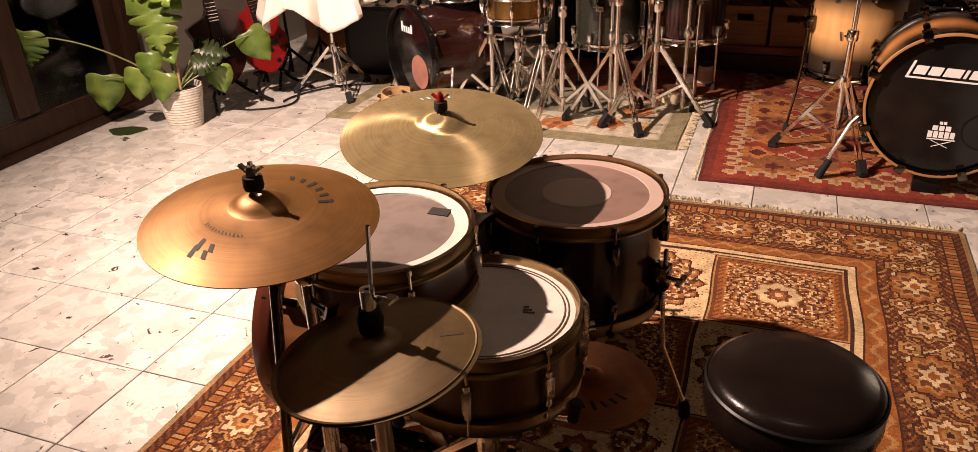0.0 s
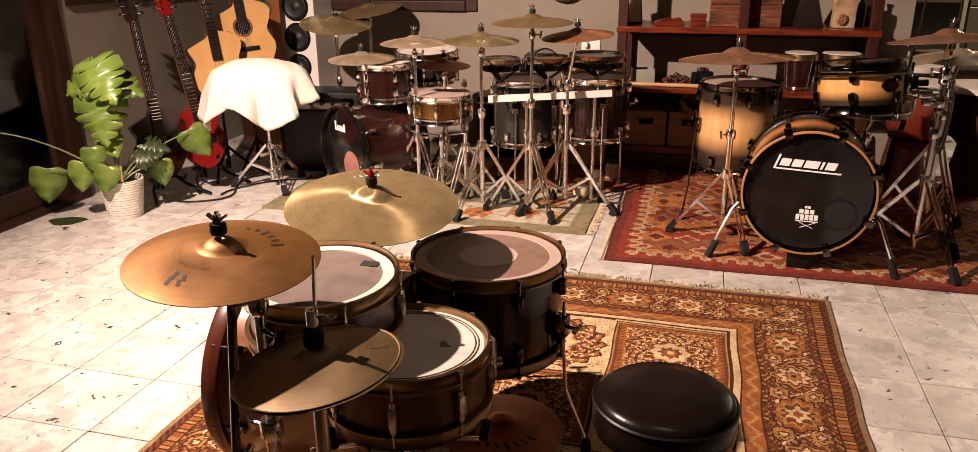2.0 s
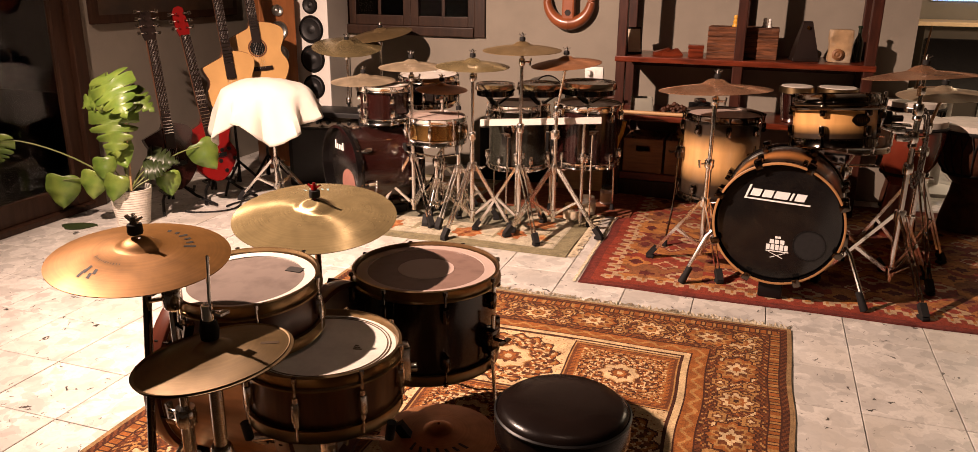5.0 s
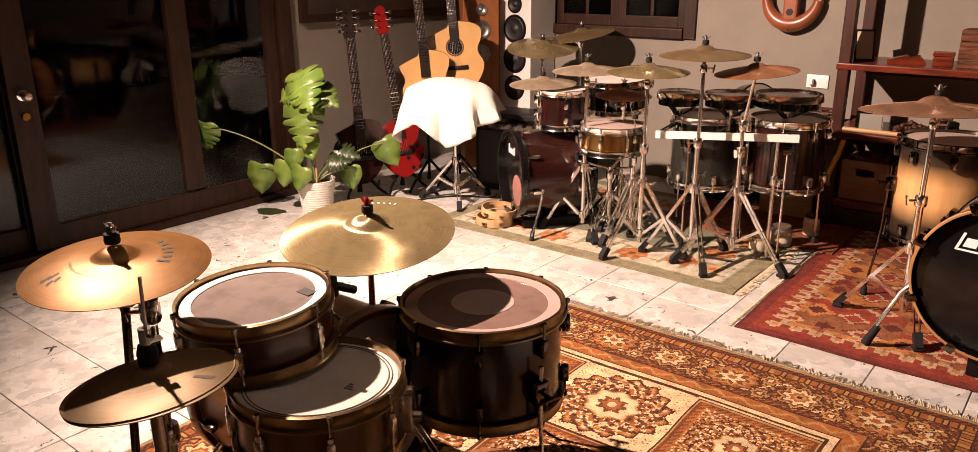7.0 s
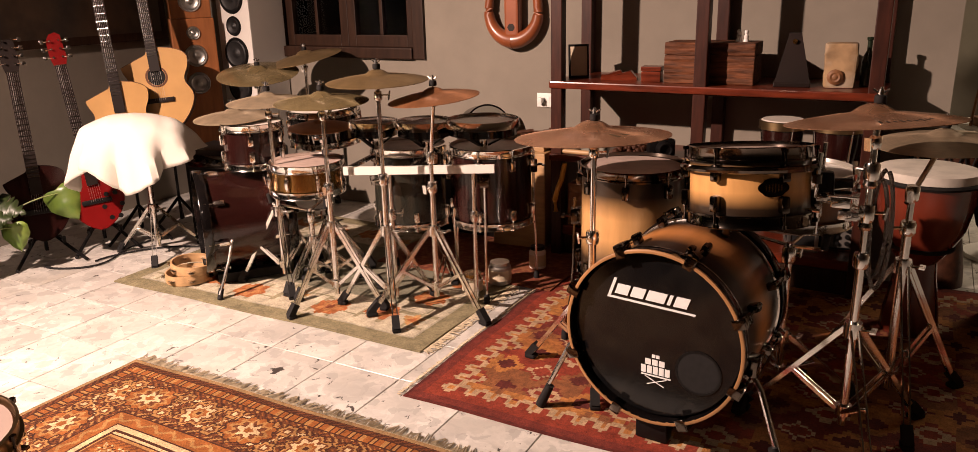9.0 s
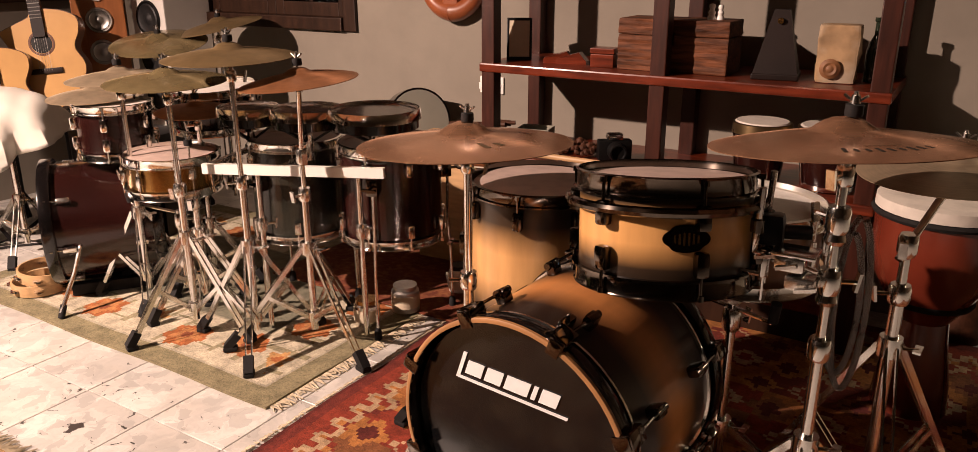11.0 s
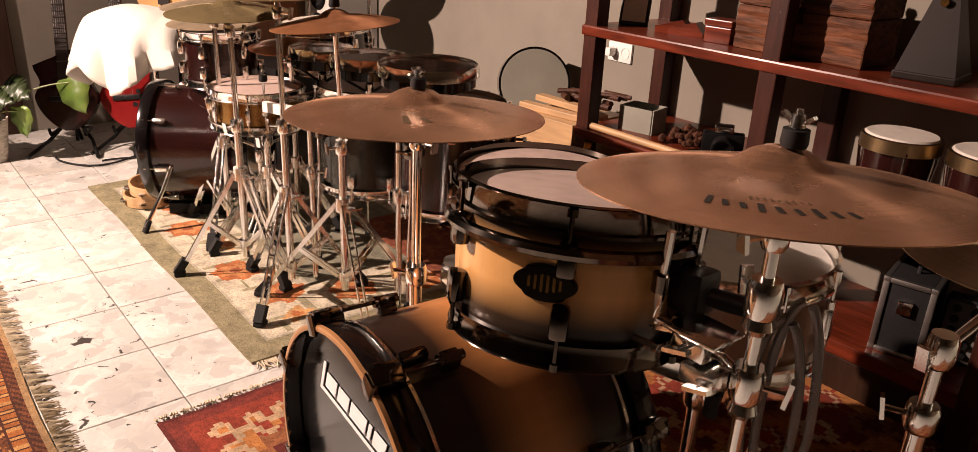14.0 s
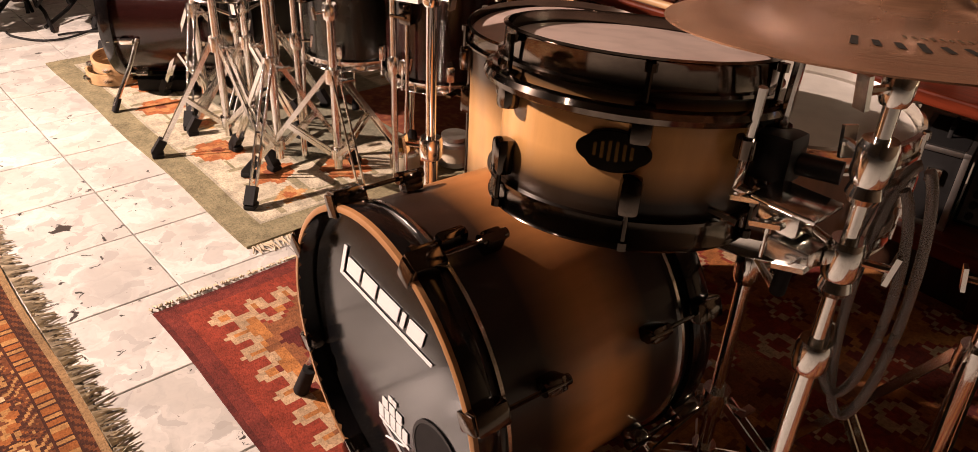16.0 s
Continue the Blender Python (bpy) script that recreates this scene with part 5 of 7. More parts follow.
def crate(at, w, d, h, turn=0):
    t = thing("crate", "brown wooden crate with a cut-out handle, on the bottom shelf", "crate", pose(*at, 0, 0, turn), "crates on the shelf")
    for s in (0, 1):
        y = -d / 2 + s * (d - 0.014)
        bm = solid()
        box(bm, -w / 2, y, 0.0, w / 2, y + 0.014, h * 0.62, 0.003)
        box(bm, -w / 2, y, h * 0.62, -0.045, y + 0.014, h * 0.80)
        box(bm, 0.045, y, h * 0.62, w / 2, y + 0.014, h * 0.80)
        box(bm, -w / 2, y, h * 0.80, w / 2, y + 0.014, h, 0.003)
        part("side", bm, CRATE, t, smooth=False)
        x = -w / 2 + s * (w - 0.012)
        part("end", box(solid(), x, -d / 2 + 0.014, 0, x + 0.012, d / 2 - 0.014, h, 0.003), CRATE, t, smooth=False)
    part("bottom", box(solid(), -w / 2 + 0.012, -d / 2 + 0.014, 0.0, w / 2 - 0.012, d / 2 - 0.014, 0.010), CRATE, t, smooth=False)
    return t


for x in (-0.040, 0.222):
    crate((x, 4.83, 0.1602), 0.245, 0.26, 0.215)


def tambourine(label, at, d, wood=PALE_WOOD, turn=(0, 0, 0), head=False):
    t = thing("tambourine", label, "tambourine", pose(*at, *turn))
    r = d / 2
    part("frame", lathe(solid(), [(r - 0.007, 0), (r, 0), (r + 0.001, 0.022), (r, 0.044), (r - 0.007, 0.044), (r - 0.007, 0)], 44), wood, t)
    for a in around(7, 0.3):
        bm = solid()
        for z in (0.018, 0.026):
            lathe(bm, [(0, z), (0.014, z), (0.018, z + 0.002), (0.014, z + 0.003), (0, z + 0.003)], 14, Matrix.Translation(((r + 0.002) * math.cos(a), (r + 0.002) * math.sin(a), 0)))
        part("jingle", bm, WORN_CHROME, t)
    return t


tambourine("brown wooden tambourine in a crate", (-0.045, 4.83, 0.345), 0.17, CRATE, (4, 5, 0))
tambourine("pale wooden tambourine leaning in a crate", (0.222, 4.83, 0.375), 0.17, MAPLE, (20, 28, 0))
tambourine("pale wooden tambourine lying on the floral rug", (-1.660, 3.575, 0.011), 0.215, PALE_WOOD)
tambourine("pale wooden tambourine stacked on another one", (-1.645, 3.590, 0.058), 0.200, PALE_WOOD, (3, 4, 40))

# ---- the kit by the back wall, on the floral rug ----
PX, PY = -1.575, 3.640
p_turn = math.degrees(math.atan2(0.36, 0.27)) - 90
b3 = drum("bass_drum", "dark red lacquered bass drum with holed black head", pose(PX, PY, 0.290, -90, 0, p_turn), 0.455, 0.36, OXBLOOD, BLACK_GLOSS, BLACK_GLOSS, 8, wood_hoop=True, lug=WORN_CHROME)
part("port_patch", lathe(solid(), [(0, -0.002), (0.085, -0.002), (0.085, -0.0032), (0, -0.0032)], 40, Matrix.Translation((0.06, 0.08, 0))), material("pinkish_felt", (0.28, 0.12, 0.09), 0.9, grain=(9.0, 0.6)), b3, "round pinkish hole with a cushion behind")
bm = solid()
for k, h in enumerate((0.050, 0.030, 0.030, 0.030, 0.044)):
    box(bm, -0.055 + k * 0.024, -0.02, 0, -0.040 + k * 0.024, -0.02 + h, 0.0014)
part("front_mark", bm, PRINT_WHITE, b3, "white block mark on the head", smooth=False, at=Matrix.Translation((-0.05, -0.120, -0.0022)) @ FRONT_HEAD)
for s in (-1, 1):
    q = part("spur", sweep(solid(), [(s * 0.226, 0.04, 0.09), (s * 0.262, 0.13, 0.06), (s * 0.318, 0.262, 0.0)], 0.008), WORN_CHROME, b3)
    part("rubber_foot", rod(solid(), (s * 0.302, 0.236, 0.012), (s * 0.322, 0.281, -0.002), 0.012), RUBBER, q)
    part("riser", box(solid(), s * 0.09 - 0.02, 0.236, 0.02, s * 0.09 + 0.02, 0.282, 0.34, 0.004), RUBBER, b3)
part("mount_post", rod(solid(), (0.0, -0.222, 0.20), (0.02, -0.33, 0.22), 0.013), WORN_CHROME, b3)
t3 = drum("rack_tom", "dark red rack tom with white head, over bass drum", pose(-1.405, 3.835, 0.552), 0.272, 0.185, OXBLOOD, CHROME, HEAD_COATED, 6, lug=CHROME, lug_shape="oval")
t4 = drum("rack_tom", "black rack tom with white head and chrome hoops", pose(-1.30, 4.24, 0.600, 4, 0, 0), 0.34, 0.16, BLACK_GLOSS, CHROME, HEAD_COATED, 8, lug=CHROME, lug_shape="oval")
s3 = drum("snare_drum", "brass snare drum with chrome hoops on a stand", pose(-1.09, 3.835, 0.455), 0.325, 0.125, BRASS, CHROME, HEAD_USED, 8, lug=CHROME)
snare_stand("chrome snare stand under the brass snare drum", (-1.09, 3.835, 0.007), 0.415, 0.162, WORN_CHROME, 35)
f3 = drum("floor_tom", "grey-green floor tom with worn head and chrome hoops", pose(-0.675, 4.06, 0.30), 0.325, 0.345, GREEN_SHELL, CHROME, HEAD_USED, 6, lug=CHROME, lug_shape="oval")
drum_legs(f3, 0.1625, 0.292, (30, 150, 270), WORN_CHROME, 0.01)
f4 = drum("floor_tom", "dark red floor tom with worn head and chrome hoops", pose(-0.285, 4.13, 0.335), 0.350, 0.325, OXBLOOD, CHROME, HEAD_USED, 8, lug=CHROME, lug_shape="oval")
drum_legs(f4, 0.175, 0.330, (290, 50, 170), WORN_CHROME, 0.01)


def rototom(at, d):
    t = thing("rototom", "shallow black rototom with a chrome hoop and clear head", "rototom", pose(*at), "rototoms on the rail")
    r = d / 2
    part("head", lathe(solid(), [(0, 0.001), (r - 0.004, 0), (r + 0.003, -0.008), (r - 0.004, -0.006), (0, -0.002)], 48), HEAD_GREY, t)
    part("hoop", lathe(solid(), [(r + 0.003, -0.024), (r + 0.012, -0.024), (r + 0.008, 0.006), (r + 0.004, 0.010), (r + 0.003, -0.024)], 48), CHROME, t)
    part("rim", lathe(solid(), [(r - 0.006, -0.055), (r + 0.001, -0.055), (r + 0.001, -0.010), (r - 0.006, -0.010), (r - 0.006, -0.055)], 48), BLACK_GLOSS, t)
    for a in around(3, 0.5):
        c, s = math.cos(a), math.sin(a)
        bm = bar(solid(), (c * r, s * r, -0.045), (c * 0.02, s * 0.02, -0.105), 0.022, 0.008)
        part("spoke", bm, BLACK, t)
    part("hub", rod(solid(), (0, 0, -0.175), (0, 0, -0.085), 0.016), WORN_CHROME, t)


rototom((-0.270, 4.035, 0.790), 0.290)
rototom((-0.530, 3.985, 0.775), 0.235)
rototom((-0.775, 3.945, 0.765), 0.205)
rail = thing("rototom_rail", "pale metal rail on two stands, carrying rototoms", "rail", pose(0, 0, 0))
part("rail", bar(solid(), (-0.790, 3.735, 0.588), (-0.175, 3.955, 0.606), 0.020, 0.034), SPEAKER_WHITE, rail, smooth=False)
for x, y, z in ((-0.270, 4.035, 0.60), (-0.530, 3.985, 0.59), (-0.775, 3.945, 0.58)):
    f = (x + 0.790) / 0.615
    part("cross_arm", bar(solid(), (-0.790 + 0.615 * f, 3.735 + 0.220 * f, 0.596), (x, y, 0.620), 0.016, 0.016), WORN_CHROME, rail)
for x, y in ((-0.600, 3.803), (-0.260, 3.925)):
    part("pole", rod(solid(), (x, y, 0.012), (x, y, 0.60), 0.010), WORN_CHROME, rail)
    part("clamp", joint(solid(), 0.40, 0.010, 1.1, 1.0), WORN_CHROME, rail, at=None).location = (x, y, 0)

G = "bronze cymbals by the back wall"
for x, y, z, d, metal, lean, label, sp, tn, col in (
        (-1.190, 3.735, 0.885, 0.355, CYM_PALE, (2, 0), "pale bronze crash cymbal above the dark red tom", 0.22, 200, 0.36),
        (-0.800, 3.640, 0.915, 0.385, CYM_OLD, (2, 1), "aged bronze crash cymbal on a thin chrome stand", 0.23, 250, 0.36),
        (-0.550, 3.690, 1.002, 0.405, CYM_DARK, (2, 0), "dark bronze ride cymbal on a tall chrome stand", 0.24, 190, 0.36)):
    cymbal(label, (x, y, z), d, metal, lean)
    cymbal_stand("worn chrome three-legged cymbal stand on the floral rug", (x, y, 0.008), z - 0.010, sp, col, tn, WORN_CHROME, fat=0.0125)
cymbal("reddish bronze crash cymbal held out on a boom", (-0.335, 3.760, 0.935), 0.362, CYM_RED, (4, -4))
cymbal_stand("worn chrome boom cymbal stand beside the floor toms", (-0.385, 3.800, 0.008), 0.92, 0.29, 0.35, 225, WORN_CHROME, boom=(0.050, -0.040, 0.926, 0.66))
cymbal_stand("bare chrome stand with folded boom, on the floral rug", (-0.940, 3.800, 0.008), 0.60, 0.22, 0.30, 260, WORN_CHROME)
for x, y, z, d, metal, lean, label in (
        (-1.555, 3.87, 0.775, 0.370, CYM_PALE, (3, 0), "pale bronze hi-hat cymbals beside the rack tom"),
        (-2.010, 4.52, 0.900, 0.46, CYM_OLD, (10, 6), "large aged bronze cymbal near the speakers"),
        (-1.900, 4.80, 0.965, 0.44, CYM_DARK, (10, -6), "large dark bronze cymbal below the window")):
    cymbal(label, (x, y, z), d, metal, lean)
    cymbal_stand("worn chrome cymbal stand among the drums", (x, y, 0.006), z - 0.010, 0.20, 0.26, 90, WORN_CHROME)
cymbal("coppery splash cymbal over the brass snare drum", (-1.115, 3.985, 0.735), 0.30, CYM_RED, (2, 2))
cymbal_stand("short chrome cymbal stand behind the brass snare drum", (-1.115, 3.99, 0.006), 0.728, 0.20, 0.26, 30, WORN_CHROME)

# ---- draped stool, amplifier, guitars, speakers along the west wall ----
st = thing("drum_throne", "black drum throne on a chrome tripod, under a towel", "stool", pose(-2.13, 3.79, 0))
tripod(st, 0.24, 0.26, 75, WORN_CHROME)
part("post", rod(solid(), (0, 0, 0.05), (0, 0, 0.592), 0.014), WORN_CHROME, st)
part("seat", lathe(solid(), [(0, 0.592), (0.15, 0.592), (0.165, 0.612), (0.165, 0.662), (0.15, 0.682), (0, 0.687)], 40), LEATHERETTE, st)


def towel(cx, cy, ztop):
    """A cloth over the round seat: flat on top, hanging in folds round it, longer on one side."""
    n, m = 72, 22
    bm = solid()
    rows = []
    for j in range(m + 1):
        row = []
        for i in range(n):
            a = 2 * math.pi * i / n
            k = j / m
            hang = 0.13 + 0.20 * max(0, math.cos(a - 3.75)) ** 4 + 0.17 * max(0, math.cos(a + 0.75)) ** 4 + 0.06 * max(0, math.cos(a - 1.8)) ** 2
            flat = 0.180 + 0.09 * max(0, math.cos(a - 0.3)) ** 2 + 0.05 * max(0, math.cos(a - 3.4))
            s = k * (flat + hang)
            if s < flat:
                r, z = s, ztop + 0.050 * (1 - (s / flat) ** 2) - 0.012 * (s / flat) ** 6
            else:
                q = (s - flat) / max(hang, 1e-3)
                fold = 0.034 * q * math.sin(a * 8 + 0.9 * math.sin(a * 3)) + 0.016 * q * math.sin(a * 15 + 1.0)
                r = flat + 0.035 * (1 - math.exp(-4 * q)) + fold + 0.035 * q
                z = ztop - 0.012 - (s - flat) * (0.93 + 0.05 * math.sin(a * 5))
            row.append(bm.verts.new((cx + r * math.cos(a), cy + r * math.sin(a), z + 0.006 * math.sin(a * 4 + k * 9) * k + 0.004 * math.sin(3.1 * math.cos(a) * k * 6 + 2.0 * math.sin(a) * k * 9) * k)))
        rows.append(row)
    for a, b in zip(rows, rows[1:]):
        for i in range(n):
            bm.faces.new((a[i], a[(i + 1) % n], b[(i + 1) % n], b[i]))
    bmesh.ops.remove_doubles(bm, verts=bm.verts, dist=0.0005)
    ob = part("towel", bm, CLOTH)
    sol = ob.modifiers.new("thickness", "SOLIDIFY")
    sol.thickness, sol.offset = 0.006, 1
    return tagged(ob, "white cotton towel draped over the drum throne", "towel")


towel(-2.150, 3.735, 0.704)
am = thing("amplifier", "black guitar amplifier on the floor behind the stool", "amplifier", pose(-2.02, 4.30, 0, 0, 0, 8))
part("cabinet", box(solid(), -0.26, -0.13, 0.0, 0.26, 0.13, 0.50, 0.012), BLACK, am)
part("grille", box(solid(), -0.23, -0.136, 0.04, 0.23, -0.128, 0.38, 0.002), CONE, am)
part("panel", box(solid(), -0.23, -0.137, 0.40, 0.23, -0.128, 0.47, 0.002), DARK_CHROME, am)
for k in range(6):
    part("knob", rod(solid(), (-0.18 + k * 0.07, -0.137, 0.435), (-0.18 + k * 0.07, -0.152, 0.435), 0.011), BLACK, am)


def guitar_outline(kind):
    """Half-widths of the body from its end (0) to the neck joint (1)."""
    n = 40
    right, left = [], []
    for i in range(n + 1):
        k = i / n
        base = math.sin(min(1, k * 1.9) * math.pi / 2) ** 0.55
        w = base * (1 - 0.24 * math.exp(-((k - 0.60) / 0.13) ** 2)) * (1 - 0.10 * max(0, k - 0.6) / 0.4)
        tail = math.sqrt(max(0, 1 - max(0, (k - 0.86) / 0.14) ** 2)) if k > 0.86 else 1
        cut = w * tail
        other = w * tail
        if kind != "plain":
            other = w * (tail if k < 0.8 else tail * (1 - 0.75 * min(1, (k - 0.8) / 0.12)))
        right.append((k, max(cut, 0.12)))
        left.append((k, max(other, 0.12)))
    return right, left


def guitar(name, label, base, lean, turn, top, side, body=(0.46, 0.185, 0.10), neck=0.46, head=0.17, hole=True, kind="plain", pegs=3, headmat=FRETBOARD, spin=0, holes=0):
    """A guitar leaning back: origin at the body's end, neck upwards, face towards -y before the turn."""
    t = thing(name, label, "guitar", pose(*base, 0, 0, turn) @ pose(0, 0, 0, -lean, spin, 0))
    L, wid, dep = body
    right, left = guitar_outline(kind)
    pts = [(wid * w, k * L) for k, w in right] + [(-wid * w, k * L) for k, w in reversed(left)]
    up = Matrix(((1, 0, 0, 0), (0, 0, -1, 0), (0, 1, 0, 0), (0, 0, 0, 1)))
    bm = outline(solid(), pts, -dep, 0)
    bmesh.ops.transform(bm, matrix=up, verts=bm.verts)
    bmesh.ops.recalc_face_normals(bm, faces=bm.faces)
    part("body", bm, side, t)
    bm = outline(solid(), [(x * 0.985, 0.004 + y * 0.985) for x, y in pts], 0.0, 0.003)
    bmesh.ops.transform(bm, matrix=up, verts=bm.verts)
    part("top", bm, top, t)
    if hole:
        part("sound_hole", lathe(solid(), [(0, 0.0035), (0.048, 0.0035), (0.048, 0.0045), (0, 0.0045)], 32, up @ Matrix.Translation((0, L * 0.66, 0))), BLACK, t)
        part("rosette", lathe(solid(), [(0.050, 0.003), (0.050, 0.005), (0.060, 0.005), (0.060, 0.003)], 32, up @ Matrix.Translation((0, L * 0.66, 0))), GUITAR_SIDE, t)
    for k in range(holes):
        a = k * 1.05
        part("cut_out", lathe(solid(), [(0, 0.003), (0.013, 0.003), (0.013, 0.0046), (0, 0.0046)], 16, up @ Matrix.Translation((0.075 + 0.045 * math.cos(a), L * 0.30 + 0.075 * math.sin(a), 0))), BLACK, t)
    part("bridge", box(solid(), -0.075, -0.014, L * 0.36, 0.075, -0.003, L * 0.36 + 0.026, 0.003), FRETBOARD if hole else BLACK, t)
    bm = solid()
    y0 = L * (0.72 if hole else 0.62)
    box(bm, -0.028, -0.012, y0, 0.028, 0.012, L + neck, 0.006)
    nk = part("neck", bm, GUITAR_SIDE, t)
    part("fretboard", box(solid(), -0.028, -0.017, y0, 0.028, -0.011, L + neck, 0.001), FRETBOARD, nk, smooth=False)
    fr = solid()
    z = L + neck
    for k in range(20):
        z2 = y0 + (L + neck - y0) * 2 ** (-k / 12) * 1.28 - (L + neck - y0) * 0.28
        if z2 > y0:
            box(fr, -0.027, -0.0190, z2 - 0.0022, 0.027, -0.0165, z2 + 0.0022)
    tagged(part("fret_wire", fr, CHROME, nk, smooth=False), kind="stuff")
    bm = outline(solid(), [(-0.030, 0), (0.030, 0), (0.042, head * 0.25), (0.034, head * 0.92), (0.012, head), (-0.018, head * 0.95), (-0.040, head * 0.75), (-0.040, head * 0.25)], -0.008, 0.008)
    bmesh.ops.transform(bm, matrix=Matrix.Translation((0, 0.004, L + neck)) @ pose(0, 0, 0, 82, 0, 0), verts=bm.verts)
    hd = part("headstock", bm, headmat, t)
    for s in (-1, 1):
        for k in range(pegs):
            zz = L + neck + head * (0.25 + 0.24 * k)
            bm = rod(solid(), (s * 0.03, 0.004, zz), (s * 0.058, 0.004, zz), 0.003, seg=8)
            box(bm, s * 0.050, -0.006, zz - 0.010, s * 0.070, 0.014, zz + 0.010, 0.004)
            rod(bm, (s * 0.022, -0.012, zz), (s * 0.022, 0.0, zz), 0.005, seg=8)
            part("tuning_peg", bm, CHROME, hd)
    st_ = solid()
    for k in range(6):
        x = -0.021 + k * 0.0084
        rod(st_, (x * 1.3, -0.014, L * 0.36 + 0.012), (x, -0.020, L + neck), 0.0006, seg=4)
    tagged(part("strings", st_, STEEL, t), kind="stuff")
    return t


guitar("bass_guitar", "dark electric guitar with light frets, leaning on the wall", (-2.615, 3.485, 0.10), 11, 62, OXBLOOD, BLACK_GLOSS, (0.40, 0.155, 0.045), 0.48, 0.17, False, "cut", 4, FRETBOARD)
guitar("electric_guitar", "red electric bass with black holes, leaning on the wall", (-2.520, 3.760, 0.10), 12, 58, RED_PAINT, RED_PAINT, (0.40, 0.150, 0.045), 0.50, 0.18, False, "cut", 3, RED_PAINT, spin=-4.5, holes=6)
guitar("acoustic_guitar", "pale natural-topped cutaway guitar on a stand", (-2.505, 3.975, 0.424), 10, 50, GUITAR_TOP, GUITAR_SIDE, (0.46, 0.175, 0.07), 0.50, 0.17, False, "cut", 3, spin=-3)
guitar("acoustic_guitar", "orange natural acoustic guitar with a cutaway, on a stand", (-2.445, 4.200, 0.562), 10, 44, GUITAR_TOP, GUITAR_SIDE, (0.49, 0.195, 0.10), 0.48, 0.17, True, "cut", 3, spin=-4)
for x, y, z, tn in ((-2.615, 3.485, 0.10, 62), (-2.520, 3.760, 0.10, 58), (-2.505, 3.975, 0.424, 50), (-2.445, 4.200, 0.562, 44)):
    g_ = thing("guitar_stand", "black tubular guitar stand on the floor", "guitar stand", pose(x, y, 0, 0, 0, tn), "guitar stands")
    part("post", rod(solid(), (0, 0.10, 0.02), (0, 0.145, z + 0.30), 0.009), BLACK, g_)
    for s in (-1, 1):
        part("leg", sweep(solid(), [(0, 0.10, 0.16), (s * 0.10, 0.0, 0.05), (s * 0.16, -0.16, 0.010)], 0.009), BLACK, g_)
        part("yoke_arm", sweep(solid(), [(0, 0.115, z - 0.01), (s * 0.075, 0.10, z - 0.012), (s * 0.080, -0.03, z - 0.012), (s * 0.080, -0.045, z + 0.02)], 0.008), BLACK, g_)
    part("rear_leg", rod(solid(), (0, 0.10, 0.12), (0, 0.17, 0.010), 0.009), BLACK, g_)


def speaker(label, x0, y0, x1, y1, h, finish, cones, turn=0, ring=STEEL, base=0.0, cone=CONE):
    t = thing("loudspeaker", label, "loudspeaker", pose((x0 + x1) / 2, (y0 + y1) / 2, base, 0, 0, turn))
    w, d = x1 - x0, y1 - y0
    part("cabinet", box(solid(), -w / 2, -d / 2, 0, w / 2, d / 2, h, 0.006), finish, t, smooth=False)
    for z, r, tweeter in cones:
        m = Matrix.Translation((0, -d / 2, z)) @ pose(0, 0, 0, 90, 0, 0)
        q = part("driver", lathe(solid(), [(r * 0.80, 0.001), (r * 0.84, 0.009), (r * 0.93, 0.010), (r, 0.002)], 40, m), ring if tweeter or ring is STEEL else BLACK, t)
        part("cone", lathe(solid(), [(r * 0.82, 0.006), (r * 0.74, 0.012), (r * 0.66, 0.008), (r * 0.34, 0.002), (r * 0.30, 0.003), (r * 0.16, 0.012), (0, 0.015)], 40, m), cone, q)
    return t


speaker("tall white loudspeaker with black cones, on the floor", -2.570, 4.79, -2.300, 5.09, 1.52, SPEAKER_WHITE, ((0.56, 0.088, 0), (0.76, 0.098, 0), (0.965, 0.098, 0), (1.13, 0.060, 1), (1.30, 0.098, 0)), 0, BLACK)
speaker("tall cherry-veneered loudspeaker with silvery cones, on the floor", -2.800, 4.547, -2.546, 4.787, 1.185, SPEAKER_WOOD, ((0.80, 0.066, 0), (0.965, 0.066, 0), (1.10, 0.040, 1)), 53, cone=STEEL)
speaker("small cherry loudspeaker on top of the tall one", -2.790, 4.557, -2.556, 4.777, 0.36, SPEAKER_WOOD, ((0.10, 0.066, 0), (0.26, 0.040, 1)), 53, base=1.186, cone=STEEL)
pf = thing("picture_frame", "large dark framed picture hung on the wall", "picture", pose(LEFT, 0, 0))
part("frame", box(solid(), 0.0, 3.44, 1.05, 0.035, 4.80, 1.80, 0.006), DARK_WOOD, pf, smooth=False)
part("canvas", box(solid(), 0.030, 3.49, 1.10, 0.0385, 4.75, 1.75), material("dark_painting", (0.028, 0.020, 0.015), 0.4, grain=(5.0, (0.06, 0.035, 0.02)), stain=(12.0, 0.5)), pf, smooth=False)

# ---- monstera in a white basket pot ----
plant = thing("potted_plant", "monstera plant in a whitewashed basket pot on tiles", "plant", pose(-2.625, 3.115, 0))
prof = [(0.0, 0.0), (0.083, 0.0)]
for k in range(14):
    z = 0.008 + k * 0.0138
    r = 0.084 + 0.028 * z / 0.2
    prof += [(r + 0.0022, z + 0.005), (r + 0.0009, z + 0.0135)]
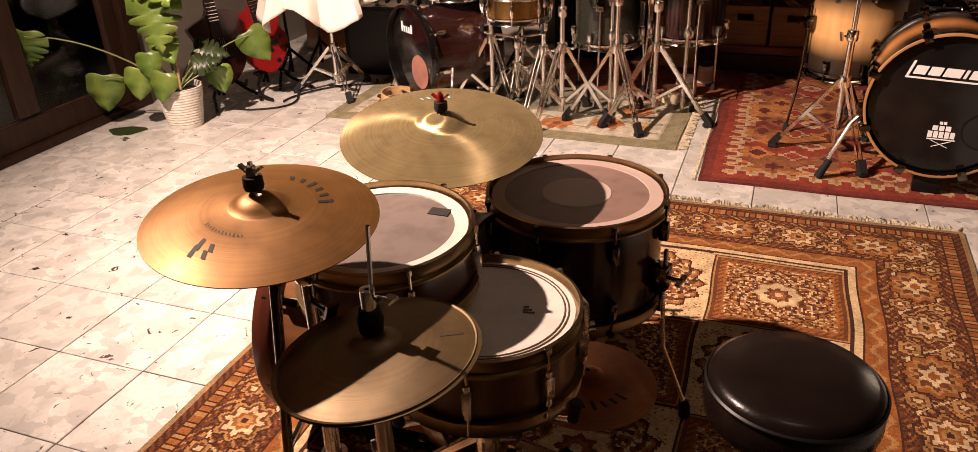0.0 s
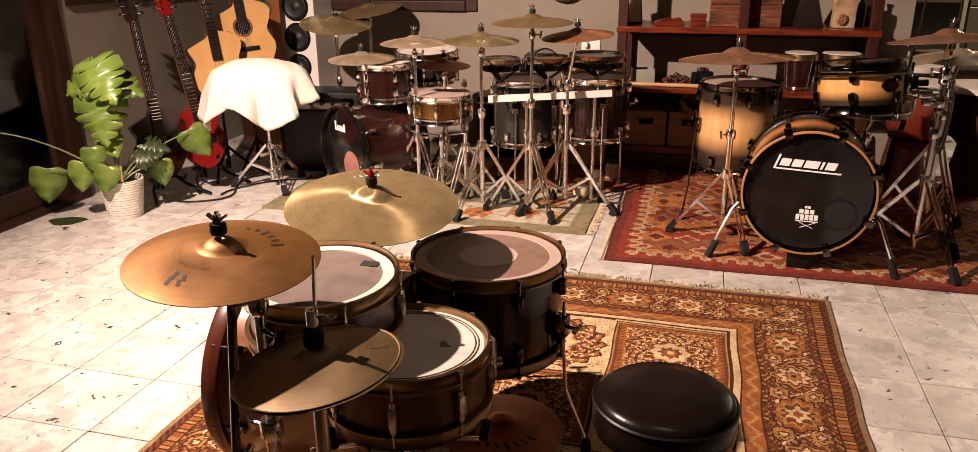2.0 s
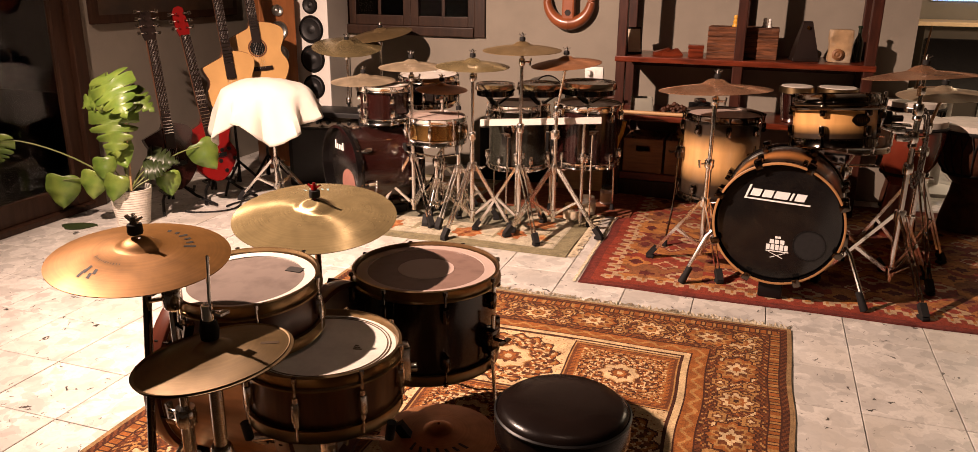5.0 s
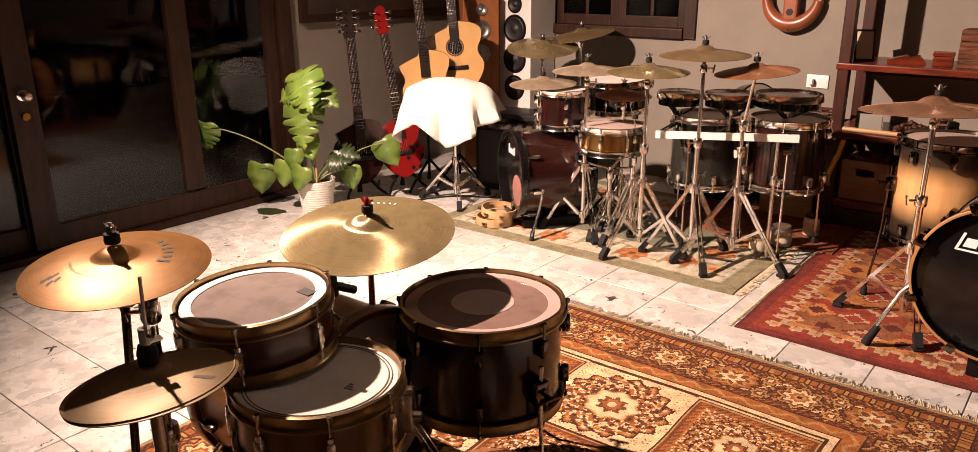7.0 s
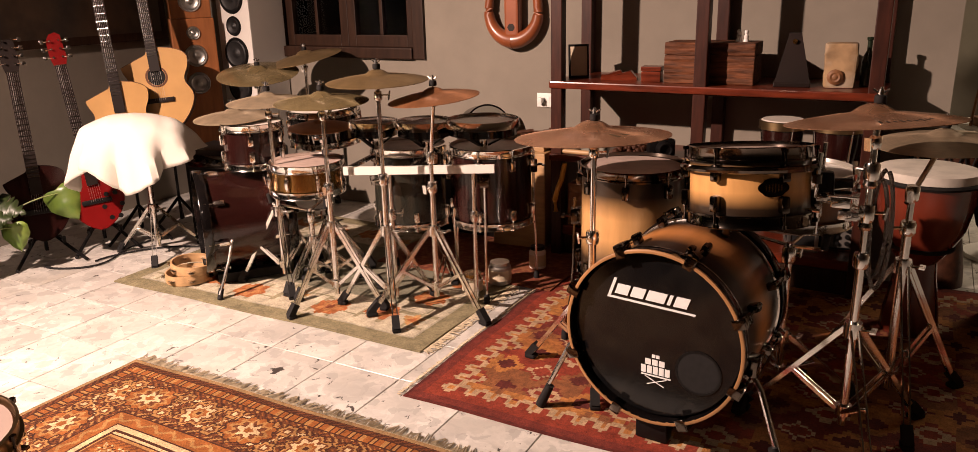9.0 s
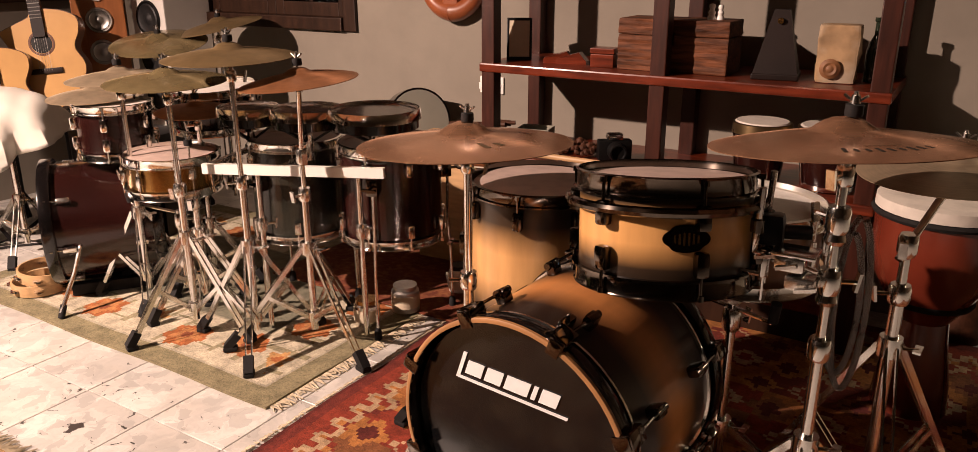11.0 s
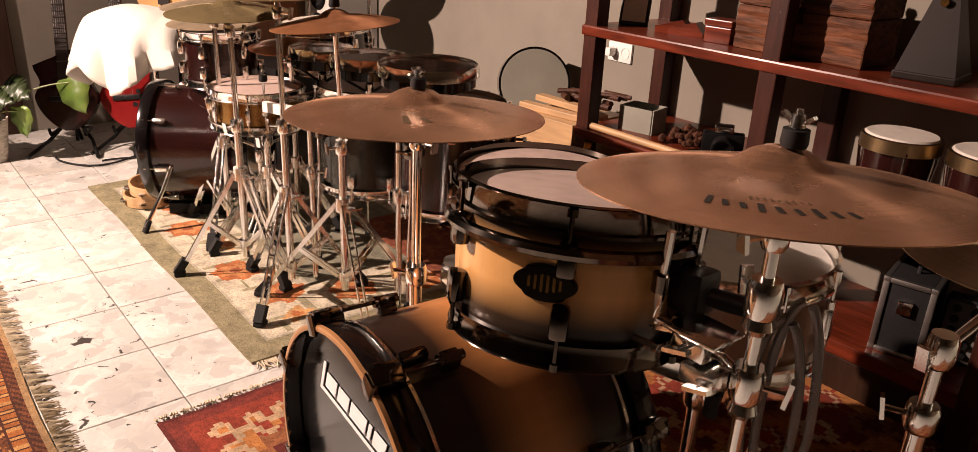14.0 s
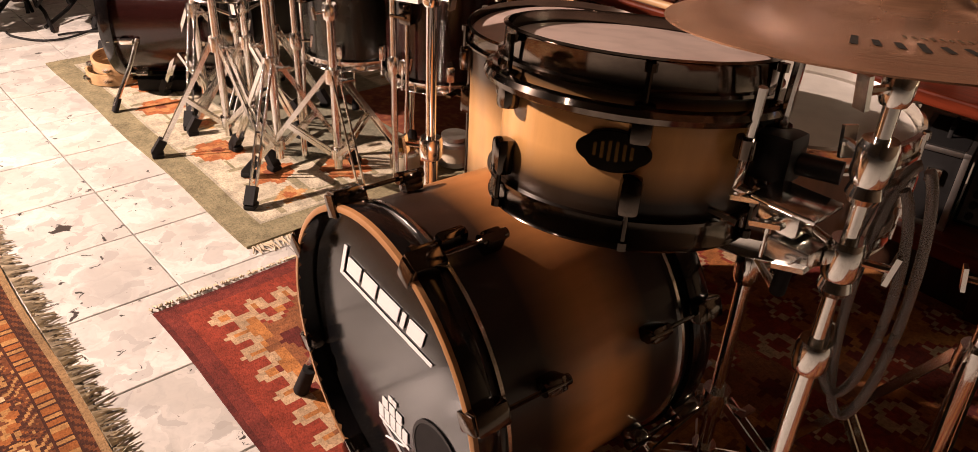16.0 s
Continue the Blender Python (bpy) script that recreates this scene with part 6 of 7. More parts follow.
prof += [(0.114, 0.205), (0.106, 0.206), (0.100, 0.17), (0.0, 0.168)]
part("pot", lathe(solid(), prof, 48), POT, plant, "whitewashed woven basket pot")
part("soil", lathe(solid(), [(0, 0.186), (0.06, 0.184), (0.1, 0.176), (0.1, 0.17), (0, 0.17)], 32), SOIL, plant)


def monstera_leaf(parent, root, tip, size, face, split=True, mat=LEAF, bend=0.35):
    """A heart-shaped leaf with notches between the side veins, on a bent stalk."""
    root, tip = Vector(root), Vector(tip)
    mid = (root + tip) / 2 + Vector((0, 0, 0.10 * (tip - root).length))
    stalk = part("stalk", sweep(solid(), curve(root, mid, tip, 10), 0.004, 6, (0.0055, 0.003)), STEM, parent)
    fwd, nor = Vector(face[0]).normalized(), Vector(face[1])
    side = fwd.cross(nor).normalized()
    nor = side.cross(fwd).normalized()
    bm = solid()
    n = 36
    mids, edges = [], {1: [], -1: []}
    for i in range(n + 1):
        k = i / n
        w = 0.50 * math.sin(math.pi * min(1, (k + 0.03) ** 0.62)) ** 0.8 * (1 - 0.25 * k)
        drop = -bend * k * k * 0.5
        mids.append(bm.verts.new(tip + size * (fwd * (k * 1.02 - 0.12) + nor * drop)))
        for s in (-1, 1):
            ww = w
            if split and 0.16 < k < 0.88 and (i % 6) in (0,):
                ww = w * 0.36
            elif split and 0.16 < k < 0.88 and (i % 6) in (1, 5):
                ww = w * 0.86
            back = 0.14 * ww / 0.5 if k < 0.25 else -0.10 * ww
            edges[s].append(bm.verts.new(tip + size * (fwd * (k * 1.02 - 0.12 - back) + side * s * ww + nor * (drop - 0.35 * ww * ww + 0.03 * math.sin(k * 17 + s)))))
    for s in (-1, 1):
        for i in range(n):
            f = (mids[i], mids[i + 1], edges[s][i + 1], edges[s][i])
            bm.faces.new(f if s > 0 else f[::-1])
    bmesh.ops.remove_doubles(bm, verts=bm.verts, dist=0.0004)
    ob = part("leaf", bm, mat, stalk)
    sol = ob.modifiers.new("thickness", "SOLIDIFY")
    sol.thickness = 0.0012


R0 = (0.0, 0.0, 0.18)
for tip, size, face, split, mat in (
        ((0.0, -0.05, 0.80), 0.22, ((0.5, -0.3, -0.55), (0.3, -0.9, 0.5)), True, LEAF),
        ((-0.03, -0.05, 0.755), 0.19, ((-0.9, -0.2, -0.5), (0.1, -0.9, 0.5)), True, LEAF),
        ((0.00, -0.06, 0.64), 0.235, ((0.15, -0.25, -0.95), (0.35, -0.85, 0.2)), True, LEAF),
        ((0.05, 0.02, 0.72), 0.15, ((0.8, 0.1, -0.4), (0.3, -0.6, 0.7)), True, LEAF),
        ((-0.455, -0.40, 0.52), 0.17, ((-0.35, 0.1, -0.9), (0.5, -0.8, 0.2)), True, LEAF),
        ((-0.335, -0.13, 0.245), 0.16, ((-0.1, -0.1, -0.9), (0.5, -0.8, 0.1)), False, LEAF),
        ((-0.12, -0.11, 0.29), 0.13, ((-0.1, -0.2, -0.9), (0.5, -0.8, 0.1)), False, LEAF),
        ((-0.06, -0.10, 0.375), 0.11, ((0.2, -0.2, -0.8), (0.4, -0.8, 0.3)), False, LEAF),
        ((0.03, -0.12, 0.285), 0.12, ((-0.1, -0.3, -0.8), (0.3, -0.9, 0.3)), False, LEAF),
        ((0.14, 0.14, 0.255), 0.12, ((0.1, 0.0, -0.9), (0.5, -0.8, 0.1)), False, LEAF),
        ((0.20, 0.36, 0.38), 0.15, ((0.5, 0.1, -0.7), (0.5, -0.7, 0.3)), False, LEAF),
        ((0.06, 0.12, 0.36), 0.14, ((0.9, 0.35, -0.15), (0.1, -0.7, 0.7)), True, LEAF_DARK),
        ((0.10, 0.04, 0.31), 0.11, ((0.7, 0.5, 0.1), (0.1, -0.8, 0.6)), True, LEAF_DARK),
        ((-0.02, -0.03, 0.45), 0.13, ((0.4, -0.2, -0.6), (0.4, -0.8, 0.4)), False, LEAF)):
    monstera_leaf(plant, R0, tip, size * 1.22, face, split, mat)
part("support_stick", rod(solid(), (0.01, 0.0, 0.17), (0.02, 0.01, 0.66), 0.006), PALE_WOOD, plant)
bm = outline(solid(), [(0.09 * math.cos(a) * (1 + 0.2 * math.sin(3 * a)), 0.06 * math.sin(a)) for a in around(20)], 0.0006, 0.004)
tagged(part("fallen_leaf", bm, LEAF_DARK, None, at=pose(-2.86, 2.95, 0.001, 0, 0, 20)), "dry dark leaf lying on the tiles", "leaf")

# ---- things on and by the shelf ----
def simple(name, label, category, bm, mat, at=None, smooth=True, group=""):
    return tagged(part(name, bm, mat, None, "", smooth, at), label, category, group)


UP, LOWB = 0.8862, 0.5312
bk = thing("picture_frame", "small dark framed card leaning on the shelf post", "picture frame", pose(-0.150, 4.80, UP, -14, 0, 28))
part("frame", box(solid(), -0.050, -0.008, 0, 0.050, 0.008, 0.165, 0.003), BLACK, bk, smooth=False)
part("card", box(solid(), -0.040, -0.0105, 0.012, 0.040, -0.0075, 0.153), PAPER, bk, smooth=False)
for x, turn in ((0.030, 20), (0.085, 12)):
    bm = outline(solid(), [(-0.06, 0.0), (0.06, 0.0), (0.06, 0.012), (0.03, 0.045), (-0.06, 0.020)], -0.025, 0.025)
    simple("wooden_block", "small wedge-shaped reddish wooden block on the shelf", "block", bm, SHELF_WOOD, pose(x, 4.80, UP, 90, 0, turn), False)
bx = thing("wooden_box", "small red-brown lidded wooden box on the shelf", "box", pose(0.225, 4.785, UP, 0, 0, 5))
part("body", box(solid(), -0.045, -0.035, 0, 0.045, 0.035, 0.048, 0.003), SHELF_WOOD, bx, smooth=False)
part("lid", box(solid(), -0.047, -0.037, 0.050, 0.047, 0.037, 0.070, 0.003), SHELF_WOOD, bx, smooth=False)
ch = thing("chest", "rough reddish wooden chest like a split log, on the shelf", "chest", pose(0.490, 4.835, UP))
for nm, z0, z1 in (("body", 0.0, 0.125), ("lid", 0.1265, 0.182)):
    bm = box(solid(), -0.200, -0.088, z0, 0.200, 0.088, z1, 0.005)
    bmesh.ops.subdivide_edges(bm, edges=[e for e in bm.edges if e.calc_length() > 0.04], cuts=9, use_grid_fill=True)
    for v in bm.verts:
        if v.co.y < -0.07:
            v.co.y += 0.007 * noise.noise(Vector((v.co.x * 7, 0, v.co.z * 60))) + 0.004 * noise.noise(v.co * 50)
    part(nm, bm, BARK, ch, smooth=False)
part("clasp", box(solid(), -0.012, -0.099, 0.095, 0.012, -0.086, 0.138, 0.003), BRASS, ch)


def figurine(label, at, s, mat):
    """A small ornament as a plain standing shape."""
    bm = lathe(solid(), [(0, 0), (0.020 * s, 0), (0.021 * s, 0.006 * s), (0.014 * s, 0.020 * s), (0.017 * s, 0.034 * s), (0.010 * s, 0.046 * s), (0.015 * s, 0.058 * s), (0.012 * s, 0.070 * s), (0, 0.074 * s)], 20)
    simple("figurine", label, "figurine", bm, mat, pose(*at))


figurine("small yellow-brown ornament standing on the chest", (0.440, 4.815, UP + 0.1822), 0.95, YELLOW)
figurine("small white ornament standing on the chest", (0.605, 4.815, UP + 0.1822), 0.75, WHITE_PAINT)
figurine("tiny white ornament standing on the chest", (0.632, 4.825, UP + 0.1822), 0.7, WHITE_PAINT)
figurine("small white ornament in front of the chest", (0.470, 4.710, UP), 0.95, SPEAKER_WHITE)
mt = thing("metronome", "dark wooden pyramid metronome on the shelf", "metronome", pose(0.840, 4.815, UP, 0, 0, 8))
bm = solid()
bmesh.ops.create_cone(bm, cap_ends=True, segments=4, radius1=0.100, radius2=0.034, depth=0.205, matrix=pose(0, 0, 0.1225, 0, 0, 45))
part("case", bm, FRETBOARD, mt, smooth=False)
part("base", box(solid(), -0.075, -0.075, 0, 0.075, 0.075, 0.020, 0.004), FRETBOARD, mt, smooth=False)
part("plate", rod(solid(), (0, -0.034, 0.19), (0, -0.045, 0.19), 0.010), BRASS, mt)
cs = thing("carved_stone", "cream carved stone block with a shell, on the shelf", "ornament", pose(1.030, 4.805, UP, 0, 0, 6))
bm = box(solid(), -0.062, -0.040, 0, 0.062, 0.040, 0.185, 0.010)
bmesh.ops.subdivide_edges(bm, edges=bm.edges[:], cuts=3, use_grid_fill=True)
for v in bm.verts:
    v.co += Vector((noise.noise(v.co * 28), noise.noise(v.co * 28 + Vector((5, 0, 0))), 0)) * 0.010
part("block", bm, material("cream_carved_stone", (0.42, 0.27, 0.14), 0.8, grain=(14.0, 0.5), stain=(9.0, (0.5, 0.42, 0.32))), cs)
part("shell", lathe(solid(), [(0, 0), (0.030, 0.002), (0.032, 0.008), (0.020, 0.016), (0.012, 0.013), (0, 0.020)], 20, pose(-0.018, -0.044, 0.048, 90, 0, 0)), CRATE, cs)
bt = lathe(solid(), [(0, 0), (0.026, 0), (0.027, 0.10), (0.022, 0.125), (0.010, 0.150), (0.010, 0.190), (0.014, 0.194), (0.014, 0.205), (0, 0.206)], 24)
simple("bottle", "dark green glass bottle on the shelf", "bottle", bt, material("bottle_green", (0.016, 0.024, 0.014), 0.12, coat=0.5), pose(1.130, 4.87, UP))
gb_ = thing("cardboard_box", "small grey open box on the lower shelf", "box", pose(-0.085, 4.83, LOWB, 0, 0, 12))
for s in (-1, 1):
    part("side", box(solid(), s * 0.064 - 0.003, -0.05, 0, s * 0.064 + 0.003, 0.05, 0.085), SHELF_BACK, gb_, smooth=False)
    part("side", box(solid(), -0.061, s * 0.05 - 0.003, 0, 0.061, s * 0.05 + 0.003, 0.085), SHELF_BACK, gb_, smooth=False)
part("bottom", box(solid(), -0.061, -0.047, 0, 0.061, 0.047, 0.004), SHELF_BACK, gb_, smooth=False)
bm = solid()
rs = random.Random(7)
for k in range(60):
    a, r = rs.uniform(0, 6.28), rs.uniform(0, 0.075)
    bmesh.ops.create_icosphere(bm, subdivisions=1, radius=rs.uniform(0.010, 0.018), matrix=Matrix.Translation((r * math.cos(a) * 1.3, r * math.sin(a), 0.012 + rs.uniform(0, 0.045) * (1 - r / 0.09))))
tagged(simple("seed_shaker", "heap of dark seed shells strung together, on the shelf", "shaker", bm, CARVED, pose(0.125, 4.82, LOWB)), kind="stuff")
cm = thing("camera_body", "black camera with a chrome top on the lower shelf", "photo camera", pose(0.275, 4.80, LOWB, 0, 0, 35))
part("body", box(solid(), -0.065, -0.025, 0, 0.065, 0.025, 0.080, 0.008), BLACK, cm)
part("top_plate", box(solid(), -0.030, -0.024, 0.080, 0.030, 0.024, 0.104, 0.008), WORN_CHROME, cm)
part("lens", lathe(solid(), [(0, 0), (0.034, 0), (0.036, 0.03), (0.032, 0.055), (0.027, 0.055), (0.024, 0.045), (0, 0.042)], 28, pose(0, -0.025, 0.042, 90, 0, 0)), BLACK, cm)
simple("wooden_flute", "long pale wooden stick lying along the lower shelf", "stick", rod(solid(), (-0.20, 4.672, LOWB + 0.013), (0.58, 4.664, LOWB + 0.013), 0.012), PALE_WOOD)


def bongo(at, d, h):
    t = thing("bongo", "dark red bongo drum with a pale skin, on the shelf", "bongo", pose(*at), "pair of bongos")
    r = d / 2
    part("shell", lathe(solid(), [(r * 0.70, 0), (r * 0.76, 0), (r * 0.93, h * 0.55), (r * 0.97, h - 0.01), (r * 0.9, h - 0.01)], 40), OXBLOOD, t)
    part("head", lathe(solid(), [(0, h), (r * 0.93, h), (r, h - 0.006), (r * 0.97, h - 0.014), (0, h - 0.006)], 40), SKIN, t)
    part("rim", lathe(solid(), [(r * 0.99, h - 0.040), (r + 0.008, h - 0.040), (r + 0.006, h - 0.006), (r * 1.0, h - 0.004), (r * 0.99, h - 0.040)], 40), HOOP_GOLD, t)
    part("bottom_band", lathe(solid(), [(r * 0.76, 0.006), (r * 0.80, 0.006), (r * 0.82, 0.022), (r * 0.79, 0.022)], 40), CHROME, t)
    for a in around(4, 0.6):
        part("rod", rod(solid(), ((r + 0.005) * math.cos(a), (r + 0.005) * math.sin(a), h - 0.03), (r * 0.85 * math.cos(a), r * 0.85 * math.sin(a), 0.012), 0.004, seg=8), CHROME, t)


bongo((0.825, 4.77, LOWB), 0.185, 0.215)
bongo((1.050, 4.80, LOWB), 0.215, 0.215)
simple("yellow_strap", "yellow webbing strap hung on the shelf post", "strap", sweep(solid(), [(-0.155, 4.640, 0.49), (-0.170, 4.637, 0.41), (-0.190, 4.635, 0.36), (-0.205, 4.635, 0.30), (-0.200, 4.637, 0.24)], 0.013, 8), YELLOW)
cj = thing("cajon", "plain pale wooden box drum beside the shelf", "cajon", pose(-0.442, 4.835, 0, 0, 0, 4))
part("body", box(solid(), -0.145, -0.150, 0.012, 0.145, 0.150, 0.515, 0.006), MAPLE, cj, smooth=False)
part("playing_face", box(solid(), -0.145, -0.156, 0.012, 0.145, -0.1505, 0.515, 0.002), PALE_WOOD, cj, smooth=False)
for s in (-1, 1):
    for q in (-1, 1):
        part("rubber_foot", rod(solid(), (s * 0.11, q * 0.11, 0), (s * 0.11, q * 0.11, 0.012), 0.014), RUBBER, cj)
for k in range(3):
    simple("wood_slat", "pale wooden slat lying on the box drum", "slat", box(solid(), -0.16, -0.022, 0, 0.13, 0.022, 0.024, 0.003), PALE_WOOD, pose(-0.445 + 0.02 * k, 4.745 + 0.052 * k, 0.515 + 0.0245 * (k % 2), 0, 0, 8 - 6 * k), False, "slats on the box drum")
bm = solid()
rs = random.Random(3)
for k in range(16):
    a = Vector((rs.uniform(-0.12, 0.06), rs.uniform(-0.07, 0.07), rs.uniform(0.01, 0.05)))
    rod(bm, a, a + Vector((rs.uniform(0.05, 0.13), rs.uniform(-0.05, 0.05), rs.uniform(-0.005, 0.01))), rs.uniform(0.008, 0.014), seg=8)
tagged(simple("percussion_sticks", "heap of dark small percussion sticks on the slats", "sticks", bm, CARVED, pose(-0.41, 4.875, 0.545)), kind="stuff")
fd = thing("frame_drum", "black round frame drum standing against the wall", "frame drum", pose(-0.745, 4.90, 0.412, 0, 0, 55))
m_ = pose(0, 0, 0.15, 78, 0, 0)
part("frame", lathe(solid(), [(0.140, -0.05), (0.148, -0.05), (0.149, 0.05), (0.140, 0.05), (0.140, -0.05)], 44, m_), BLACK_GLOSS, fd)
part("skin", lathe(solid(), [(0, 0.046), (0.140, 0.046), (0.140, 0.050), (0, 0.051)], 44, m_), SHELF_BACK, fd)
tr_ = thing("equipment_case", "black hard case standing by the wall", "case", pose(-0.855, 4.91, 0))
part("body", box(solid(), -0.30, -0.15, 0, 0.24, 0.15, 0.41, 0.015), BLACK, tr_)
part("edge_rail", box(solid(), -0.302, -0.153, 0.36, 0.242, 0.153, 0.375, 0.003), STEEL, tr_)
part("latch", box(solid(), -0.06, -0.162, 0.34, -0.01, -0.150, 0.40, 0.003), STEEL, tr_)

# wall-hung lyre and socket
ly = thing("lyre", "reddish wooden lyre hung on the back wall", "lyre", pose(-0.637, BACK - 0.045, 1.030))
LYRE = material("red_lyre_wood", (0.27, 0.075, 0.026), 0.35, grain=(7.0, 0.6), coat=0.3)
for s in (-1, 1):
    bm = sweep(solid(), [(s * 0.148 * math.sin(a), 0, 0.165 - 0.150 * math.cos(a) * (1 if math.cos(a) > 0 else 1.5)) for a in np.linspace(0.0, 2.45, 26)], 0.034, 14, (0.046, 0.016))
    part("arm", bm, LYRE, ly)
part("body", box(solid(), -0.042, -0.030, 0.0, 0.042, 0.026, 0.27, 0.012), LYRE, ly, smooth=False)
part("crossbar", rod(solid(), (-0.11, 0, 0.335), (0.11, 0, 0.335), 0.014), LYRE, ly)
part("sound_hole", lathe(solid(), [(0, 0), (0.022, 0), (0.022, 0.002), (0, 0.002)], 6, pose(0, -0.030, 0.085, 90, 0, 0)), FRETBOARD, ly, smooth=False)
ol = thing("wall_socket", "white double wall socket with a plug", "socket", pose(-0.455, BACK, 0.725))
part("plate", box(solid(), -0.062, -0.010, -0.038, 0.062, 0.0, 0.038, 0.004), WHITE_PAINT, ol)
for x in (-0.030, 0.030):
    part("outlet", lathe(solid(), [(0, 0.008), (0.017, 0.008), (0.019, 0.012), (0.022, 0.012), (0.022, 0.0095)], 24, pose(x, 0, 0, 90, 0, 0)), WHITE_PAINT, ol)
part("plug", box(solid(), -0.044, -0.050, 0.030 - 0.046, -0.016, -0.012, 0.016, 0.005), WHITE_PAINT, ol)

# jars and a tin on the floor by the shelf
def jar(label, at, r, h, body, lid):
    t = thing("jar", label, "jar", pose(*at))
    part("body", lathe(solid(), [(0, 0), (r, 0), (r, h * 0.78), (r * 0.8, h * 0.86), (0, h * 0.86)], 28), body, t)
    part("paper_label", lathe(solid(), [(r + 0.0008, h * 0.18), (r + 0.0016, h * 0.18), (r + 0.0016, h * 0.66), (r + 0.0008, h * 0.66)], 28), PAPER, t)
    part("lid", lathe(solid(), [(0, h * 0.86), (r * 0.86, h * 0.86), (r * 0.86, h), (0, h)], 28), lid, t)


jar("cream labelled jar with black lid on the red carpet", (-0.205, 4.43, 0.0062), 0.040, 0.115, SPEAKER_WHITE, BLACK)
jar("dented paint tin on the red carpet", (-0.275, 4.17, 0.0142), 0.052, 0.100, STEEL, STEEL)
jar("small tin beside the boom stand", (-0.330, 4.010, 0.0092), 0.046, 0.095, WORN_CHROME, BRASS)
bm = box(solid(), -0.98, 4.17, 0.0072, -0.02, 5.05, 0.0135, 0.002)
simple("carpet", "worn red-brown carpet partly under the floral rug", "rug", bm, RED_RUG, None, False)

# ---- clutter behind the sunburst kit ----
hc = thing("flight_case", "black hard case with steel edges on the bottom shelf", "case", pose(0.930, 4.850, 0.1602, 0, 0, 12))
part("body", box(solid(), -0.060, -0.120, 0.0, 0.060, 0.120, 0.22, 0.006), RUBBER, hc)
for x in (-0.058, 0.058):
    for y in (-0.118, 0.118):
        part("corner_rail", box(solid(), x - 0.008, y - 0.008, 0.012, x + 0.008, y + 0.008, 0.208, 0.003), STEEL, hc)
    for z in (0.008, 0.212):
        part("edge_rail", box(solid(), x - 0.009, -0.126, z - 0.008, x + 0.009, 0.126, z + 0.008, 0.003), STEEL, hc)
for y in (-0.118, 0.118):
    for z in (0.008, 0.212):
        part("edge_rail", box(solid(), -0.049, y - 0.009, z - 0.0075, 0.049, y + 0.009, z + 0.0075, 0.003), STEEL, hc)
part("latch", box(solid(), -0.018, -0.132, 0.125, 0.018, -0.119, 0.165, 0.003), CHROME, hc)
part("handle", sweep(solid(), [(0, -0.045, 0.215), (0, -0.038, 0.245), (0, 0.038, 0.245), (0, 0.045, 0.215)], 0.006), RUBBER, hc)
mx = thing("mixing_desk", "small grey mixer with dark knobs on the bottom shelf", "mixer", pose(1.085, 4.84, 0.1602, -8, 0, 8))
part("body", box(solid(), -0.075, -0.012, 0, 0.075, 0.045, 0.18, 0.006), BLACK, mx)
part("panel", box(solid(), -0.066, -0.0165, 0.010, 0.066, -0.0125, 0.170, 0.002), material("grey_control_panel", (0.10, 0.09, 0.08), 0.7, grain=(20.0, 0.8)), mx, "grey control panel", smooth=False)
for i_ in range(3):
    for j_ in range(5):
        part("knob", rod(solid(), (-0.042 + i_ * 0.042, -0.016, 0.030 + j_ * 0.030), (-0.042 + i_ * 0.042, -0.030, 0.030 + j_ * 0.030), 0.011, 0.009, seg=12), BLACK, mx)
wt = thing("side_table", "white round side table beyond the shelf", "table", pose(1.78, 5.55, 0))
part("top", lathe(solid(), [(0, 0.63), (0.26, 0.63), (0.27, 0.642), (0.26, 0.655), (0, 0.655)], 44), WHITE_PAINT, wt)
part("pedestal", lathe(solid(), [(0.17, 0.0), (0.17, 0.02), (0.03, 0.05), (0.03, 0.63), (0.0, 0.63)], 32), WHITE_PAINT, wt)
wb = thing("kalimba", "small wooden kalimba box with a thin stick, on the table", "kalimba", pose(1.67, 5.46, 0.6552, 0, 0, 20))
part("box", box(solid(), -0.10, -0.06, 0, 0.10, 0.06, 0.040, 0.004), CRATE, wb, smooth=False)
part("stick", rod(solid(), (-0.12, 0.0, 0.0), (-0.085, 0.0, 0.42), 0.006), CRATE, wb)

simple("strap", "black webbing strap lying across the kilim's end", "strap", sweep(solid(), [(2.05, 4.90, 0.012), (2.18, 4.97, 0.014), (2.34, 4.93, 0.012), (2.50, 4.99, 0.010), (2.62, 4.95, 0.008)], 0.011, 8), RUBBER)
for k, pts in enumerate((((-2.32, 4.10, 0.007), (-2.40, 3.80, 0.007), (-2.22, 3.52, 0.007), (-2.44, 3.36, 0.007), (-2.60, 3.42, 0.007)), ((-2.10, 4.12, 0.007), (-1.95, 3.98, 0.007), (-2.20, 3.90, 0.007), (-2.36, 3.62, 0.007), (-2.30, 3.44, 0.007)))):
    line = []
    for u, v, w_ in zip(pts, pts[1:], pts[2:]):
        line += curve((Vector(u) + Vector(v)) / 2, (Vector(u) + 6 * Vector(v) + Vector(w_)) / 8, (Vector(v) + Vector(w_)) / 2, 8)[:-1]
    simple("cable", "black instrument cable lying on the tiles", "cable", sweep(solid(), line, 0.005, 6), RUBBER)

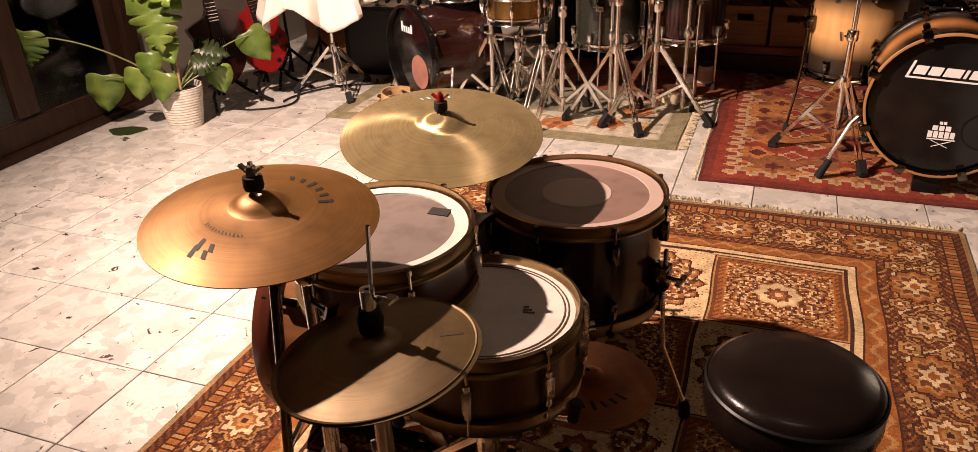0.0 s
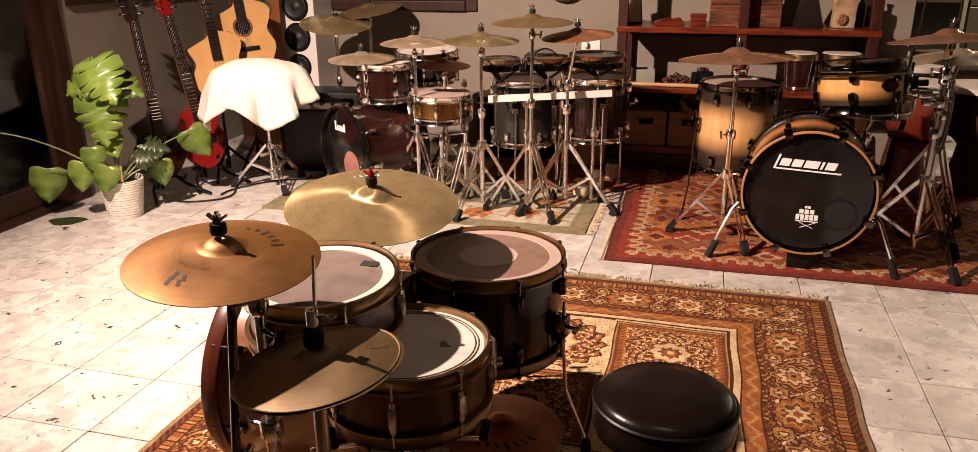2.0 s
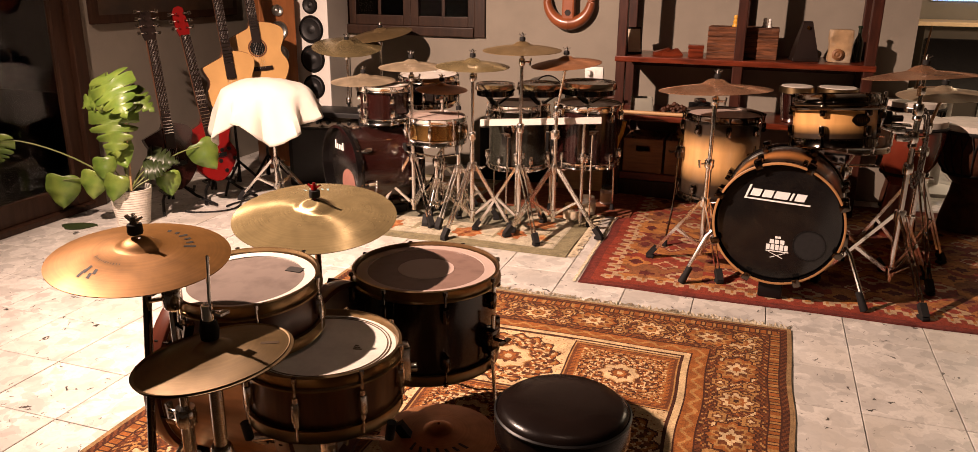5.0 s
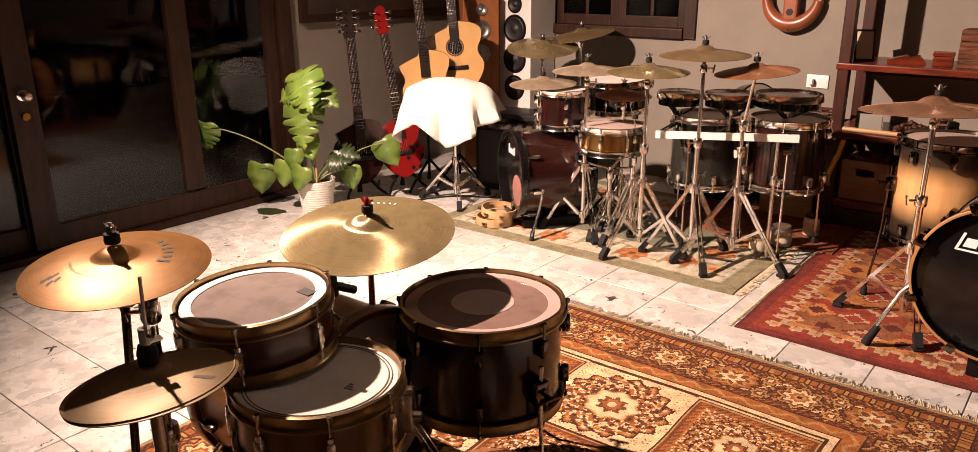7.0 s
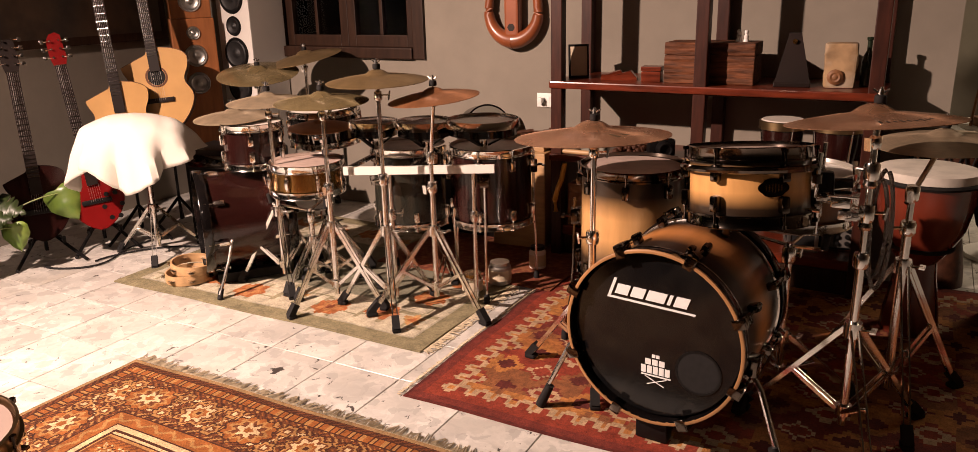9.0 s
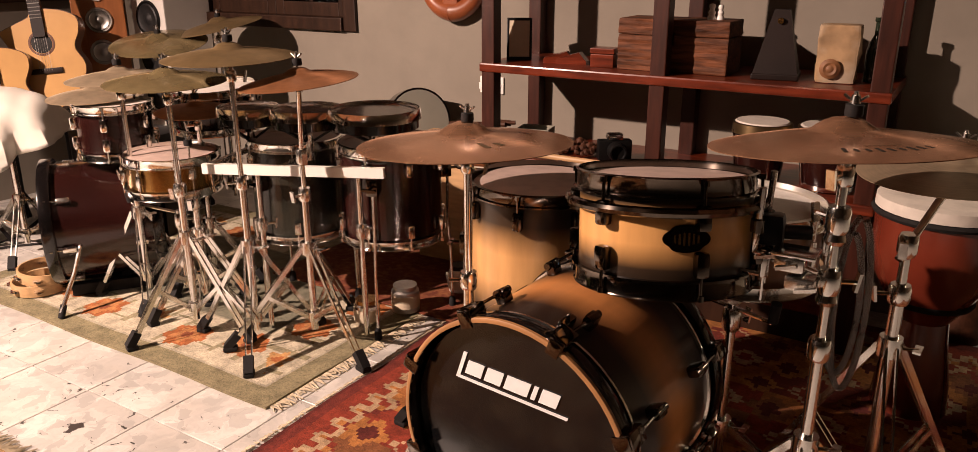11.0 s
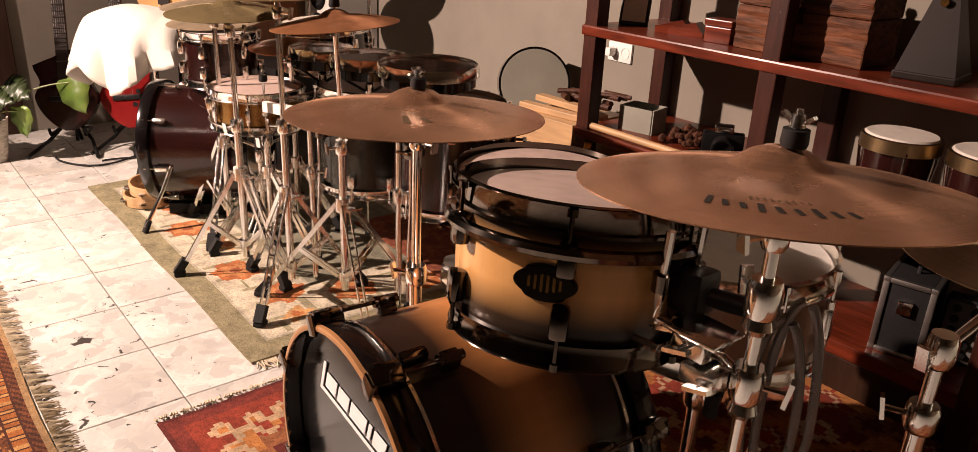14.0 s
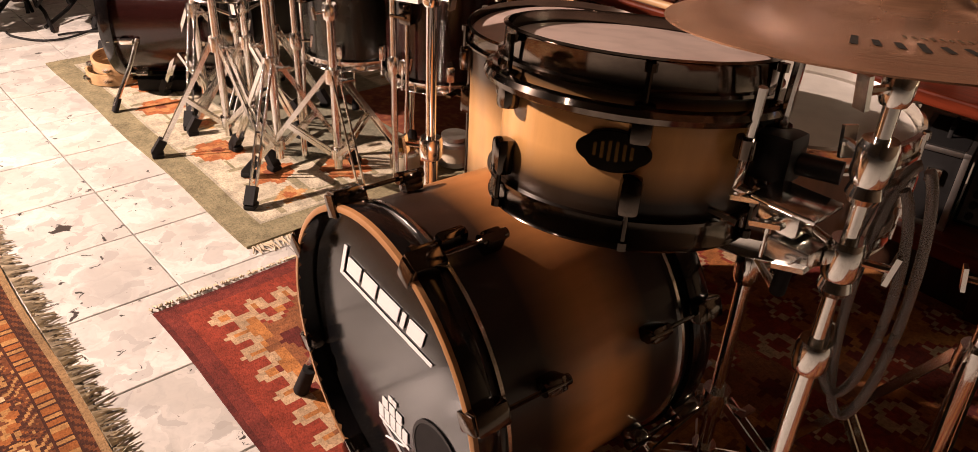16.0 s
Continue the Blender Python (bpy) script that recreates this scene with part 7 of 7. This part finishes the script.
# ---- kitchen beyond the opening ----
KY = 8.98
for k, x0 in enumerate((2.80, 3.60)):
    kc = thing("kitchen_cabinet", "dark taupe kitchen cabinet with three drawers", "cabinet", pose(x0, KY, 0), "kitchen cabinets")
    part("body", box(solid(), 0, 0.02, 0.10, 0.796, 0.60, 0.90, 0.003), CABINET, kc, smooth=False)
    part("plinth", box(solid(), 0, 0.06, 0.0, 0.796, 0.56, 0.10), DARK_WOOD, kc, smooth=False)
    for z0, z1 in ((0.115, 0.405), (0.42, 0.735), (0.75, 0.89)):
        dr = part("drawer", box(solid(), 0.006, 0.0, z0, 0.790, 0.020, z1, 0.003), CABINET, kc, smooth=False)
        bm = sweep(solid(), [(0.28, 0.0, z1 - 0.07), (0.28, -0.035, z1 - 0.07), (0.52, -0.035, z1 - 0.07), (0.52, 0.0, z1 - 0.07)], 0.008)
        part("handle", bm, STEEL, dr)
        part("edge_trim", box(solid(), 0.006, -0.003, z1 - 0.008, 0.790, 0.0, z1 + 0.002), PAPER, dr, "thin cream edge", smooth=False)
ov = thing("oven", "dark glass-fronted built-in oven in the kitchen", "oven", pose(2.14, KY, 0))
part("body", box(solid(), 0, 0.02, 0.0, 0.60, 0.60, 0.90, 0.003), CABINET, ov, smooth=False)
part("door", box(solid(), 0.02, 0.0, 0.20, 0.58, 0.02, 0.78, 0.006), BLACK_GLOSS, ov, smooth=False)
part("side_trim", box(solid(), 0.60, -0.01, 0.0, 0.64, 0.60, 0.90, 0.003), STEEL, ov, smooth=False)
simple("worktop", "light worktop along the kitchen cabinets", "worktop", box(solid(), 2.05, KY - 0.03, 0.902, 4.45, KY + 0.62, 0.942, 0.004), WORKTOP, None, False)
bs = thing("led_strip", "blue glowing LED strip on the wall above the worktop", "led strip", pose(0, 9.60, 0))
part("channel", box(solid(), 2.25, -0.004, 1.132, 4.5, 0.018, 1.172), WHITE_PAINT, bs, smooth=False)
for k in range(45):
    part("diode", box(solid(), 2.262 + k * 0.05, -0.010, 1.138, 2.298 + k * 0.05, -0.0045, 1.166, 0.002), BLUE_GLOW, bs, smooth=False)
kt = thing("kettle", "black kettle standing on the worktop", "kettle", pose(2.93, 9.20, 0.943))
part("body", lathe(solid(), [(0, 0), (0.075, 0), (0.070, 0.12), (0.050, 0.20), (0, 0.21)], 32), BLACK, kt)
part("handle", sweep(solid(), [(0.06, 0, 0.18), (0.12, 0, 0.19), (0.12, 0, 0.06), (0.072, 0, 0.04)], 0.010), BLACK, kt)
fb = thing("fruit_bowl", "low dish with bananas and a lemon on the worktop", "bowl", pose(3.20, 9.18, 0.943))
part("dish", lathe(solid(), [(0, 0), (0.10, 0), (0.19, 0.04), (0.195, 0.04), (0.11, 0.006), (0, 0.006)], 40), CRATE, fb)
for k in range(5):
    simple("banana", "ripe yellow banana in the dish", "banana", sweep(solid(), curve((0, 0, 0.0), (0.07, 0.0, 0.055), (0.15, 0.0, 0.02), 10), 0.017, 10, (0.018, 0.010)), BANANA, pose(3.17 + 0.02 * k, 9.14 + 0.022 * k, 0.985, 0, 0, -20 + 12 * k), True, "bananas")
simple("lemon", "yellow lemon on the dish", "lemon", lathe(solid(), [(0, 0), (0.012, 0.004), (0.034, 0.025), (0.036, 0.04), (0.020, 0.065), (0, 0.075)], 24), BANANA, pose(3.36, 9.12, 0.97))

# ---- fringes and floor tiles ----
def fringe(x0, y0, x1, y1, out, length, count, seed):
    rs = random.Random(seed)
    bm = solid()
    for k in range(count):
        f = (k + rs.uniform(0, 0.8)) / count
        p = Vector((x0 + (x1 - x0) * f, y0 + (y1 - y0) * f, 0.006))
        d = Vector((out[0] + rs.uniform(-0.5, 0.5) * abs(out[1]), out[1] + rs.uniform(-0.5, 0.5) * abs(out[0]), 0)) * length * rs.uniform(0.6, 1.25)
        q = p + d * 0.5 + Vector((rs.uniform(-0.004, 0.004), rs.uniform(-0.004, 0.004), rs.uniform(0.002, 0.006) - 0.004))
        e = p + d
        e.z = 0.003
        sweep(bm, [p, q, e], 0.0026, 4, (0.0034, 0.0018))
    return tagged(part("rug_fringe", bm, FRINGE), "short cream cotton fringe along the rug's edge", "fringe", kind="stuff")


fringe(-1.15, 2.878, 0.83, 2.878, (0, 1), 0.045, 330, 1)
fringe(-0.205, 3.41, -0.205, 4.74, (1, 0), 0.040, 200, 2)
fringe(-0.094, 3.10, -0.094, 4.97, (-1, 0), 0.014, 240, 3)

TS, TX, TY = 0.3025, -0.165, 3.195
bm = solid()
box(bm, -TS / 2 + 0.0016, -TS / 2 + 0.0016, -0.012, TS / 2 - 0.0016, TS / 2 - 0.0016, 0.0)
bmesh.ops.bevel(bm, geom=[e for e in bm.edges if all(v.co.z > -0.001 for v in e.verts)], offset=0.0016, segments=1, affect="EDGES")
tile_mesh = bpy.data.meshes.new("tile")
bm.to_mesh(tile_mesh)
bm.free()
rs = random.Random(11)
rest = []
near = 0
for i in range(-10, 18):
    for j in range(-21, 22):
        x, y = TX + (i + 0.5) * TS, TY + (j + 0.5) * TS
        if not (LEFT - 0.15 < x < RIGHT and FRONT < y < 9.6):
            continue
        covered = (-0.98 < x < 0.66 and -0.2 < y < 2.71) or (0.07 < x < 2.25 and 3.25 < y < 4.82) or (-1.8 < x < -0.37 and 3.56 < y < 4.6)
        if -3.1 < x < 2.2 and 0.7 < y < 5.1 and not covered and near < 300:
            near += 1
            piece("tile", tile_mesh, TILE, FLOOR, "", False, pose(x, y, rs.uniform(-0.0012, 0.0), rs.uniform(-0.12, 0.12), rs.uniform(-0.12, 0.12), 0))
        else:
            rest.append((x, y))
h_ = TS / 2 - 0.0016
verts, faces = [], []
for x, y in rest:
    b_ = len(verts)
    verts += [(x - h_, y - h_, -0.001), (x + h_, y - h_, -0.001), (x + h_, y + h_, -0.001), (x - h_, y + h_, -0.001), (x - h_, y - h_, -0.012), (x + h_, y - h_, -0.012), (x + h_, y + h_, -0.012), (x - h_, y + h_, -0.012)]
    faces += [(b_, b_ + 1, b_ + 2, b_ + 3), (b_, b_ + 4, b_ + 5, b_ + 1), (b_ + 1, b_ + 5, b_ + 6, b_ + 2), (b_ + 2, b_ + 6, b_ + 7, b_ + 3), (b_ + 3, b_ + 7, b_ + 4, b_)]
mesh = bpy.data.meshes.new("tiles")
mesh.from_pydata(verts, [], faces)
tagged(piece("tiles", mesh, TILE, FLOOR, "", False), kind="stuff")
